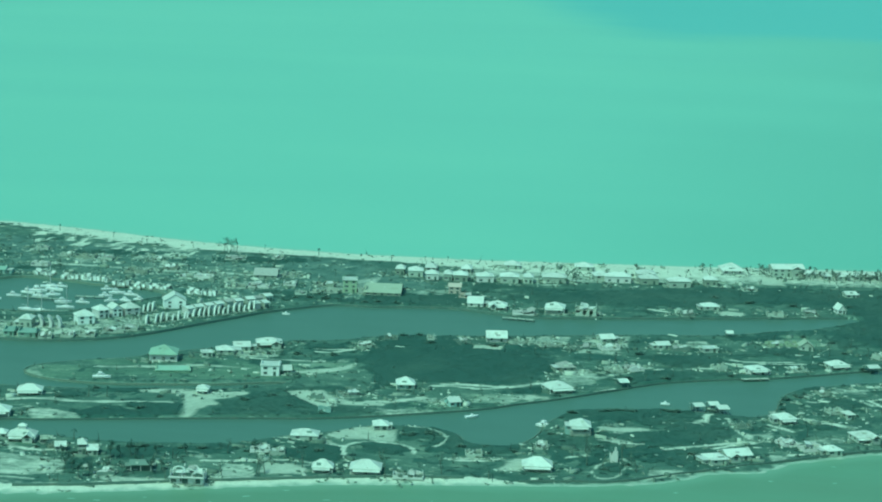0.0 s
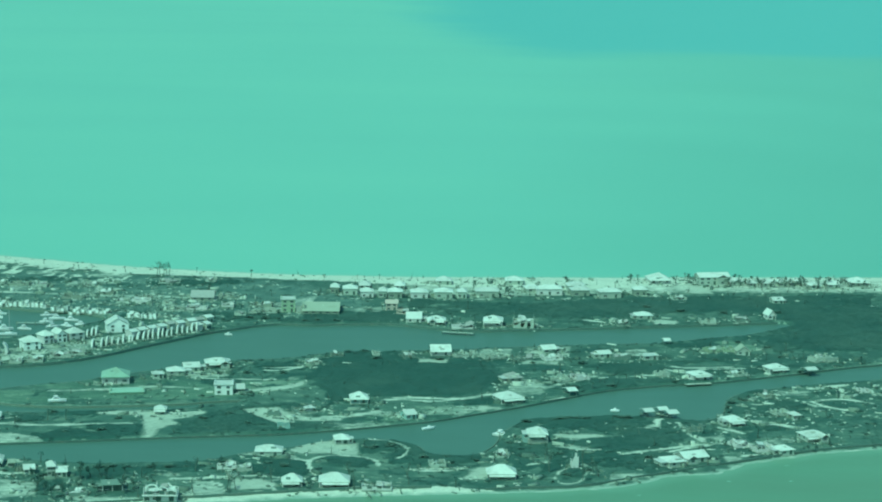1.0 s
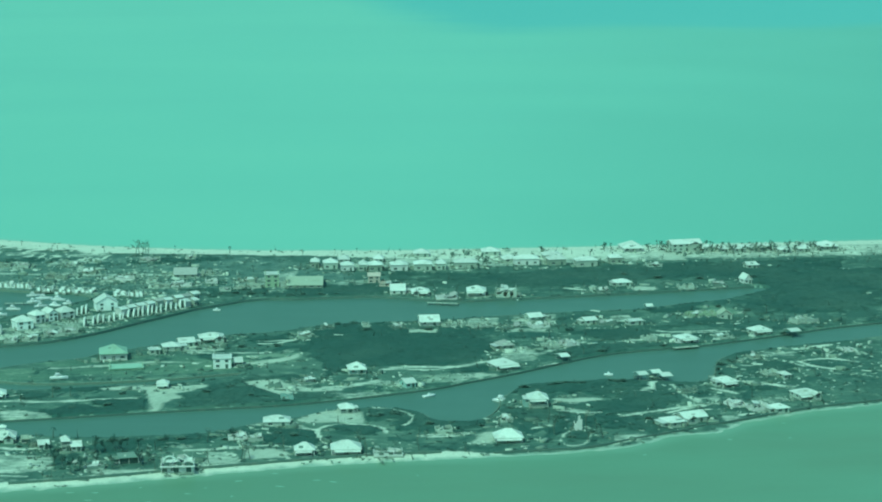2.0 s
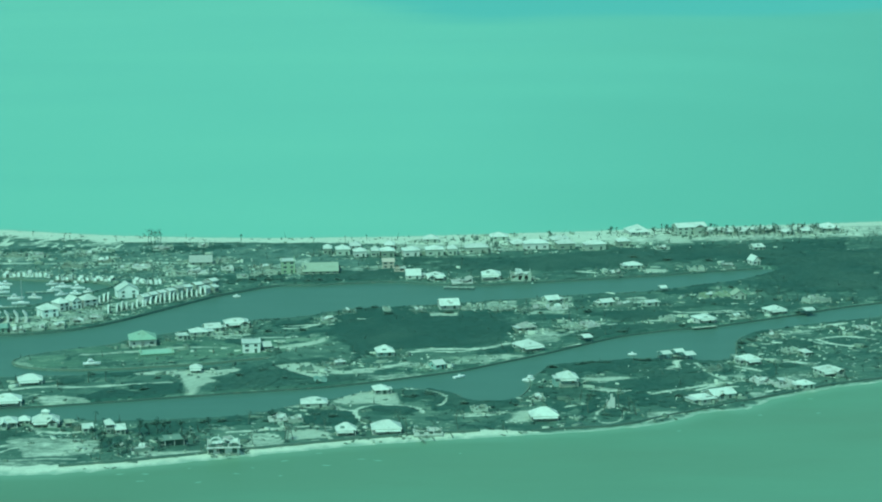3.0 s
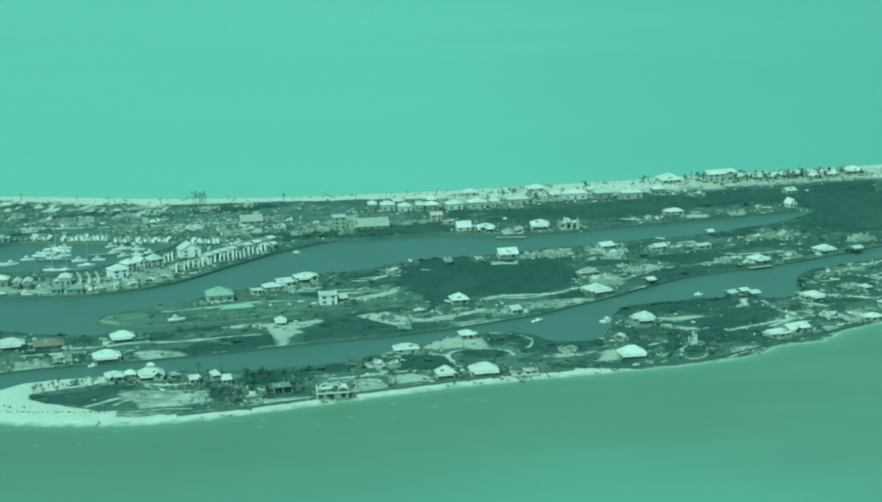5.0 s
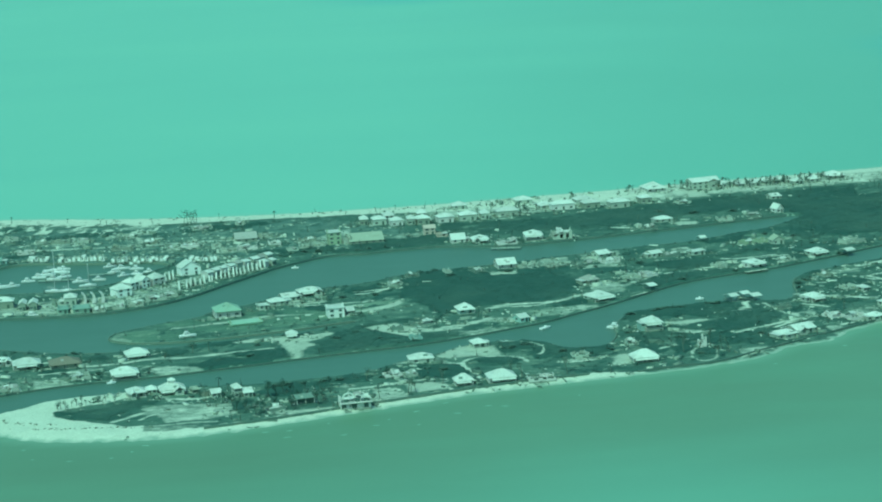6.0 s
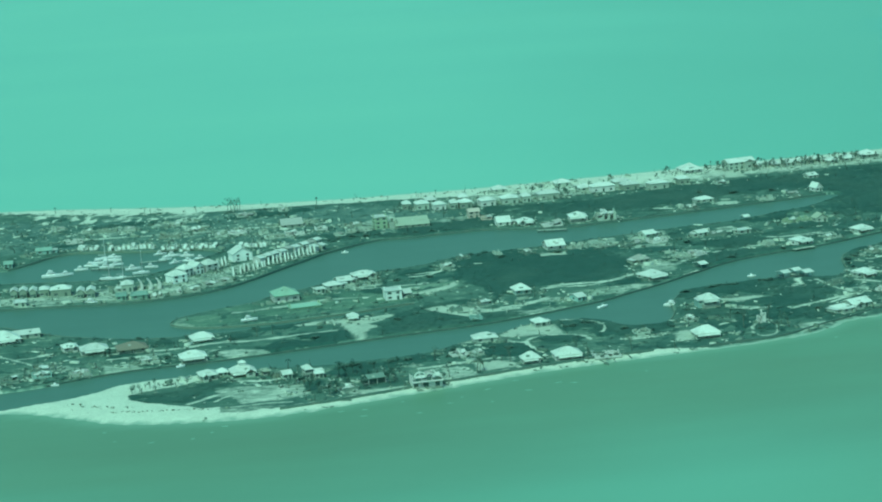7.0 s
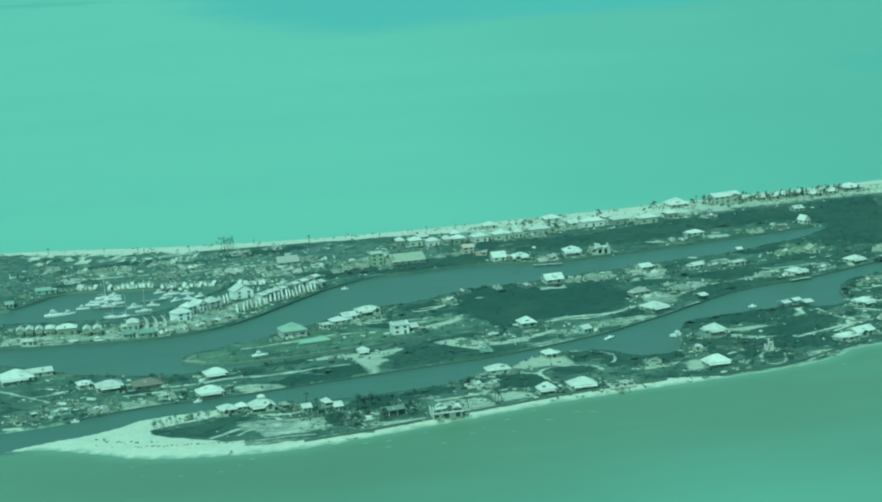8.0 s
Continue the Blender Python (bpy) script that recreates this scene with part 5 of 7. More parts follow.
house("white garden pavilion on a sandy clearing", -34.6, -75.4, 5.6, 6.0, 5, rise=1.8)
house("white boxy two-storey house with a flat roof", -13.6, -34.5, 8.8, 9.0, 6, roof='flat', floors=2, storey=2.2, wall_mat=BRIGHT_WALL, porch=False, sparse=True)
house("pale side wing with a curved stair", -7.0, -31.0, 4.3, 8.0, 12, roof='gable', rise=2.0, wall_mat=CREAM_WALL, porch=False, floors=1)
house("two-storey house with a pale green hip roof", -65.1, -18.5, 12.8, 13.0, 10, roof_mat=GREEN_ROOF, wall_mat=WHITE_WALL, rise=4.0, floors=1, plinth=0.4, storey=3.1)
house("low white hip-roofed house on the canal bank", -25.0, 20.5, 12.2, 9.0, 13, rise=2.2, wing=True)
house("white-roofed bungalow near the green-roofed house", -41.3, 0.2, 8.5, 8.0, 15, rise=2.0, porch=False)
house("patched white-roofed bungalow with a lean-to", -35.7, 9.9, 8.1, 8.0, 17, roof='gable', rise=2.2, porch=False, roof_mat=WEATHERED_ROOF)
house("low white shed on the canal bank", -48.0, -7.7, 5.5, 6.0, 17, roof='flat', porch=False)
house("teal house with a steep white hip roof", 47.2, -44.5, 8.3, 10.0, 9, rise=3.2, wall_mat=TEAL_WALL)
house("narrow teal house with a white gable roof", 70.8, -71.8, 5.6, 7.0, 30, roof='gable', rise=2.0, wall_mat=TEAL_WALL, porch=False)
ruin("roofless timber house with bare rafters", 25.4, -65.1, 9.6, 9.0, 15, wall_mat=TIMBER, keep=True)
ruin("flattened timber cottage on pale sand", 13.5, -73.1, 5.1, 6.0, 12, wall_mat=TIMBER)
ruin("flattened teal cottage on the canal bank", 20.8, -96.4, 5.2, 6.0, 12, wall_mat=TEAL_WALL)
house("broad white hip-roofed house above the canal", 111.9, -35.5, 11.3, 11.0, 27, rise=3.0)
house("grey-roofed house stripped of its porch", 112.8, 4.8, 7.1, 9.0, 24, roof_mat=GREY_ROOF, wall_mat=TAN_WALL, rise=2.6, porch=False)
boathouse("small white boathouse at the dock corner", 139.1, -18.2, 4.0, 7.0, 24)
house("white gable-roofed house beside a concrete pad", 76.4, 59.6, 10.2, 11.0, 8, roof='gable', rise=3.2, wall_mat=WHITE_WALL)
ruin("broken cream cottage by the canal", 46.0, 53.1, 3.6, 7.5, 10, wall_mat=CREAM_WALL)
ruin("broken grey cottage by the canal", 61.2, 50.8, 6.7, 7.5, 25, wall_mat=TIMBER, keep=True)
ruin("roofless cream cottage by the canal", 85.8, 56.0, 6.5, 7.5, 30, wall_mat=CREAM_WALL)
ruin("long roofless cream house by the canal", 101.9, 54.1, 11.2, 7.5, 25, wall_mat=CREAM_WALL)
ruin("wrecked house with rubble heaped round it", 115.4, 52.5, 9.4, 7.5, 22, wall_mat=TIMBER)
ruin("roofless pale house by the canal", 129.7, 53.5, 9.2, 7.5, 22, wall_mat=WHITE_WALL, keep=True)
ruin("flattened pale cottage behind the canal", 134.3, 8.2, 7.4, 7.5, 23, wall_mat=CREAM_WALL)
ruin("flattened pale cottage behind the canal", 143.3, 12.3, 7.2, 7.5, 28, wall_mat=WHITE_WALL, keep=True)
ruin("wrecked grey house by the canal", 161.9, 60.9, 9.5, 7.5, 25, wall_mat=TIMBER, keep=True)
ruin("pale green house burst open", 206.6, 80.5, 6.3, 7.5, 24, wall_mat=GREEN_WALL, keep=True)
ruin("pale green cottage without a roof", 215.1, 84.4, 6.1, 7.5, 9, wall_mat=GREEN_WALL)
ruin("large pale house burst open by the storm", 258.9, 65.8, 13.2, 7.5, 30, wall_mat=CREAM_WALL)
ruin("flattened cottage on the canal bank", 181.0, 24.1, 5.5, 7.5, 25, wall_mat=CREAM_WALL)
ruin("wrecked cottage on the canal bank", 216.2, 29.2, 7.2, 7.5, 24, wall_mat=CREAM_WALL)
ruin("flattened pale cottage beside dark thickets", 18.1, 31.4, 6.4, 7.5, 9, wall_mat=CREAM_WALL, keep=True)
ruin("wrecked cottage at the thicket's edge", 27.9, 48.3, 6.5, 7.5, 9, wall_mat=TIMBER)
house("white-roofed cottage by the canal", 127.4, 69.8, 7.5, 8.0, 23, roof='gable', rise=2.0, porch=False)
house("low white-roofed cottage by the canal", 154.0, 61.8, 7.0, 7.0, 23, roof='gable', rise=1.6, porch=False)
house("low white-roofed shed by the track", 176.1, 59.9, 8.2, 6.0, 22, roof='flat', porch=False)
boathouse("small white boathouse over the canal", 185.5, 97.0, 3.2, 5.0, 12)
house("cream gable-fronted house on a green lot", 221.4, 76.2, 7.1, 8.0, 6, roof='cross', roof_mat=TAN_ROOF, wall_mat=CREAM_WALL, rise=3.2, porch=False)
house("white hip-roofed house by the narrow canal", 234.2, 40.0, 9.6, 8.0, 24, rise=2.2)
house("white house with a low hip roof on the canal bank", 197.5, 18.5, 9.1, 9.0, 23, floors=1, storey=2.6, rise=1.8, wall_mat=WHITE_WALL)
boathouse("low white boathouse roof by the canal bank", 250.0, 38.0, 5.2, 6.0, 26)

# the inner shore and the far beach
house("white house with a steep front roof slope", 58.0, 139.4, 8.4, 11.0, 4, roof='gable', rise=3.4, wall_mat=WHITE_WALL, porch=False)
house("low white hip-roofed house on the inner bank", 69.8, 135.1, 9.7, 9.0, 5, rise=2.4, wing=True)
ruin("gutted white house at the water's edge", 83.6, 125.1, 11.0, 9.0, 4, wall_mat=WHITE_WALL, keep=True)
house("tall white house with a hip roof", 98.9, 132.2, 10.2, 11.0, 1, floors=1, wall_mat=WHITE_WALL, rise=2.8, plinth=1.2)
ruin("gutted two-storey house with dark openings", 114.4, 130.7, 10.7, 9.0, 3, floors=2, wall_mat=CREAM_WALL, keep=True)
house("long pale hall with a plain tan roof", 8.0, 160.9, 19.5, 24.0, 4, roof='gable', roof_mat=TAN_ROOF, wall_mat=TAN_WALL, rise=3.4, porch=False, storey=1.8)
house("three-storey pale green block with open floors", -9.1, 157.5, 8.0, 9.0, 8, floors=3, storey=2.2, roof='flat', wall_mat=GREEN_WALL, porch=False)
ruin("broken stair wing of a pale block", -2.2, 153.9, 4.5, 7.0, 8, floors=2, wall_mat=CREAM_WALL)
house("two-storey pink house standing among wreckage", 44.3, 167.0, 7.0, 8.0, 4, floors=2, roof="gable", roof_mat=PINK_WALL, wall_mat=PINK_WALL, rise=1.8, porch=False, sparse=True)
ruin("pink-walled house burst open", 50.7, 157.3, 6.2, 8.0, 1, wall_mat=PINK_WALL, keep=True)
house("pale hip-roofed beach villa in a close row", 9.5, 214.2, 5.3, 9.0, 3, floors=1, storey=3.3, sparse=True, rise=2.2, wall_mat=TAN_WALL, porch=False, name='villa', group='beach villas in a row')
house("pale hip-roofed beach villa in a close row", 18.1, 210.9, 8.4, 9.0, 7, floors=1, storey=3.3, sparse=True, rise=2.2, wall_mat=CREAM_WALL, porch=False, name='villa', group='beach villas in a row')
house("pale hip-roofed beach villa in a close row", 27.8, 204.0, 7.6, 8.0, 8, floors=1, storey=3.3, sparse=True, rise=2.2, wall_mat=WHITE_WALL, porch=False, name='villa', group='beach villas in a row')
house("pale hip-roofed beach villa in a close row", 36.4, 205.8, 5.0, 9.0, 4, floors=1, storey=3.3, sparse=True, rise=2.2, wall_mat=CREAM_WALL, porch=False, name='villa', group='beach villas in a row')
house("pale hip-roofed beach villa in a close row", 43.0, 205.2, 8.1, 9.0, 6, floors=1, storey=3.3, sparse=True, rise=2.2, wall_mat=TAN_WALL, porch=False, name='villa', group='beach villas in a row')
house("pale hip-roofed beach villa in a close row", 55.9, 205.8, 9.7, 9.0, 9, floors=1, storey=3.3, sparse=True, rise=2.2, wall_mat=WHITE_WALL, porch=False, name='villa', group='beach villas in a row')
house("pale hip-roofed beach villa in a close row", 69.0, 206.8, 10.4, 9.0, 5, floors=1, storey=3.3, sparse=True, rise=2.2, wall_mat=CREAM_WALL, porch=False, name='villa', group='beach villas in a row')
house("pale hip-roofed beach villa in a close row", 79.0, 209.0, 5.6, 9.0, 4, floors=1, storey=3.3, sparse=True, rise=2.2, wall_mat=CREAM_WALL, porch=False, name='villa', group='beach villas in a row')
house("pale hip-roofed beach villa in a close row", 92.5, 213.0, 13.2, 9.0, 4, floors=1, storey=3.3, sparse=True, rise=2.2, wall_mat=CREAM_WALL, porch=False, name='villa', group='beach villas in a row')
house("pale hip-roofed beach villa in a close row", 125.8, 222.5, 14.5, 9.0, 8, floors=1, storey=3.3, sparse=True, rise=2.2, wall_mat=WHITE_WALL, porch=False, name='villa', group='beach villas in a row')
house("pale hip-roofed beach villa in a close row", 142.4, 223.0, 10.5, 9.0, 12, floors=1, storey=3.3, sparse=True, rise=2.2, wall_mat=TAN_WALL, porch=False, name='villa', group='beach villas in a row')
house("pale hip-roofed beach villa in a close row", 158.6, 219.5, 12.6, 8.0, 13, floors=1, storey=3.3, sparse=True, rise=2.2, wall_mat=CREAM_WALL, porch=False, name='villa', group='beach villas in a row')
house("pale hip-roofed beach villa in a close row", 175.2, 227.5, 7.6, 8.0, 11, floors=1, storey=3.3, sparse=True, rise=2.2, wall_mat=TAN_WALL, porch=False, name='villa', group='beach villas in a row')
house("pale hip-roofed villa close behind the beach", 67.0, 246.0, 9.0, 10.0, 4, floors=1, rise=2.4, porch=False, name='villa', group='villas behind the beach')
house("pale hip-roofed villa close behind the beach", 105.9, 252.2, 10.3, 10.0, 5, floors=1, rise=2.4, porch=False, name='villa', group='villas behind the beach')
house("pale hip-roofed villa close behind the beach", 116.5, 231.0, 9.0, 10.0, 15, floors=1, rise=2.4, porch=False, name='villa', group='villas behind the beach')
house("pale hip-roofed villa close behind the beach", 140.1, 241.2, 10.5, 10.0, 10, floors=1, rise=2.4, porch=False, name='villa', group='villas behind the beach')
house("pale hip-roofed villa close behind the beach", 24.4, 227.8, 6.6, 10.0, 6, floors=1, rise=2.4, porch=False, name='villa', group='villas behind the beach')
house("pale hip-roofed villa close behind the beach", 43.7, 228.8, 6.0, 10.0, 3, floors=1, rise=2.4, porch=False, name='villa', group='villas behind the beach')
house("large white pyramid-roofed pavilion behind the beach", 186.5, 266.5, 12.4, 15.0, 11, rise=4.2, floors=1, wall_mat=WHITE_WALL, storey=2.0)
house("long two-storey white beach hotel", 216.6, 266.0, 18.5, 11.0, 14, floors=2, roof='gable', rise=2.4, wall_mat=CREAM_WALL, porch=False, storey=2.1, wing=True)
house("white-roofed beach cottage among bare palms", 229.4, 262.8, 7.8, 9.0, 15, floors=1, roof='cross', rise=1.9, porch=False, name='cottage', group='cottages on the far beach')
house("white-roofed beach cottage among bare palms", 237.9, 261.6, 4.8, 9.0, 14, floors=1, roof='hip', rise=1.9, porch=False, name='cottage', group='cottages on the far beach')
house("white-roofed beach cottage among bare palms", 246.6, 262.4, 6.9, 9.0, 12, floors=1, roof='gable', rise=1.9, porch=False, name='cottage', group='cottages on the far beach')
house("white-roofed beach cottage among bare palms", 255.2, 265.1, 4.8, 9.0, 12, floors=1, roof='cross', rise=1.9, porch=False, name='cottage', group='cottages on the far beach')
house("white-roofed beach cottage among bare palms", 260.5, 266.4, 3.0, 9.0, 11, floors=1, roof='cross', rise=1.9, porch=False, name='cottage', group='cottages on the far beach')
house("white-roofed beach cottage among bare palms", 264.5, 267.8, 3.3, 9.0, 11, floors=1, roof='cross', rise=1.9, porch=False, name='cottage', group='cottages on the far beach')
house("white-roofed beach cottage among bare palms", 272.3, 260.4, 7.5, 9.0, 14, floors=1, roof='hip', rise=1.9, porch=False, name='cottage', group='cottages on the far beach', wing=True)
house("white-roofed beach cottage among bare palms", 283.1, 263.0, 7.5, 9.0, 9, floors=1, roof='gable', rise=1.9, porch=False, name='cottage', group='cottages on the far beach')
house("broad white-roofed house on the far beach", 298.1, 272.3, 11.5, 12.0, 10, rise=3.0)
house("white gable-fronted house standing alone", 241.5, 169.0, 4.8, 8.0, 18, roof='cross', rise=3.6, wall_mat=WHITE_WALL, porch=False)
house("low white-roofed house on the inner bank", 175.6, 162.3, 8.7, 9.0, 14, rise=1.8, porch=False)
ruin("broken grey house on the inner bank", 164.8, 143.0, 6.7, 8.0, 10, wall_mat=TIMBER, keep=True)
ruin("splintered house with leaning beams", 226.4, 159.5, 7.0, 7.0, 8, wall_mat=TIMBER, keep=True)
house("low white cottage among thickets", 248.5, 212.2, 6.7, 7.0, 16, roof='gable', rise=1.8, porch=False)
ruin("wrecked pale cottage on the inner bank", 208.4, 153.4, 8.4, 7.0, 9, wall_mat=CREAM_WALL)
ruin("wrecked pale house near the beach", 196.0, 216.7, 7.9, 8.0, 13, wall_mat=CREAM_WALL, keep=True)
ruin("pale gutted house near the tall bare trees", -84.0, 229.0, 11.6, 10.0, 8, wall_mat=CREAM_WALL, keep=True)
house("broad grey-roofed hall among wreckage", -58.4, 185.6, 12.8, 14.0, 5, roof='gable', roof_mat=GREY_ROOF, rise=3.4, porch=False, wall_mat=TAN_WALL)
ruin("flattened pale house under torn roof sheets", -67.0, 153.0, 9.0, 8.0, 8, wall_mat=CREAM_WALL)
ruin("roofless low house among pale rubble", -57.0, 157.5, 11.0, 8.0, 5, wall_mat=WHITE_WALL, keep=True)
ruin("low cream walls of a lost house", -164.0, 214.0, 11.0, 8.0, 2, wall_mat=TAN_WALL)
ruin("flattened pale house under torn roof sheets", -151.0, 210.0, 6.5, 8.0, 2, wall_mat=CREAM_WALL, keep=True)
ruin("roofless low house among pale rubble", -181.0, 184.0, 9.5, 8.0, 5, wall_mat=WHITE_WALL)
ruin("low cream walls of a lost house", -112.0, 193.0, 8.0, 8.0, 7, wall_mat=TAN_WALL, keep=True)
ruin("flattened pale house under torn roof sheets", -98.6, 171.0, 6.3, 8.0, 2, wall_mat=CREAM_WALL)
ruin("roofless low house among pale rubble", -89.0, 171.0, 10.0, 8.0, 8, wall_mat=WHITE_WALL, keep=True)
ruin("low cream walls of a lost house", -127.0, 179.5, 12.0, 8.0, 3, wall_mat=TAN_WALL)
ruin("flattened pale house under torn roof sheets", -62.0, 236.0, 6.0, 8.0, 2, wall_mat=CREAM_WALL, keep=True)
ruin("roofless low house among pale rubble", -42.0, 165.0, 6.5, 8.0, 9, wall_mat=WHITE_WALL)
ruin("low cream walls of a lost house", -24.0, 169.5, 10.0, 8.0, 3, wall_mat=TAN_WALL, keep=True)
ruin("flattened pale house with scattered rubble", -25.6, 149.3, 6.2, 8.0, 4, wall_mat=CREAM_WALL)
ruin("flattened pale house with scattered rubble", -17.9, 151.5, 7.4, 8.0, 7, wall_mat=CREAM_WALL)
ruin("flattened pale house with scattered rubble", -32.3, 143.6, 6.2, 8.0, 8, wall_mat=CREAM_WALL)
ruin("flattened pale house with scattered rubble", -48.0, 193.5, 5.9, 8.0, 4, wall_mat=CREAM_WALL)
ruin("flattened pale house with scattered rubble", -74.3, 169.5, 5.8, 8.0, 2, wall_mat=CREAM_WALL)
ruin("flattened pale house with scattered rubble", -88.9, 185.2, 4.7, 8.0, 8, wall_mat=CREAM_WALL)
ruin("flattened pale house with scattered rubble", -176.0, 216.0, 6.0, 8.0, 7, wall_mat=CREAM_WALL)
ruin("flattened pale house with scattered rubble", -125.6, 215.2, 6.6, 8.0, 4, wall_mat=CREAM_WALL)
ruin("flattened pale house with scattered rubble", -194.1, 232.1, 7.6, 8.0, 9, wall_mat=CREAM_WALL)

# the marina quarter
ROW_LABEL, ROW_GROUP = "roofless white-walled unit of a storm-stripped row", "stripped units behind the marina"
lost_row(5, -178.0, 161.0, 2.3, -0.4, -8, 2.2, 7.0, ROW_LABEL, ROW_GROUP, 2.5, False)
lost_row(11, -159.5, 153.5, 2.35, -0.25, -6, 2.3, 7.0, ROW_LABEL, ROW_GROUP, 2.6, False)
lost_row(13, -130.0, 145.0, 2.3, -0.5, -11, 2.2, 7.0, ROW_LABEL, ROW_GROUP, 2.5, False)
lost_row(7, -88.0, 132.0, 2.3, -0.5, -11, 2.3, 7.0, ROW_LABEL, ROW_GROUP, 2.6, False)
lost_row(22, -91.0, 52.0, 2.05, 2.15, 8, 2.0, 6.0, "white curved party walls of a townhouse that lost its roof", "townhouse shells along the canal quay", 3.9, True, 0.9)
terrace(2, -46.5, 98.5, 2.7, 3.3, 50, 3.4, 7.0, "white gable-fronted townhouse on the canal quay", "townhouses along the canal quay", 1)
TALL_GROUP = "tall townhouses behind the quay"
house("tall white corner townhouse with a broad hip roof", -119.5, 47.0, 9.0, 9.0, 30, 2, "hip", WHITE_ROOF, BRIGHT_WALL, 3.2, False, group=TALL_GROUP, name="townhouse", sparse=True)
house("white townhouse with a torn hip roof", -115.5, 62.0, 6.4, 8.0, 42, 2, "hip", WHITE_ROOF, WHITE_WALL, 2.8, False, group=TALL_GROUP, name="townhouse", sparse=True)
house("white gable-fronted townhouse in a stepped row", -110.0, 67.5, 5.6, 9.0, 35, 2, "cross", WHITE_ROOF, BRIGHT_WALL, 2.6, False, group=TALL_GROUP, name="townhouse", sparse=True)
house("tall white townhouse with a hip roof", -103.5, 71.5, 8.6, 8.0, 38, 2, "hip", WHITE_ROOF, WHITE_WALL, 3.0, False, group=TALL_GROUP, name="townhouse", sparse=True)
lost_row(3, -99.5, 78.0, 2.2, 2.3, 10, 2.2, 7.0, "curved white party walls standing without a roof", TALL_GROUP, 4.6)
house("large white gabled townhouse at the bend of the row", -87.0, 95.0, 11.5, 10.0, 18, 2, "cross", WHITE_ROOF, BRIGHT_WALL, 4.2, False, group=TALL_GROUP, name="townhouse", sparse=True)
terrace(9, -77.0, 77.5, 3.91, 5.10, 44, 4.4, 6.5, "white-roofed townhouse in the inner row", "townhouses of the inner row", 1)
house("white-roofed quay house with a steep hip roof", -143.8, 34.9, 6.7, 9.0, 2, storey=3.6, rise=2.2, wall_mat=CREAM_WALL, porch=False)
house("narrow tan quay house with a white roof", -166.8, 28.3, 4.1, 9.0, 2, roof='cross', wall_mat=TAN_WALL, rise=1.6, porch=False, floors=1, storey=3.4)
house("narrow tan quay house with a white roof", -161.5, 27.6, 4.6, 9.0, 2, roof='cross', wall_mat=TAN_WALL, rise=1.6, porch=False, floors=1, storey=3.4)
house("narrow tan quay house", -201.0, 40.0, 4.1, 8.0, 2, roof='cross', wall_mat=TAN_WALL, rise=1.6, porch=False, storey=3.6, roof_mat=WEATHERED_ROOF)
house("narrow tan quay house", -196.3, 39.3, 4.4, 8.0, 2, roof='cross', wall_mat=TAN_WALL, rise=1.6, porch=False, storey=3.6, roof_mat=WEATHERED_ROOF)
house("narrow tan quay house", -191.3, 38.4, 4.1, 8.0, 2, roof='cross', wall_mat=TAN_WALL, rise=1.6, porch=False, storey=3.6, roof_mat=WEATHERED_ROOF)
house("tan quay house with a white roof", -185.8, 40.2, 5.3, 8.0, 2, roof='hip', wall_mat=TAN_WALL, rise=1.6, porch=False, storey=3.6)
house("broad tan quay house with a white hip roof", -177.2, 36.3, 10.8, 8.0, 2, roof='hip', wall_mat=TAN_WALL, rise=2.2, porch=False, storey=3.6)
house("teal wrecked boat shed on the quay", -212.4, 126.2, 5.1, 8.0, 2, roof='gable', wall_mat=TEAL_WALL, roof_mat=TARP, porch=False, rise=1.6)
house("pale green wrecked shed on the quay", -196.0, 158.4, 9.2, 8.0, 2, roof='gable', wall_mat=TEAL_WALL, roof_mat=TARP, porch=False, rise=1.6)
house("low white quay shelter", -196.0, 18.0, 6.9, 8.0, 2, roof='flat', porch=False)
party_wall("curved white party wall of a lost townhouse", -136.9, 34.8, 2.6, 8.0, 8)
party_wall("curved white party wall of a lost townhouse", -132.3, 34.2, 2.3, 8.0, 8)
party_wall("curved white party wall of a lost townhouse", -127.8, 33.6, 2.3, 8.0, 8)
ruin("wrecked low quay building under rubble", -119.0, 16.5, 6.1, 8.0, 8, wall_mat=CREAM_WALL, keep=True)
ruin("wrecked low quay building under rubble", -110.9, 20.8, 7.7, 8.0, 9, wall_mat=CREAM_WALL, keep=True)
ruin("wrecked low quay building under rubble", -101.3, 31.6, 10.3, 8.0, 12, wall_mat=CREAM_WALL, keep=True)
ruin("wrecked low quay building under rubble", -94.8, 37.7, 7.8, 8.0, 9, wall_mat=CREAM_WALL, keep=True)
ruin("wrecked low quay building under rubble", -128.4, 12.3, 6.4, 8.0, 11, wall_mat=CREAM_WALL, keep=True)
house("green tarpaulin-covered shed on the quay", -136.9, 14.5, 8.9, 10.0, 3, roof='flat', roof_mat=TARP, wall_mat=TARP, porch=False)
house("green tarpaulin-covered shed on the quay", -145.9, 15.6, 5.6, 10.0, 3, roof='flat', roof_mat=TARP, wall_mat=TARP, porch=False)
house("low pale green slab of a lost building", -56.1, -38.7, 15.5, 9.0, 12, roof='flat', roof_mat=GREEN_ROOF, wall_mat=GREEN_WALL, porch=False, plinth=0.1, storey=0.9, bare=True)

# boats
motor_boat("white motor cruiser lying in the marina", -172.1, 106.3, 7.8, -1, 0.0)
motor_boat("white motor cruiser lying in the marina", -167.2, 114.9, 8.5, -19, 0.0)
motor_boat("white motor cruiser lying in the marina", -163.8, 120.7, 10.0, 3, 0.0)
motor_boat("white motor cruiser lying in the marina", -158.7, 107.6, 8.7, -6, 0.0)
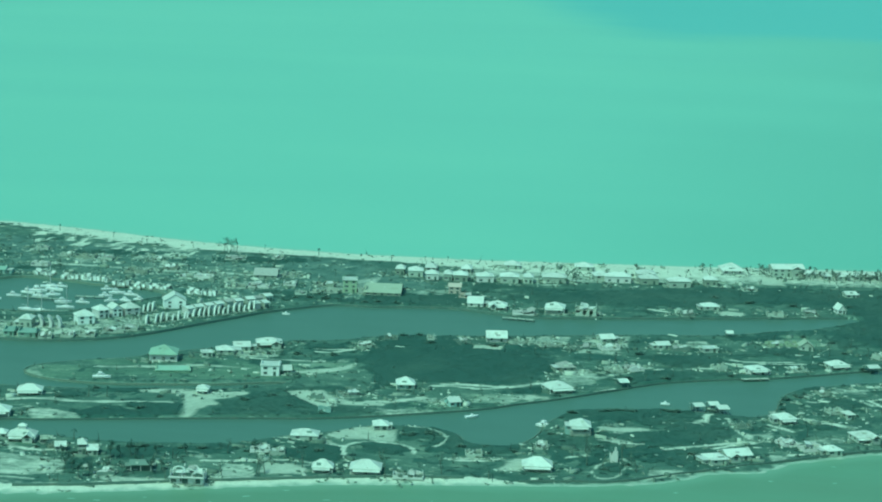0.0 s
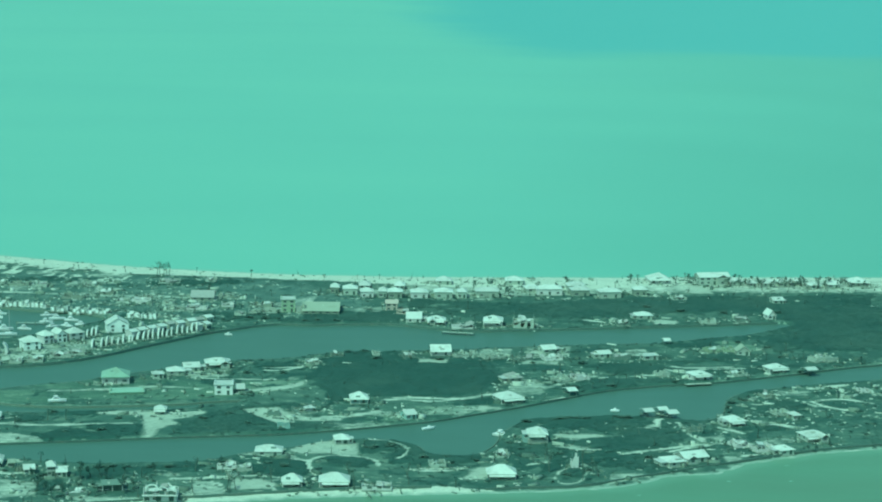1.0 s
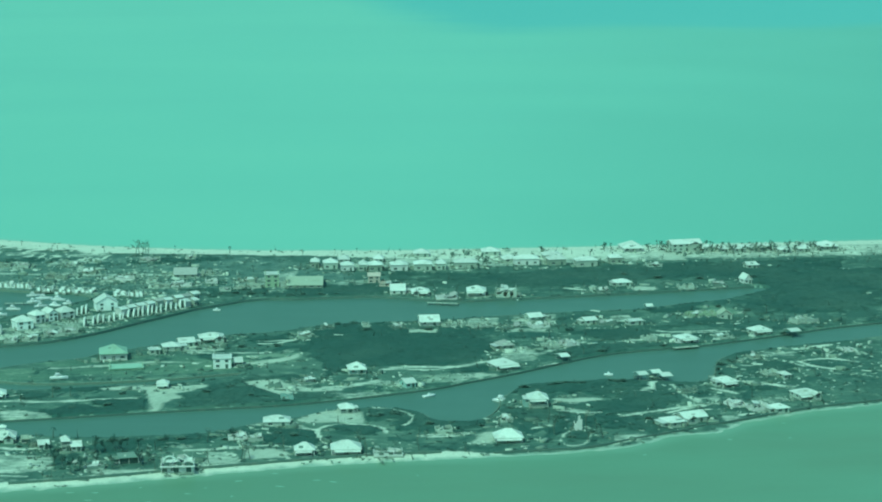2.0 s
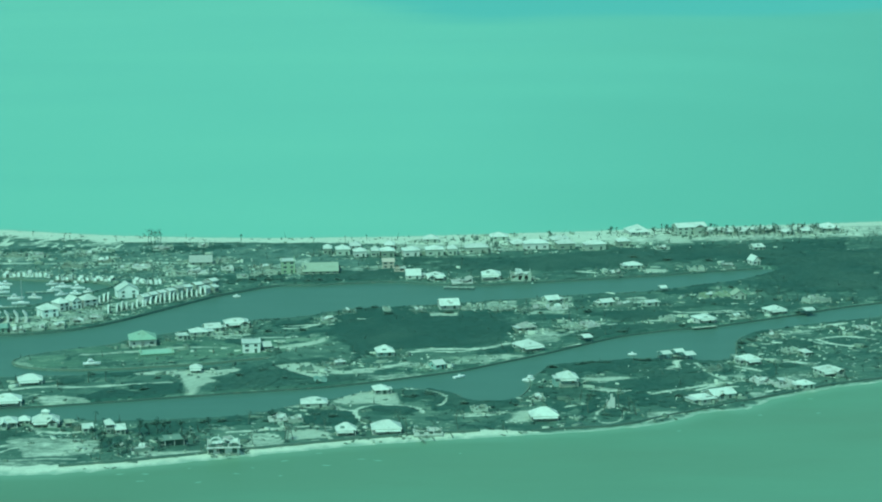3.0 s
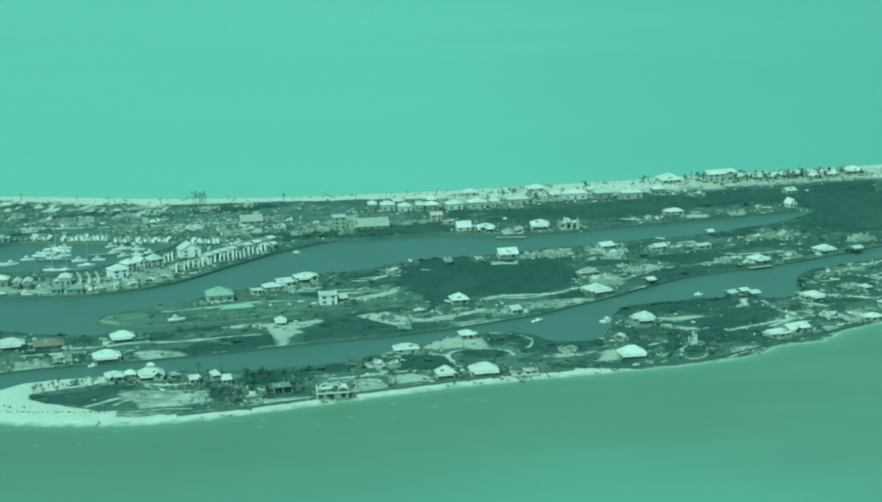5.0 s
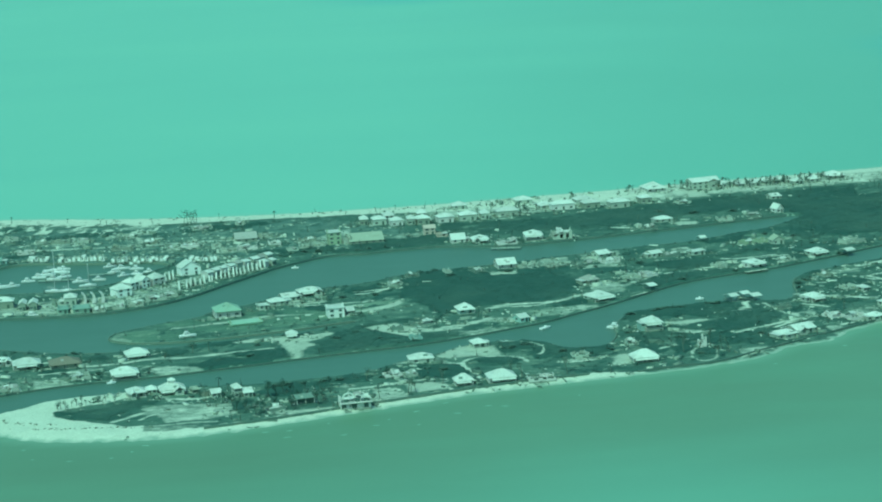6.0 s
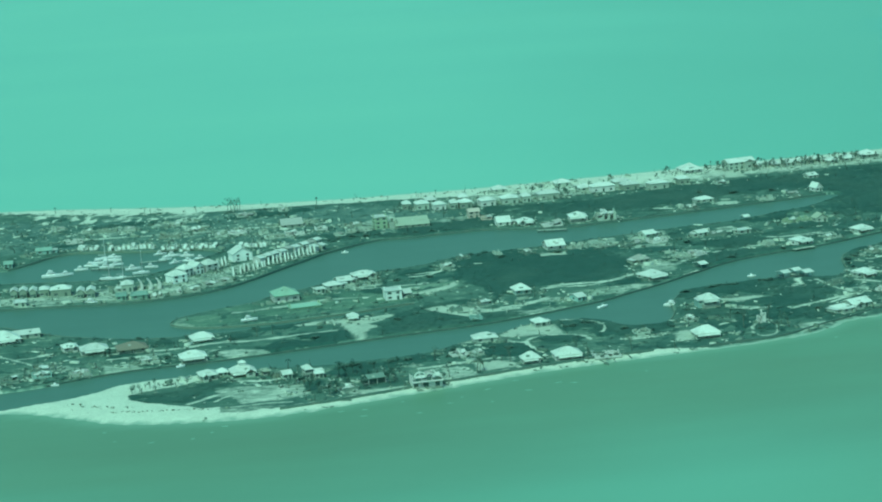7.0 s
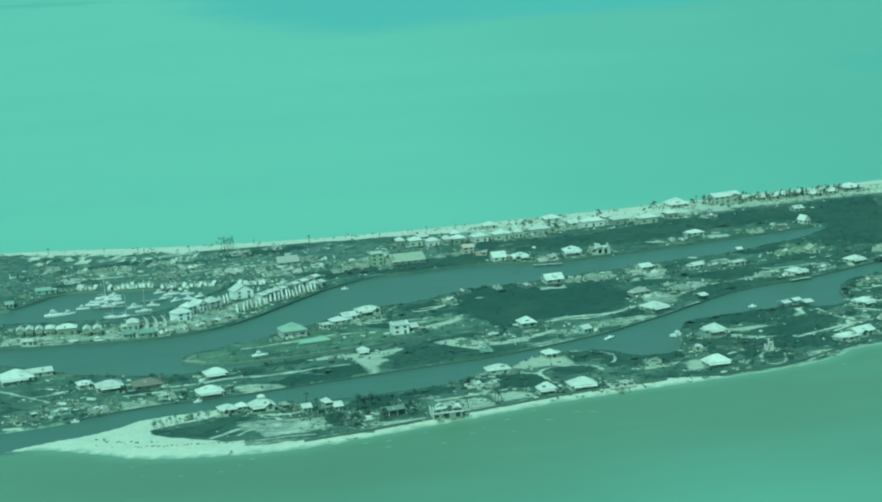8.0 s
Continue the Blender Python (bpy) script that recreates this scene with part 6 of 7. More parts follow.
motor_boat("white motor cruiser lying in the marina", -156.6, 126.0, 10.4, -17, 0.0)
motor_boat("white motor cruiser lying in the marina", -153.7, 113.1, 7.9, 10, 0.0)
motor_boat("white motor cruiser lying in the marina", -155.8, 135.4, 4.9, -9, 0.0)
motor_boat("white motor cruiser lying in the marina", -179.0, 95.1, 8.1, 18, 0.0)
motor_boat("white motor cruiser lying in the marina", -134.3, 98.3, 7.8, -12, 0.0)
motor_boat("white motor cruiser lying in the marina", -121.7, 105.8, 6.0, 24, 0.0)
motor_boat("white motor cruiser lying in the marina", -114.9, 108.0, 6.6, -25, 0.0)
motor_boat("white motor cruiser lying in the marina", -108.4, 111.8, 7.5, -17, 0.0)
motor_boat("white motor cruiser lying in the marina", -127.7, 117.5, 5.5, 7, 0.0)
sailing_yacht("white sailing yacht with a bare mast", -155.9, 74.5, 7.6, -19, 0.0)
sailing_yacht("white sailing yacht with a bare mast", -148.7, 73.5, 5.9, -19, 0.0)
motor_boat("white motor cruiser lying in the marina", -143.9, 96.6, 8.9, 14, 0.0)
sailing_yacht("white sailing yacht with a bare mast", -139.2, 84.0, 5.9, 5, 0.0)
sailing_yacht("white sailing yacht with a bare mast", -161.6, 133.0, 5.2, 1, 0.0)
motor_boat("white motor cruiser lying in the marina", -186.4, 93.5, 11.8, 1, 0.0)
motor_boat("white motor cruiser lying in the marina", -179.2, 96.4, 6.7, -4, 0.0)
motor_boat("white motor cruiser moored by the stripped row", -124.0, 126.0, 9.0, 6, 0.0)
motor_boat("white motor cruiser moored by the stripped row", -116.0, 123.0, 8.0, -12, 0.0)
motor_boat("white motor cruiser moored by the stripped row", -131.0, 134.0, 7.5, 15, 0.0)
motor_boat("white motor cruiser stranded on the grass", -82.3, -60.5, 8.3, 10, None)
motor_boat("wrecked white cruiser thrown onto the quay", -160.5, 13.0, 9.0, -14, 0.3)
skiff("white launch moored at the canal bank", 80.6, -86.0, 6.0, 35, 0.0)
skiff("small white skiff at the bank", 158.8, -44.9, 2.3, -10, 0.0)
skiff("small white skiff at the bank", -31.3, 97.0, 2.4, -14, 0.0)
skiff("small white skiff at the bank", -165.3, -154.5, 3.7, -16, 0.0)
skiff("small white skiff at the bank", -112.3, -138.0, 1.9, 18, 0.0)
motor_boat("white motor cruiser moored at the canal dock", 111.5, -95.5, 9.0, -35, 0.0)
skiff("small white skiff at the bank", 119.2, -109.6, 1.9, -22, 0.0)

# ---- where the trees stand ----
TALL_BARE = [(-95, 251), (-93, 249), (-91, 251), (-89, 248), (-88, 250)]
NEAR_BARE = [(12, -194), (13, -195), (15, -194), (-4, -170), (-0, -200), (138, -158), (145, -147), (149, -154), (151, -160), (132, -156), (130, -135), (145, -165), (79, -179), (59, -188), (27, -182), (56, -176)]
CASUARINAS = [(-50, -214), (-54, -208), (-58, -205), (-45, -187), (-42, -184), (-39, -181), (-36, -183), (-33, -195), (-25, -204), (-23, -198), (-36, -206), (-42, -203), (-47, -210), (-20, -172), (5, -163), (-30, -178), (-64, -188), (-60, -193)]
VILLA_TREES = [(100, 206), (102, 215), (104, 222), (102, 228), (104, 211), (99, 219), (130, 239), (136, 248), (76, 219), (162, 248), (84, 225), (120, 231), (142, 228), (171, 259), (224, 258), (233, 256), (238, 268), (242, 256), (251, 258), (253, 269), (259, 259), (266, 261), (268, 270), (276, 266), (279, 257), (287, 262), (291, 268), (228, 269), (202, 262), (206, 258)]
BANK_TREES = [(218, 180), (196, 180), (178, 190), (247, 185), (221, 104), (234, 94), (239, 71), (208, 60), (141, -6), (158, -3), (187, 10), (144, 46), (121, 43), (77, 46), (-15, -86), (-5, -74), (5, -91), (20, -101), (-53, -109), (-67, -113), (-80, -79), (-91, -97), (-98, -77), (29, -159), (22, -155), (58, -127), (68, -122), (97, -131), (103, -142), (87, -130), (155, -122), (163, -139), (-50, -88), (-133, -80), (-122, -85), (-146, -106), (-134, -120)]
FOREST_TREES = [(-119, -124), (-28, -1), (-23, 4), (-9, 5), (7, 8), (32, 58), (40, 60), (47, 43), (-42, -169), (-38, -168), (-31, -167), (-22, -166), (-15, -165), (-8, -164), (-3, -162), (2, -165), (-39, 129), (-33, 132)]
DARK_TREES = [(116, -76), (120, -73), (133, -69), (136, -67), (139, -66), (142, -66), (146, -66), (160, -62), (164, -62), (160, -12), (167, -8), (174, -5), (180, 0), (205, -43), (208, -38), (210, -29), (215, -22), (246, 40), (256, 46), (260, 41), (263, 39), (115, -111), (139, -160), (187, -3)]
BELT_TREES = [(-26, 134), (-18, 135), (-12, 135), (3, 130), (9, 133), (18, 133), (27, 133), (-22, 143), (121, -75), (138, -62), (161, -57), (-72, -174), (-66, -178), (-61, -182), (-77, -177), (6, -154), (82, -140), (91, -137), (61, -127), (135, -127), (171, -129), (147, -151)]
SHORE_TREES = [(226, 255), (231, 252), (237, 257), (243, 255), (249, 258), (253, 254), (258, 259), (262, 255), (268, 261), (275, 257), (281, 262), (287, 259), (203, 262), (196, 256), (290, 268), (300, 262)]
SPIT_STUMPS = [(-132, -182), (-131, -183), (-130, -182), (-128, -183), (-127, -182), (-126, -179), (-124, -178), (-124, -176), (-122, -176), (-120, -179), (-118, -180), (-117, -176), (-115, -178), (-113, -179), (-112, -177), (-108, -177), (-131, -186), (-127, -187), (-121, -187)]
BEACH_PALMS = [(-200, 288), (-166, 279), (-145, 262), (-141, 258), (-114, 256), (-75, 266), (-42, 253), (0, 245), (18, 252), (30, 258), (175, 272), (197, 273), (202, 279), (232, 274), (235, 263), (250, 271), (254, 275), (267, 281), (275, 274), (281, 275), (287, 287), (289, 274), (294, 265)]
COTTAGE_PALMS = [(227, 267), (233, 268), (238, 269), (242, 262), (246, 264), (251, 265), (256, 270), (257, 262), (263, 269), (266, 265), (270, 270), (272, 262), (276, 267), (279, 263), (283, 268), (285, 262)]
INLAND_PALMS = [(42, 166), (84, 171), (102, 234), (111, 225), (119, 203), (-23, 197), (2, 207), (197, 119), (236, 157), (110, -143), (97, -181), (174, -108), (217, -91), (134, 26), (178, 110), (-18, 14), (-51, 10), (-79, -94), (-72, -91), (-91, -102), (-128, -100), (-144, -115), (-125, -117), (-66, -163), (-62, -169), (149, -9), (232, 64), (250, 69), (243, 85)]

# ---- trees ----


def grown(bm, start, way, length, radius, rng, extent, tips):
    """A limb with bends that forks."""
    at, d = Vector(start), Vector(way).normalized()
    for k in range(3):
        nxt = at + d * length / 3
        rod(bm, at, nxt, radius * (1 - k * 0.22), radius * (1 - (k + 1) * 0.22), 5)
        at = nxt
        d = (d + Vector((rng.uniform(-0.25, 0.25), rng.uniform(-0.25, 0.25), rng.uniform(-0.05, 0.2)))).normalized()
        if extent and k > 0:
            for _ in range(2):
                side = (d + Vector((rng.uniform(-1, 1), rng.uniform(-1, 1), rng.uniform(0.0, 0.5)))).normalized()
                grown(bm, at, side, length * 0.55, radius * 0.45, rng, extent - 1, tips)
    tips.append(at.copy())


def tuft(verts, faces, centre, size, count, rng, flat=0.7, tilt=0.6):
    """Loose leaf sprays round a place."""
    for _ in range(count):
        o = Vector((rng.gauss(0, 0.45), rng.gauss(0, 0.45), rng.gauss(0, 0.4) * flat)) * size
        a = Vector((rng.uniform(-1, 1), rng.uniform(-1, 1), rng.uniform(-tilt, tilt))).normalized() * size * rng.uniform(0.25, 0.5)
        c = Vector((rng.uniform(-1, 1), rng.uniform(-1, 1), rng.uniform(-tilt, tilt))).normalized() * size * rng.uniform(0.2, 0.4)
        i = len(verts)
        p = centre + o
        verts += [p - a, p + c, p + a, p - c]
        faces.append((i, i + 1, i + 2, i + 3))


def from_lists(name, verts, faces, material, parent=None, label=""):
    me = bpy.data.meshes.new(name)
    me.from_pydata([tuple(v) for v in verts], [], faces)
    me.materials.append(material)
    ob = new(name, me)
    ob.parent = parent
    return tagged(ob, label)


def bare_tree(label, high, seed, leafy=0, group="", leaf=TREE_LEAVES):
    rng = random.Random(seed)
    ob = tagged(new("tree"), label, "tree", group)
    bm, tips = bmesh.new(), []
    grown(bm, (0, 0, -0.4), (rng.uniform(-0.1, 0.1), rng.uniform(-0.1, 0.1), 1), high * 0.72, 0.09 + high * 0.022, rng, 2, tips)
    part("trunk", bm, BARK, ob)
    if leafy:
        verts, faces = [], []
        for t in tips:
            tuft(verts, faces, t, high * 0.16, leafy, rng)
        from_lists("crown", verts, faces, leaf, ob)
    return ob


def spreading_tree(label, seed, group):
    """A low tree with several stems and a wide, ragged crown."""
    rng = random.Random(seed)
    ob = tagged(new("tree"), label, "tree", group)
    bm, verts, faces = bmesh.new(), [], []
    rod(bm, (0, 0, -0.4), (0.1, 0, 0.7), 0.2, 0.15, 6)
    for i in range(8):
        a, r = i * 0.785 + rng.uniform(-0.3, 0.3), rng.uniform(0.7, 2.6)
        tip = Vector((math.cos(a) * r, math.sin(a) * r, rng.uniform(0.9, 2.0) - 0.2 * r))
        rod(bm, (0.1, 0, 0.6), tip, 0.11, 0.04, 5)
        tuft(verts, faces, tip, rng.uniform(1.1, 1.8), 30, rng, 0.3, 0.1)
    part("trunk", bm, BARK, ob)
    from_lists("crown", verts, faces, TREE_LEAVES, ob)
    return ob


def palm(label, high, seed, fronds=7):
    rng = random.Random(seed)
    ob = tagged(new("palm_tree"), label, "palm tree", "storm-stripped palms")
    bm = bmesh.new()
    lean = rng.uniform(-0.12, 0.12)
    at = Vector((0, 0, -0.4))
    for k in range(5):
        nxt = Vector((lean * high * ((k + 1) / 5) ** 1.6, 0.03 * high * (k + 1) / 5, high * (k + 1) / 5))
        rod(bm, at, nxt, 0.24 - 0.025 * k, 0.215 - 0.025 * k, 6)
        at = nxt
    part("trunk", bm, BARK, ob)
    verts, faces = [], []
    for f in range(fronds):
        a = rng.uniform(0, 6.28)
        reach = rng.uniform(1.0, 1.8)
        last = at.copy()
        for k in range(4):
            u = (k + 1) / 4
            p = at + Vector((math.cos(a) * reach * u, math.sin(a) * reach * u, 0.5 * u - 1.5 * u * u))
            side = Vector((-math.sin(a), math.cos(a), 0.2)) * 0.42 * (1 - 0.6 * u)
            i = len(verts)
            verts += [last - side, last + side, p + side, p - side]
            faces.append((i, i + 1, i + 2, i + 3))
            last = p
    from_lists("crown", verts, faces, SCRUB, ob)
    return ob


def planted(kinds, places, rng, low=0.8, high=1.2):
    """Set the first of each kind at a place of its own, then copies of them."""
    for i, (x, y) in enumerate(p for p in places if ground_height(*p) > 0.6):
        k = rng.uniform(low, high)
        m = pose(x, y, ground_height(x, y), 0, 0, rng.uniform(0, 360)) @ Matrix.Scale(k, 4)
        if i < len(kinds):
            kinds[i].matrix_world = m
            kinds[i].scale = (k, k, k)
        else:
            ob = kinds[i % len(kinds)]
            copy = copy_thing(ob, Matrix.Identity(4))
            copy.matrix_basis = m


rng = random.Random(12)
planted([bare_tree("tall bare tree stripped of its leaves", 7.5, s, 2, "tall bare trees by the beach") for s in (31, 32, 33)], TALL_BARE, rng, 0.7, 0.95)
planted([bare_tree("leafless grey tree behind the shore", 6.5, s, 1, "leafless trees behind the shore") for s in (41, 42, 43)], NEAR_BARE, rng)
planted([bare_tree("dark ragged casuarina above the beach", 7.0, s, 9, "dark casuarinas above the beach", SCRUB) for s in (54, 55, 56)], CASUARINAS, rng, 0.45, 0.8)
planted([bare_tree("ragged tree among the beach villas", 6.0, s, 7, "ragged trees among the villas") for s in (51, 52, 53)], VILLA_TREES + SHORE_TREES, rng, 0.5, 0.85)
planted([bare_tree("small dead snag on the sand spit", 4.4, s, 5, "dead snags on the sand spit") for s in (61, 62, 63)], SPIT_STUMPS, rng, 0.35, 0.75)
planted([spreading_tree("low ragged tree standing over the thicket", s, "trees in the thickets") for s in (101, 102, 103, 104)], BANK_TREES + FOREST_TREES + BELT_TREES, rng, 0.45, 0.85)
planted([spreading_tree("dark salt-burnt tree over the canal bank", s, "dark trees on the canal banks") for s in (111, 112, 113, 114)], DARK_TREES, rng, 0.5, 0.85)
planted([palm("storm-stripped palm on the far beach", 4.2, s, 5) for s in (71, 72, 73)], BEACH_PALMS, rng, 0.5, 0.95)
planted([palm("storm-stripped palm among the houses", 4.5, s, 6) for s in (81, 82)], INLAND_PALMS, rng, 0.7, 1.1)
planted([palm("tall ragged palm among the beach cottages", 6.5, s, 5) for s in (91, 92, 93)], COTTAGE_PALMS, rng, 0.35, 0.65)

# ---- thickets, low bushes and storm debris ----
rs = np.random.RandomState(5)
foot = np.array([(o.location.x, o.location.y) for o in scene.objects if o.type == "EMPTY" and o.name.startswith(("house", "villa", "cottage", "townhouse", "ruined_house"))])


def sampled(count, weight):
    """Random places on the land, kept with a chance given by weight(sand, scrub, inland)."""
    px, py = rs.uniform(-330, 400, count), rs.uniform(-245, 330, count)
    dn, ds = -signed(SEA_NORTH, px, py), -signed(SEA_SOUTH, px, py)
    dc = np.full(px.shape, 1e9)
    for c in CANALS:
        dc = np.minimum(dc, -signed(c, px, py))
    inland = np.minimum(np.minimum(dn, ds), dc)
    sand, scrub = cover(px, py, dn, ds, dc)
    near = np.full(px.shape, 1e9)
    for fx, fy in foot:
        near = np.minimum(near, np.hypot(px - fx, py - fy))
    keep = (rs.rand(count) < weight(sand, scrub, near, px, py) * (1 - 0.65 * lot(px, py))) & (inland > 1.5)
    return px[keep], py[keep]


def clumps(name, label, px, py, size, leaf_count, leaf, material, category, relief=0.45, lift=0.0, even=0.3, mass=None):
    """Many small leaf sprays heaped into low domes; one object of stuff."""
    n = len(px)
    k = leaf_count
    s = size[:, None] if hasattr(size, "shape") else np.full((n, 1), size)
    ang, rad = rs.uniform(0, 6.283, (n, k)), np.sqrt(rs.rand(n, k))
    ox, oy = rad * np.cos(ang) * s, rad * np.sin(ang) * s
    oz = (1 - rad ** 2) * s * rs.uniform(0.5, 1.1, (n, k)) * relief
    z0 = np.array([ground_height(a, c) for a, c in zip(px, py)]) + lift
    centre = np.stack([px[:, None] + ox, py[:, None] + oy, z0[:, None] + oz], -1).reshape(-1, 3)
    m = len(centre)
    up = np.stack([(ox / s).ravel() * even, (oy / s).ravel() * even, np.ones(m)], -1) + rs.normal(size=(m, 3)) * 0.4 * even
    up /= np.linalg.norm(up, axis=1, keepdims=True)
    a = np.cross(up, rs.normal(size=(m, 3)))
    a /= np.linalg.norm(a, axis=1, keepdims=True) + 1e-9
    c = np.cross(up, a)
    c /= np.linalg.norm(c, axis=1, keepdims=True) + 1e-9
    ls = (np.repeat(s[:, 0], k) * leaf * rs.uniform(0.6, 1.4, m))[:, None]
    quad = np.stack([centre - a * ls, centre + c * ls * 0.7, centre + a * ls, centre - c * ls * 0.7], 1).reshape(-1, 3)
    index = np.arange(len(quad))
    if mass:
        index = np.concatenate([index, mass[1].ravel() + len(quad)])
        quad = np.concatenate([quad, mass[0]])
    faces = len(index) // 4
    me = bpy.data.meshes.new(name)
    me.vertices.add(len(quad))
    me.vertices.foreach_set("co", quad.ravel())
    me.loops.add(len(index))
    me.loops.foreach_set("vertex_index", index.astype(np.int32))
    me.polygons.add(faces)
    me.polygons.foreach_set("loop_start", (np.arange(faces) * 4).astype(np.int32))
    me.polygons.foreach_set("use_smooth", np.arange(faces) >= m)
    me.update(calc_edges=True)
    me.materials.append(material)
    return tagged(new(name, me), label, category, kind="stuff")


px, py = sampled(340000, lambda sand, scrub, near, x, y: np.where(near < 5.0, 0, 0.85 * smooth(scrub, 0.45, 0.95) + 0.12 * smooth(scrub, 0.25, 0.6)))


def canopy(scrub, x, y):
    """Height of the thickets over the ground."""
    return 0.5 * smooth(scrub, 0.4, 1.0) * (1 + 0.16 * wave_noise(x, y, 16, 91) + 0.10 * wave_noise(x, y, 5, 92))


def thicket_mass():
    """The closed mass of the thickets under their leaves, sloping into the ground at its edges."""
    inner = (xs[None, :] > -345) & (xs[None, :] < 420) & (ys[:, None] > -262) & (ys[:, None] < 345)
    top = np.where(a_scrub > 0.4, height - 0.06, height - 0.2) + canopy(a_scrub, GX, GY)
    kept = (a_scrub > 0.4) & inner & (height > 0.7)
    ny, nx = kept.shape
    cell = (kept[:-1, :-1] | kept[1:, :-1] | kept[:-1, 1:] | kept[1:, 1:]) & inner[:-1, :-1]
    j, i = np.nonzero(cell)
    corner = np.stack([j * nx + i, j * nx + i + 1, (j + 1) * nx + i + 1, (j + 1) * nx + i], -1)
    used, index = np.unique(corner, return_inverse=True)
    co = np.stack([GX.ravel()[used], GY.ravel()[used], top.ravel()[used]], -1)
    quads = index.reshape(-1, 4)
    return co, quads


thick = canopy(cover(px, py, -signed(SEA_NORTH, px, py), -signed(SEA_SOUTH, px, py), px * 0 + 99)[1], px, py)
clumps("thicket", "dense dark salt-burnt thickets", px, py, rs.uniform(0.5, 1.3, len(px)), 9, 0.27, THICKET, "thicket", 0.06,
       thick - 0.06, 0.12, thicket_mass())
px, py = sampled(120000, lambda sand, scrub, near, x, y: np.where((near < 4) | (sand > 0.3), 0, 0.30 * (1 - scrub) * smooth(wave_noise(x, y, 26, 21) + 0.6 * wave_noise(x, y, 7, 22), -0.3, 0.6) * (1 - 0.9 * lawn(x, y)))
                 + 0.10 * (near > 5) * (y > 190 + 0.12 * x) * (sand > 0.6) * smooth(wave_noise(x, y, 19, 23), 0.0, 0.6) * smooth(-signed(SEA_NORTH, x, y), 9, 16))
# most bushes behind the marina take the paler leaf colour, for haze
grey = rs.rand(len(px)) < 0.75 * haze_tone(px, py)
clumps("low_bushes", "scattered low bushes on the lots", px[~grey], py[~grey], 0.4 + 1.1 * rs.rand((~grey).sum()) ** 2, 10, 0.42, SCRUB, "bushes", 0.85)
clumps("ashen_bushes", "grey bushes behind the marina, coloured paler for haze", px[grey], py[grey], 0.4 + 1.1 * rs.rand(grey.sum()) ** 2, 10, 0.42, TREE_LEAVES, "bushes", 0.85)

px, py = sampled(90000, lambda sand, scrub, near, x, y: 0.30 * (near > 5.5) * (near < 12) * smooth(wave_noise(x, y, 8, 24), 0.0, 0.5) * (1 - 0.85 * smooth(sand, 0.4, 0.9)))
clumps("house_shrubs", "dark ragged shrubs round the houses", px, py, rs.uniform(0.5, 1.4, len(px)), 12, 0.4, SCRUB, "bushes", 1.0)
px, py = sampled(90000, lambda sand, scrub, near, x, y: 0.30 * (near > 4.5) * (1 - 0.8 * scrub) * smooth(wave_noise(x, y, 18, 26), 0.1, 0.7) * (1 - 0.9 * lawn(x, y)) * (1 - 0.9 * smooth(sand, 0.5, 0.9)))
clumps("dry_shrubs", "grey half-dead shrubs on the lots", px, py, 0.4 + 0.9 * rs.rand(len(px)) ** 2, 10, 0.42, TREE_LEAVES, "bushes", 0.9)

px, py = sampled(160000, lambda sand, scrub, near, x, y: 0.9 * smooth(wave_noise(x, y, 24, 95), -0.1, 0.5) * (sand < 0.5) * (np.max([signed(c, x, y) for c in CANALS], axis=0) > -3.0))
clumps("bank_bushes", "dark bushes hanging over the canal banks", px, py, rs.uniform(0.5, 1.4, len(px)), 12, 0.4, SCRUB, "bushes", 0.5)


def scattered(name, label, px, py, long, material):
    """Boards and sheets lying about, each a flat bent box; one object of stuff."""
    n = len(px)
    z0 = np.array([ground_height(a, c) for a, c in zip(px, py)])
    w, d, h = rs.uniform(0.3, long, n), rs.uniform(0.2, 0.35 * long + 0.2, n), 0.08 + (0.25 + 0.2 * long) * rs.rand(n) ** 3
    a = rs.uniform(0, math.pi, n)
    ca, sa = np.cos(a), np.sin(a)
    corners = []
    for sz in (0, 1):
        for sx, sy in ((-1, -1), (1, -1), (1, 1), (-1, 1)):
            lx, ly = sx * w / 2, sy * d / 2
            tilt = 0.25 * sx * w * rs.uniform(0, 0.5, n)
            corners.append(np.stack([px + lx * ca - ly * sa, py + lx * sa + ly * ca, z0 - 0.1 + sz * h + np.abs(tilt) * sz], -1))
    co = np.stack(corners, 1).reshape(-1, 3)
    face = np.array([(4, 5, 6, 7), (0, 1, 5, 4), (1, 2, 6, 5), (2, 3, 7, 6), (3, 0, 4, 7)])
    quads = (np.arange(n)[:, None, None] * 8 + face[None]).reshape(-1, 4)
    me = bpy.data.meshes.new(name)
    me.vertices.add(len(co))
    me.vertices.foreach_set("co", co.ravel())
    me.loops.add(quads.size)
    me.loops.foreach_set("vertex_index", quads.ravel().astype(np.int32))
    me.polygons.add(len(quads))
    me.polygons.foreach_set("loop_start", (np.arange(len(quads)) * 4).astype(np.int32))
    me.update(calc_edges=True)
    me.materials.append(material)
    return tagged(new(name, me), label, "debris", kind="stuff")



# where the storm left the most wreckage: centre, half width, half depth, turn
WRECKED = [(-130, 190, 150, 50, -14), (-140, 42, 95, 24, 6), (-60, 78, 62, 24, 40), (250, -25, 70, 60, 20), (-35, -187, 48, 15, 12), (60, -68, 62, 16, 15),
           (125, 5, 48, 24, 30), (-150, -140, 60, 22, 10), (30, 140, 50, 16, 0), (158, -105, 45, 48, 20)]


def wrecked(x, y):
    out = np.zeros(x.shape)
    for b in WRECKED:
        out = np.maximum(out, smooth(blob(x, y, *b) + 0.2 * wave_noise(x, y, 20, 39), 0.0, 0.4))
    return out


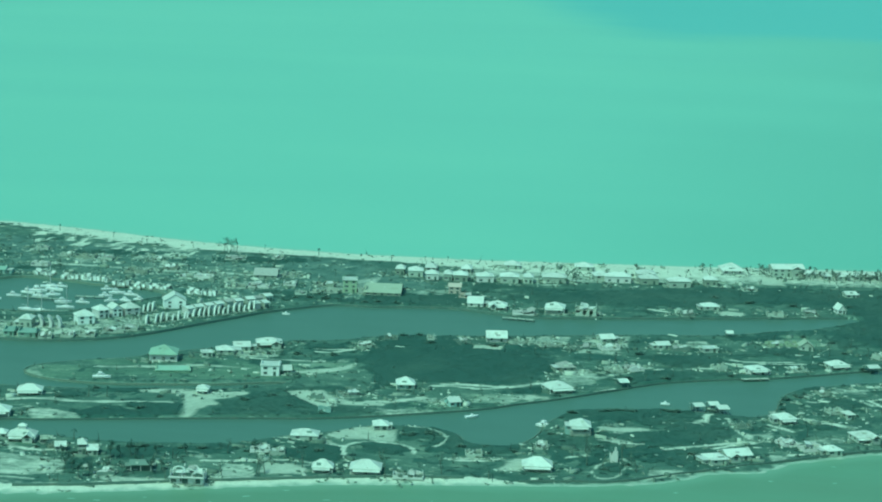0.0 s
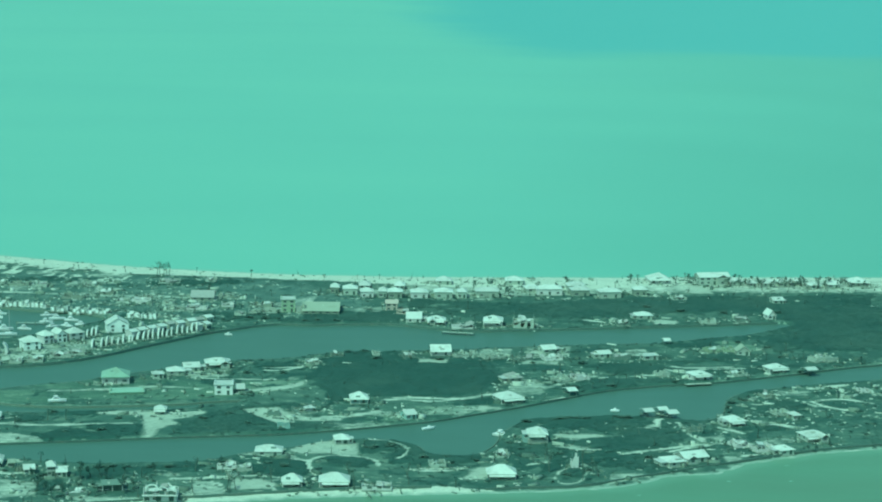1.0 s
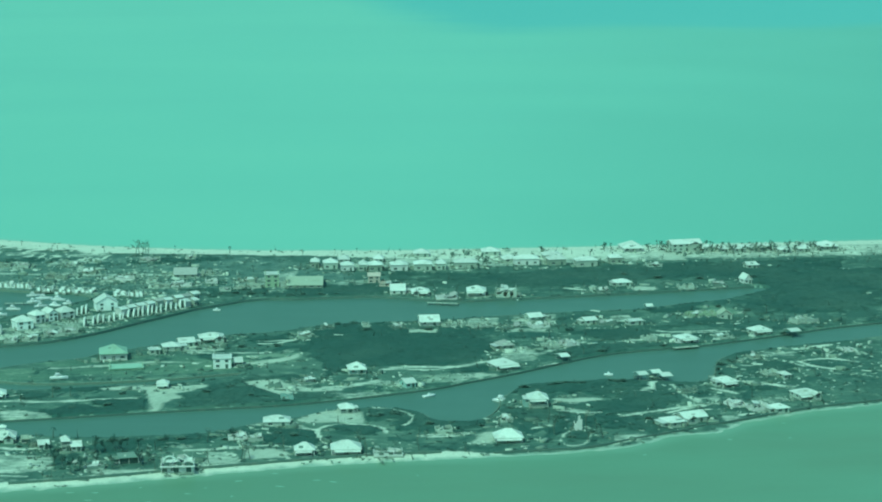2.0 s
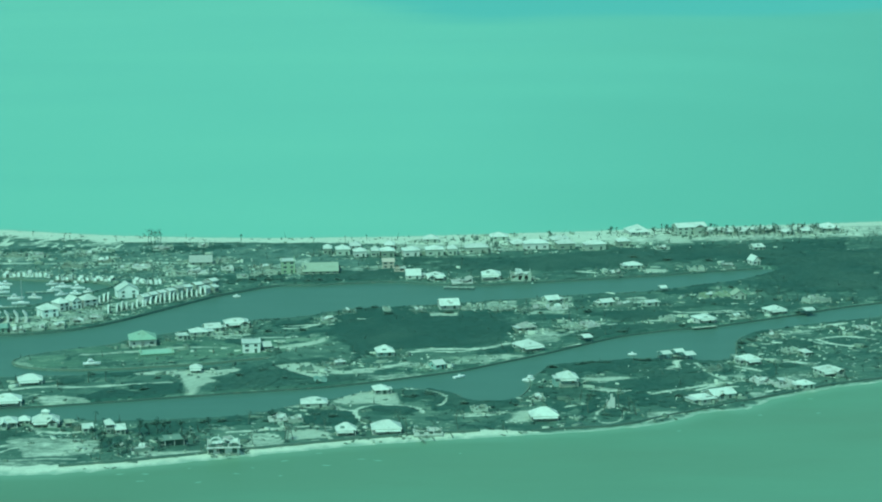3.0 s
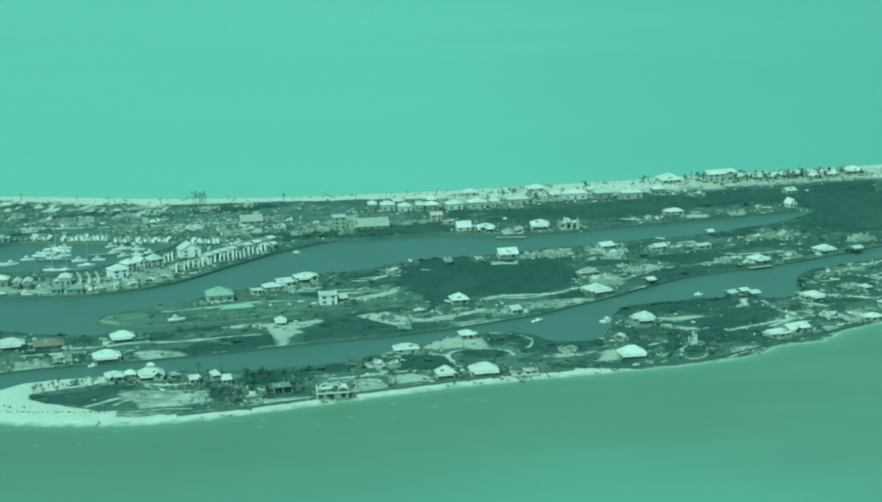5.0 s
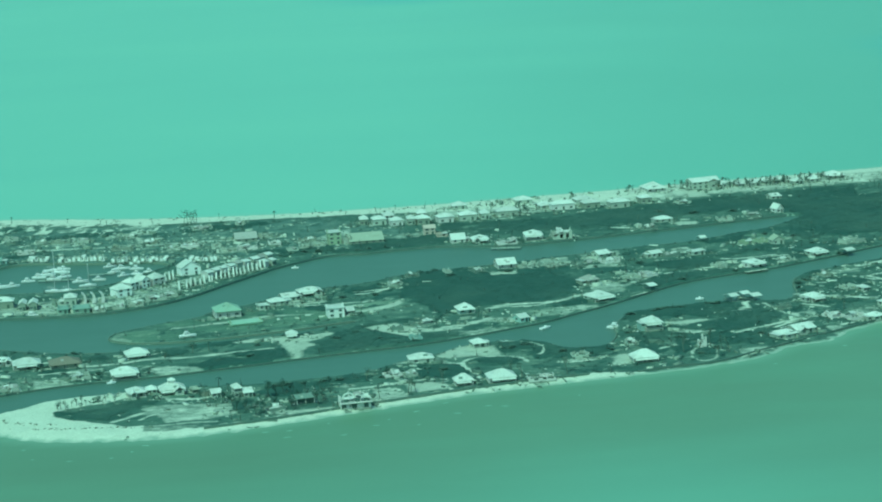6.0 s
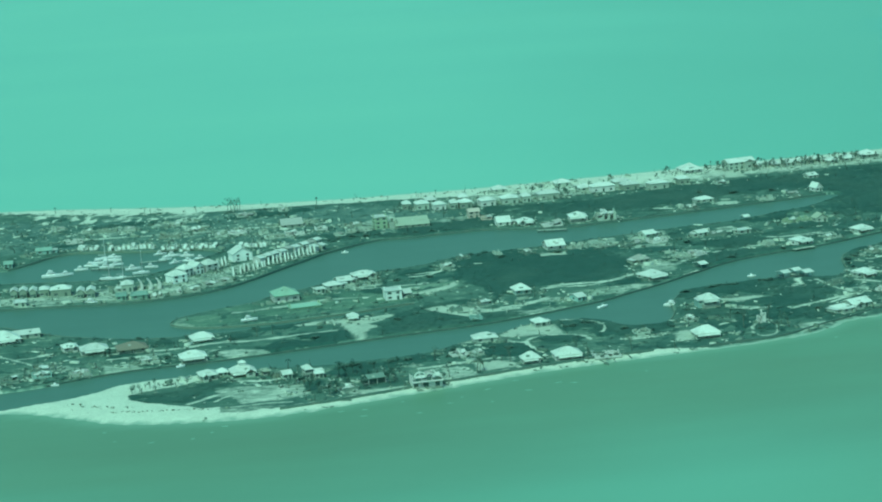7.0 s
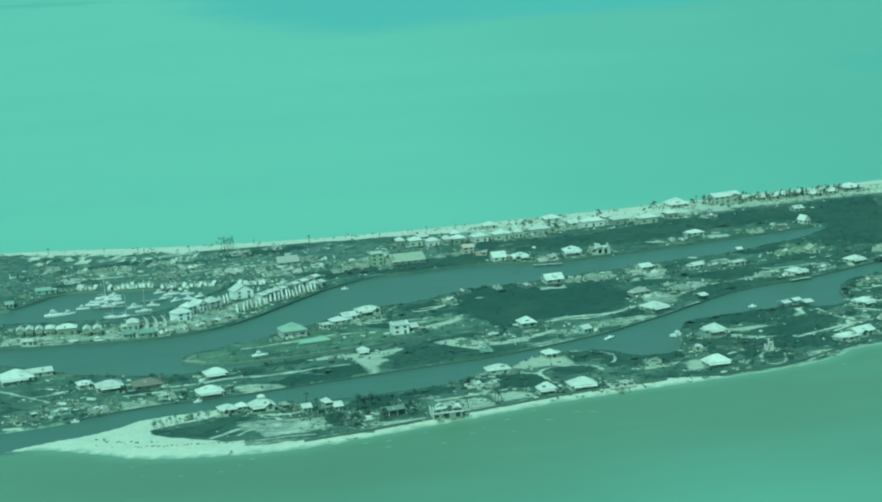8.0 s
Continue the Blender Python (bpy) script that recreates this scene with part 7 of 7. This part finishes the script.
px, py = sampled(230000, lambda sand, scrub, near, x, y: (0.16 * wrecked(x, y) * smooth(wave_noise(x, y, 12, 38), -0.5, 0.4) * (near > 3) * (1 - 0.8 * scrub)) + np.where(near < 13, 0.6, 0.03 + 0.12 * smooth(wave_noise(x, y, 60, 33), 0.1, 0.7)) * (1 - 0.95 * scrub)
                 * smooth(wave_noise(x, y, 17, 31), -0.1, 0.6) * (1 - 0.85 * lawn(x, y)) * (1 - 0.95 * (x < -85) * (y < -170) * smooth(sand, 0.6, 0.8)))
scattered("storm_debris", "pale boards and sheets strewn by the storm", px, py, 2.2, DEBRIS)
px, py = sampled(70000, lambda sand, scrub, near, x, y: (0.09 * wrecked(x, y) * (near > 4) + np.where(near < 18, 0.22, 0.018)) * (1 - 0.97 * scrub) * smooth(wave_noise(x, y, 24, 35), -0.1, 0.5))
scattered("wreckage", "torn roof sheets and slabs among the lots", px, py, 5.5, DEBRIS)


def dead_brush(px, py):
    """Broken leafless stems, each a leaning three-sided spike with two forks; one object of stuff."""
    verts, faces = [], []
    r = random.Random(8)
    for x, y in zip(px, py):
        at = Vector((x, y, ground_height(x, y) - 0.3))
        for tall, wide in ((r.uniform(2.0, 4.6), 0.22), (r.uniform(1.2, 2.6), 0.14), (r.uniform(1.0, 2.2), 0.12)):
            tip = at + Vector((r.gauss(0, 0.22) * tall, r.gauss(0, 0.22) * tall, tall))
            i = len(verts)
            for k in range(3):
                verts.append(at + Vector((math.cos(2.09 * k) * wide, math.sin(2.09 * k) * wide, 0)))
            verts.append(tip)
            faces.extend([(i, i + 1, i + 3), (i + 1, i + 2, i + 3), (i + 2, i, i + 3)])
    return tagged(from_lists("dead_brush", verts, faces, BARK), "broken leafless stems between the houses", "dead brush", kind="stuff")


px, py = sampled(60000, lambda sand, scrub, near, x, y: np.where((near > 5) & (near < 20), 0.075, 0.012) * (1 - 0.9 * smooth(sand, 0.3, 0.8)) * smooth(wave_noise(x, y, 21, 37), -0.1, 0.6)
                 + 0.16 * smooth(blob(x, y, -50, -185, 40, 12, 14), 0, 0.4) + 0.04 * (y > 190 + 0.12 * x) * (x > 0) * smooth(-signed(SEA_NORTH, x, y), 8, 14))
dead_brush(px, py)

wrack = rounded([(-160, -193), (-148, -201), (-139, -204), (-128, -211)], 2, False).tolist() + rounded([(-141, -212), (-130, -216), (-118, -218), (-104, -219), (-93, -223)], 2, False).tolist()
px, py = np.array([(x + rs.normal() * 1.6, y + rs.normal() * 0.5) for x, y in wrack for _ in range(3)]).T
scattered("tide_wrack", "dark driftwood and weed along the tide line", px, py, 1.3, WRACK)

# ---- sea walls, docks and groynes ----


def bank_wall(name, points, label, material=None, top=1.2, thick=0.45):
    """A low concrete wall that follows a bank."""
    p = rounded(points, 2, False)
    keep = (p[:, 0] > -340) & (p[:, 0] < 410)
    p = p[keep]
    tang = np.gradient(p, axis=0)
    tang /= np.linalg.norm(tang, axis=1, keepdims=True) + 1e-9
    nrm = np.stack([-tang[:, 1], tang[:, 0]], -1)
    bm = bmesh.new()
    rows = []
    for a, n in zip(p, nrm):
        rows.append([bm.verts.new((*(a + n * o), z)) for o, z in ((-thick / 2, -1.5), (-thick / 2, top), (thick / 2, top), (thick / 2, -1.5))])
    for r, q in zip(rows[:-1], rows[1:]):
        for i in range(3):
            bm.faces.new((r[i], q[i], q[i + 1], r[i + 1]))
    return tagged(part(name, bm, material or WET_WALL), label, "sea wall", kind="structure")


bank_wall("seawall_1", CANAL_SOUTH_BANK[10:36], "mossy concrete bulkhead along the canal", BANK_WALL, 0.85)
bank_wall("seawall_2", MIDDLE_BANK[1:29], "weathered concrete bulkhead along the canal", None, 0.8)
bank_wall("seawall_3", MARINA_BANK[1:], "mossy concrete bulkhead along the canal", BANK_WALL, 1.0)
bank_wall("seawall_4", NORTH_BANK[:27], "weathered concrete quay wall by the marina")
bank_wall("seawall_5", BASIN[1:15], "weathered concrete quay wall round the marina basin", BANK_WALL)
EAST_WALL = [(97, -184.5), (127, -177), (138.5, -175.5), (149, -170.8), (161.5, -161), (175, -151.5), (185, -144.8), (193, -138), (201, -134), (211.5, -125.8), (222, -119), (238, -107.8), (247, -103.5), (310, -76.5)]
bank_wall("seawall_6", EAST_WALL, "dark weathered sea wall above the shingle", None, 1.35, 0.7)
bank_wall("seawall_7", [(x + 1, y + 7) for x, y in SEA_SOUTH[4:11]], "dark weathered sea wall above the beach", None, 1.9)


def foam(count):
    """Small breaking crests off the near shore; one object of stuff."""
    r = random.Random(77)
    bm = bmesh.new()
    while count:
        x, y = r.uniform(-150, 240), r.uniform(-330, -120)
        off = float(signed(SEA_SOUTH, np.array([x]), np.array([y]))[0])
        if not 5 < off < 34 or r.random() < off / 40:
            continue
        count -= 1
        length, turn = r.uniform(0.8, 4.0), r.uniform(-0.3, 0.5)
        ring = []
        for i in range(9):
            a = 6.2832 * i / 9
            k = r.uniform(0.6, 1.2)
            u, v = math.cos(a) * length * k / 2, math.sin(a) * 0.5 * k
            ring.append(bm.verts.new((x + u * math.cos(turn) - v * math.sin(turn), y + u * math.sin(turn) + v * math.cos(turn), 0.06)))
        top = bm.verts.new((x, y, 0.12))
        for i in range(9):
            bm.faces.new((ring[i], ring[(i + 1) % 9], top))
    return tagged(part("foam", bm, FOAM), "small white crests off the beach", "foam", kind="stuff")


foam(24)


def dock(label, x, y, length, width, turn):
    """A plank deck on piles."""
    ob = tagged(base("dock", x, y, turn, 0.0, 0.0), label, "dock", "timber docks")
    for s in (-1, 1):
        part("beam", boxed(-length / 2, length / 2, s * width * 0.35 - 0.1, s * width * 0.35 + 0.1, 0.85, 1.05), TIMBER, ob)
    n = int(length / 1.2)
    for i in range(n):
        px = -length / 2 + (i + 0.5) * length / n
        part("plank", boxed(px - 0.55, px + 0.55, -width / 2, width / 2, 1.05, 1.13), PALE_TIMBER, ob)
    for i in range(max(2, int(length / 4)) + 1):
        px = -length / 2 + 0.2 + i * (length - 0.4) / max(2, int(length / 4))
        for s in (-1, 1):
            bm = bmesh.new()
            rod(bm, (px, s * width * 0.45, -2.5), (px, s * width * 0.45, 1.9), 0.15, 0.13, 6)
            part("post", bm, TIMBER, ob)
    return ob


dock("grey plank dock on timber piles", 112.5, -98.4, 13.5, 3, -70)
dock("grey plank dock on timber piles", 130.8, -29.2, 14.3, 2.5, 37)
dock("grey plank dock on timber piles", 180.3, -53.2, 8.4, 3, -32)
dock("grey plank dock on timber piles", 82.1, 112.6, 16.3, 2.5, -8)
dock("grey plank dock on timber piles", -169.4, 63.6, 16.8, 2, 7)
dock("grey plank dock on timber piles", -140.8, 72.1, 14.2, 2, 4)
dock("grey plank dock on timber piles", -156.2, 100.7, 21.0, 2, -7)
dock("grey plank dock on timber piles", -133.9, 110.0, 14.6, 2, 5)
dock("grey plank dock on timber piles", 197.2, 9.5, 12.7, 2.5, 20)
dock("grey plank dock on timber piles", 204.6, -52.4, 4.8, 3, 124)


def groyne(label, x, y, length, turn):
    ob = tagged(base("groyne", x, y, turn, 0.0, 0.0), label, "groyne", "timber groynes on the beach")
    part("boards", boxed(-length / 2, length / 2, -0.12, 0.12, -1.5, 0.95), TIMBER, ob)
    for i in range(int(length / 1.8) + 1):
        px = -length / 2 + i * 1.8
        part("post", boxed(px - 0.15, px + 0.15, -0.3, -0.12, -1.5, 1.35), TIMBER, ob)
    return ob


groyne("dark timber groyne across the sand", 64.9, -192.9, 9.1, -70)
groyne("dark timber groyne across the sand", 76.5, -185.9, 8.6, -80)
groyne("dark timber groyne across the sand", 98.2, -179.8, 8.6, -83)
groyne("dark timber groyne across the sand", -3.0, -208.9, 5.7, -56)
groyne("dark timber groyne across the sand", -47.6, -216.0, 6.8, -95)
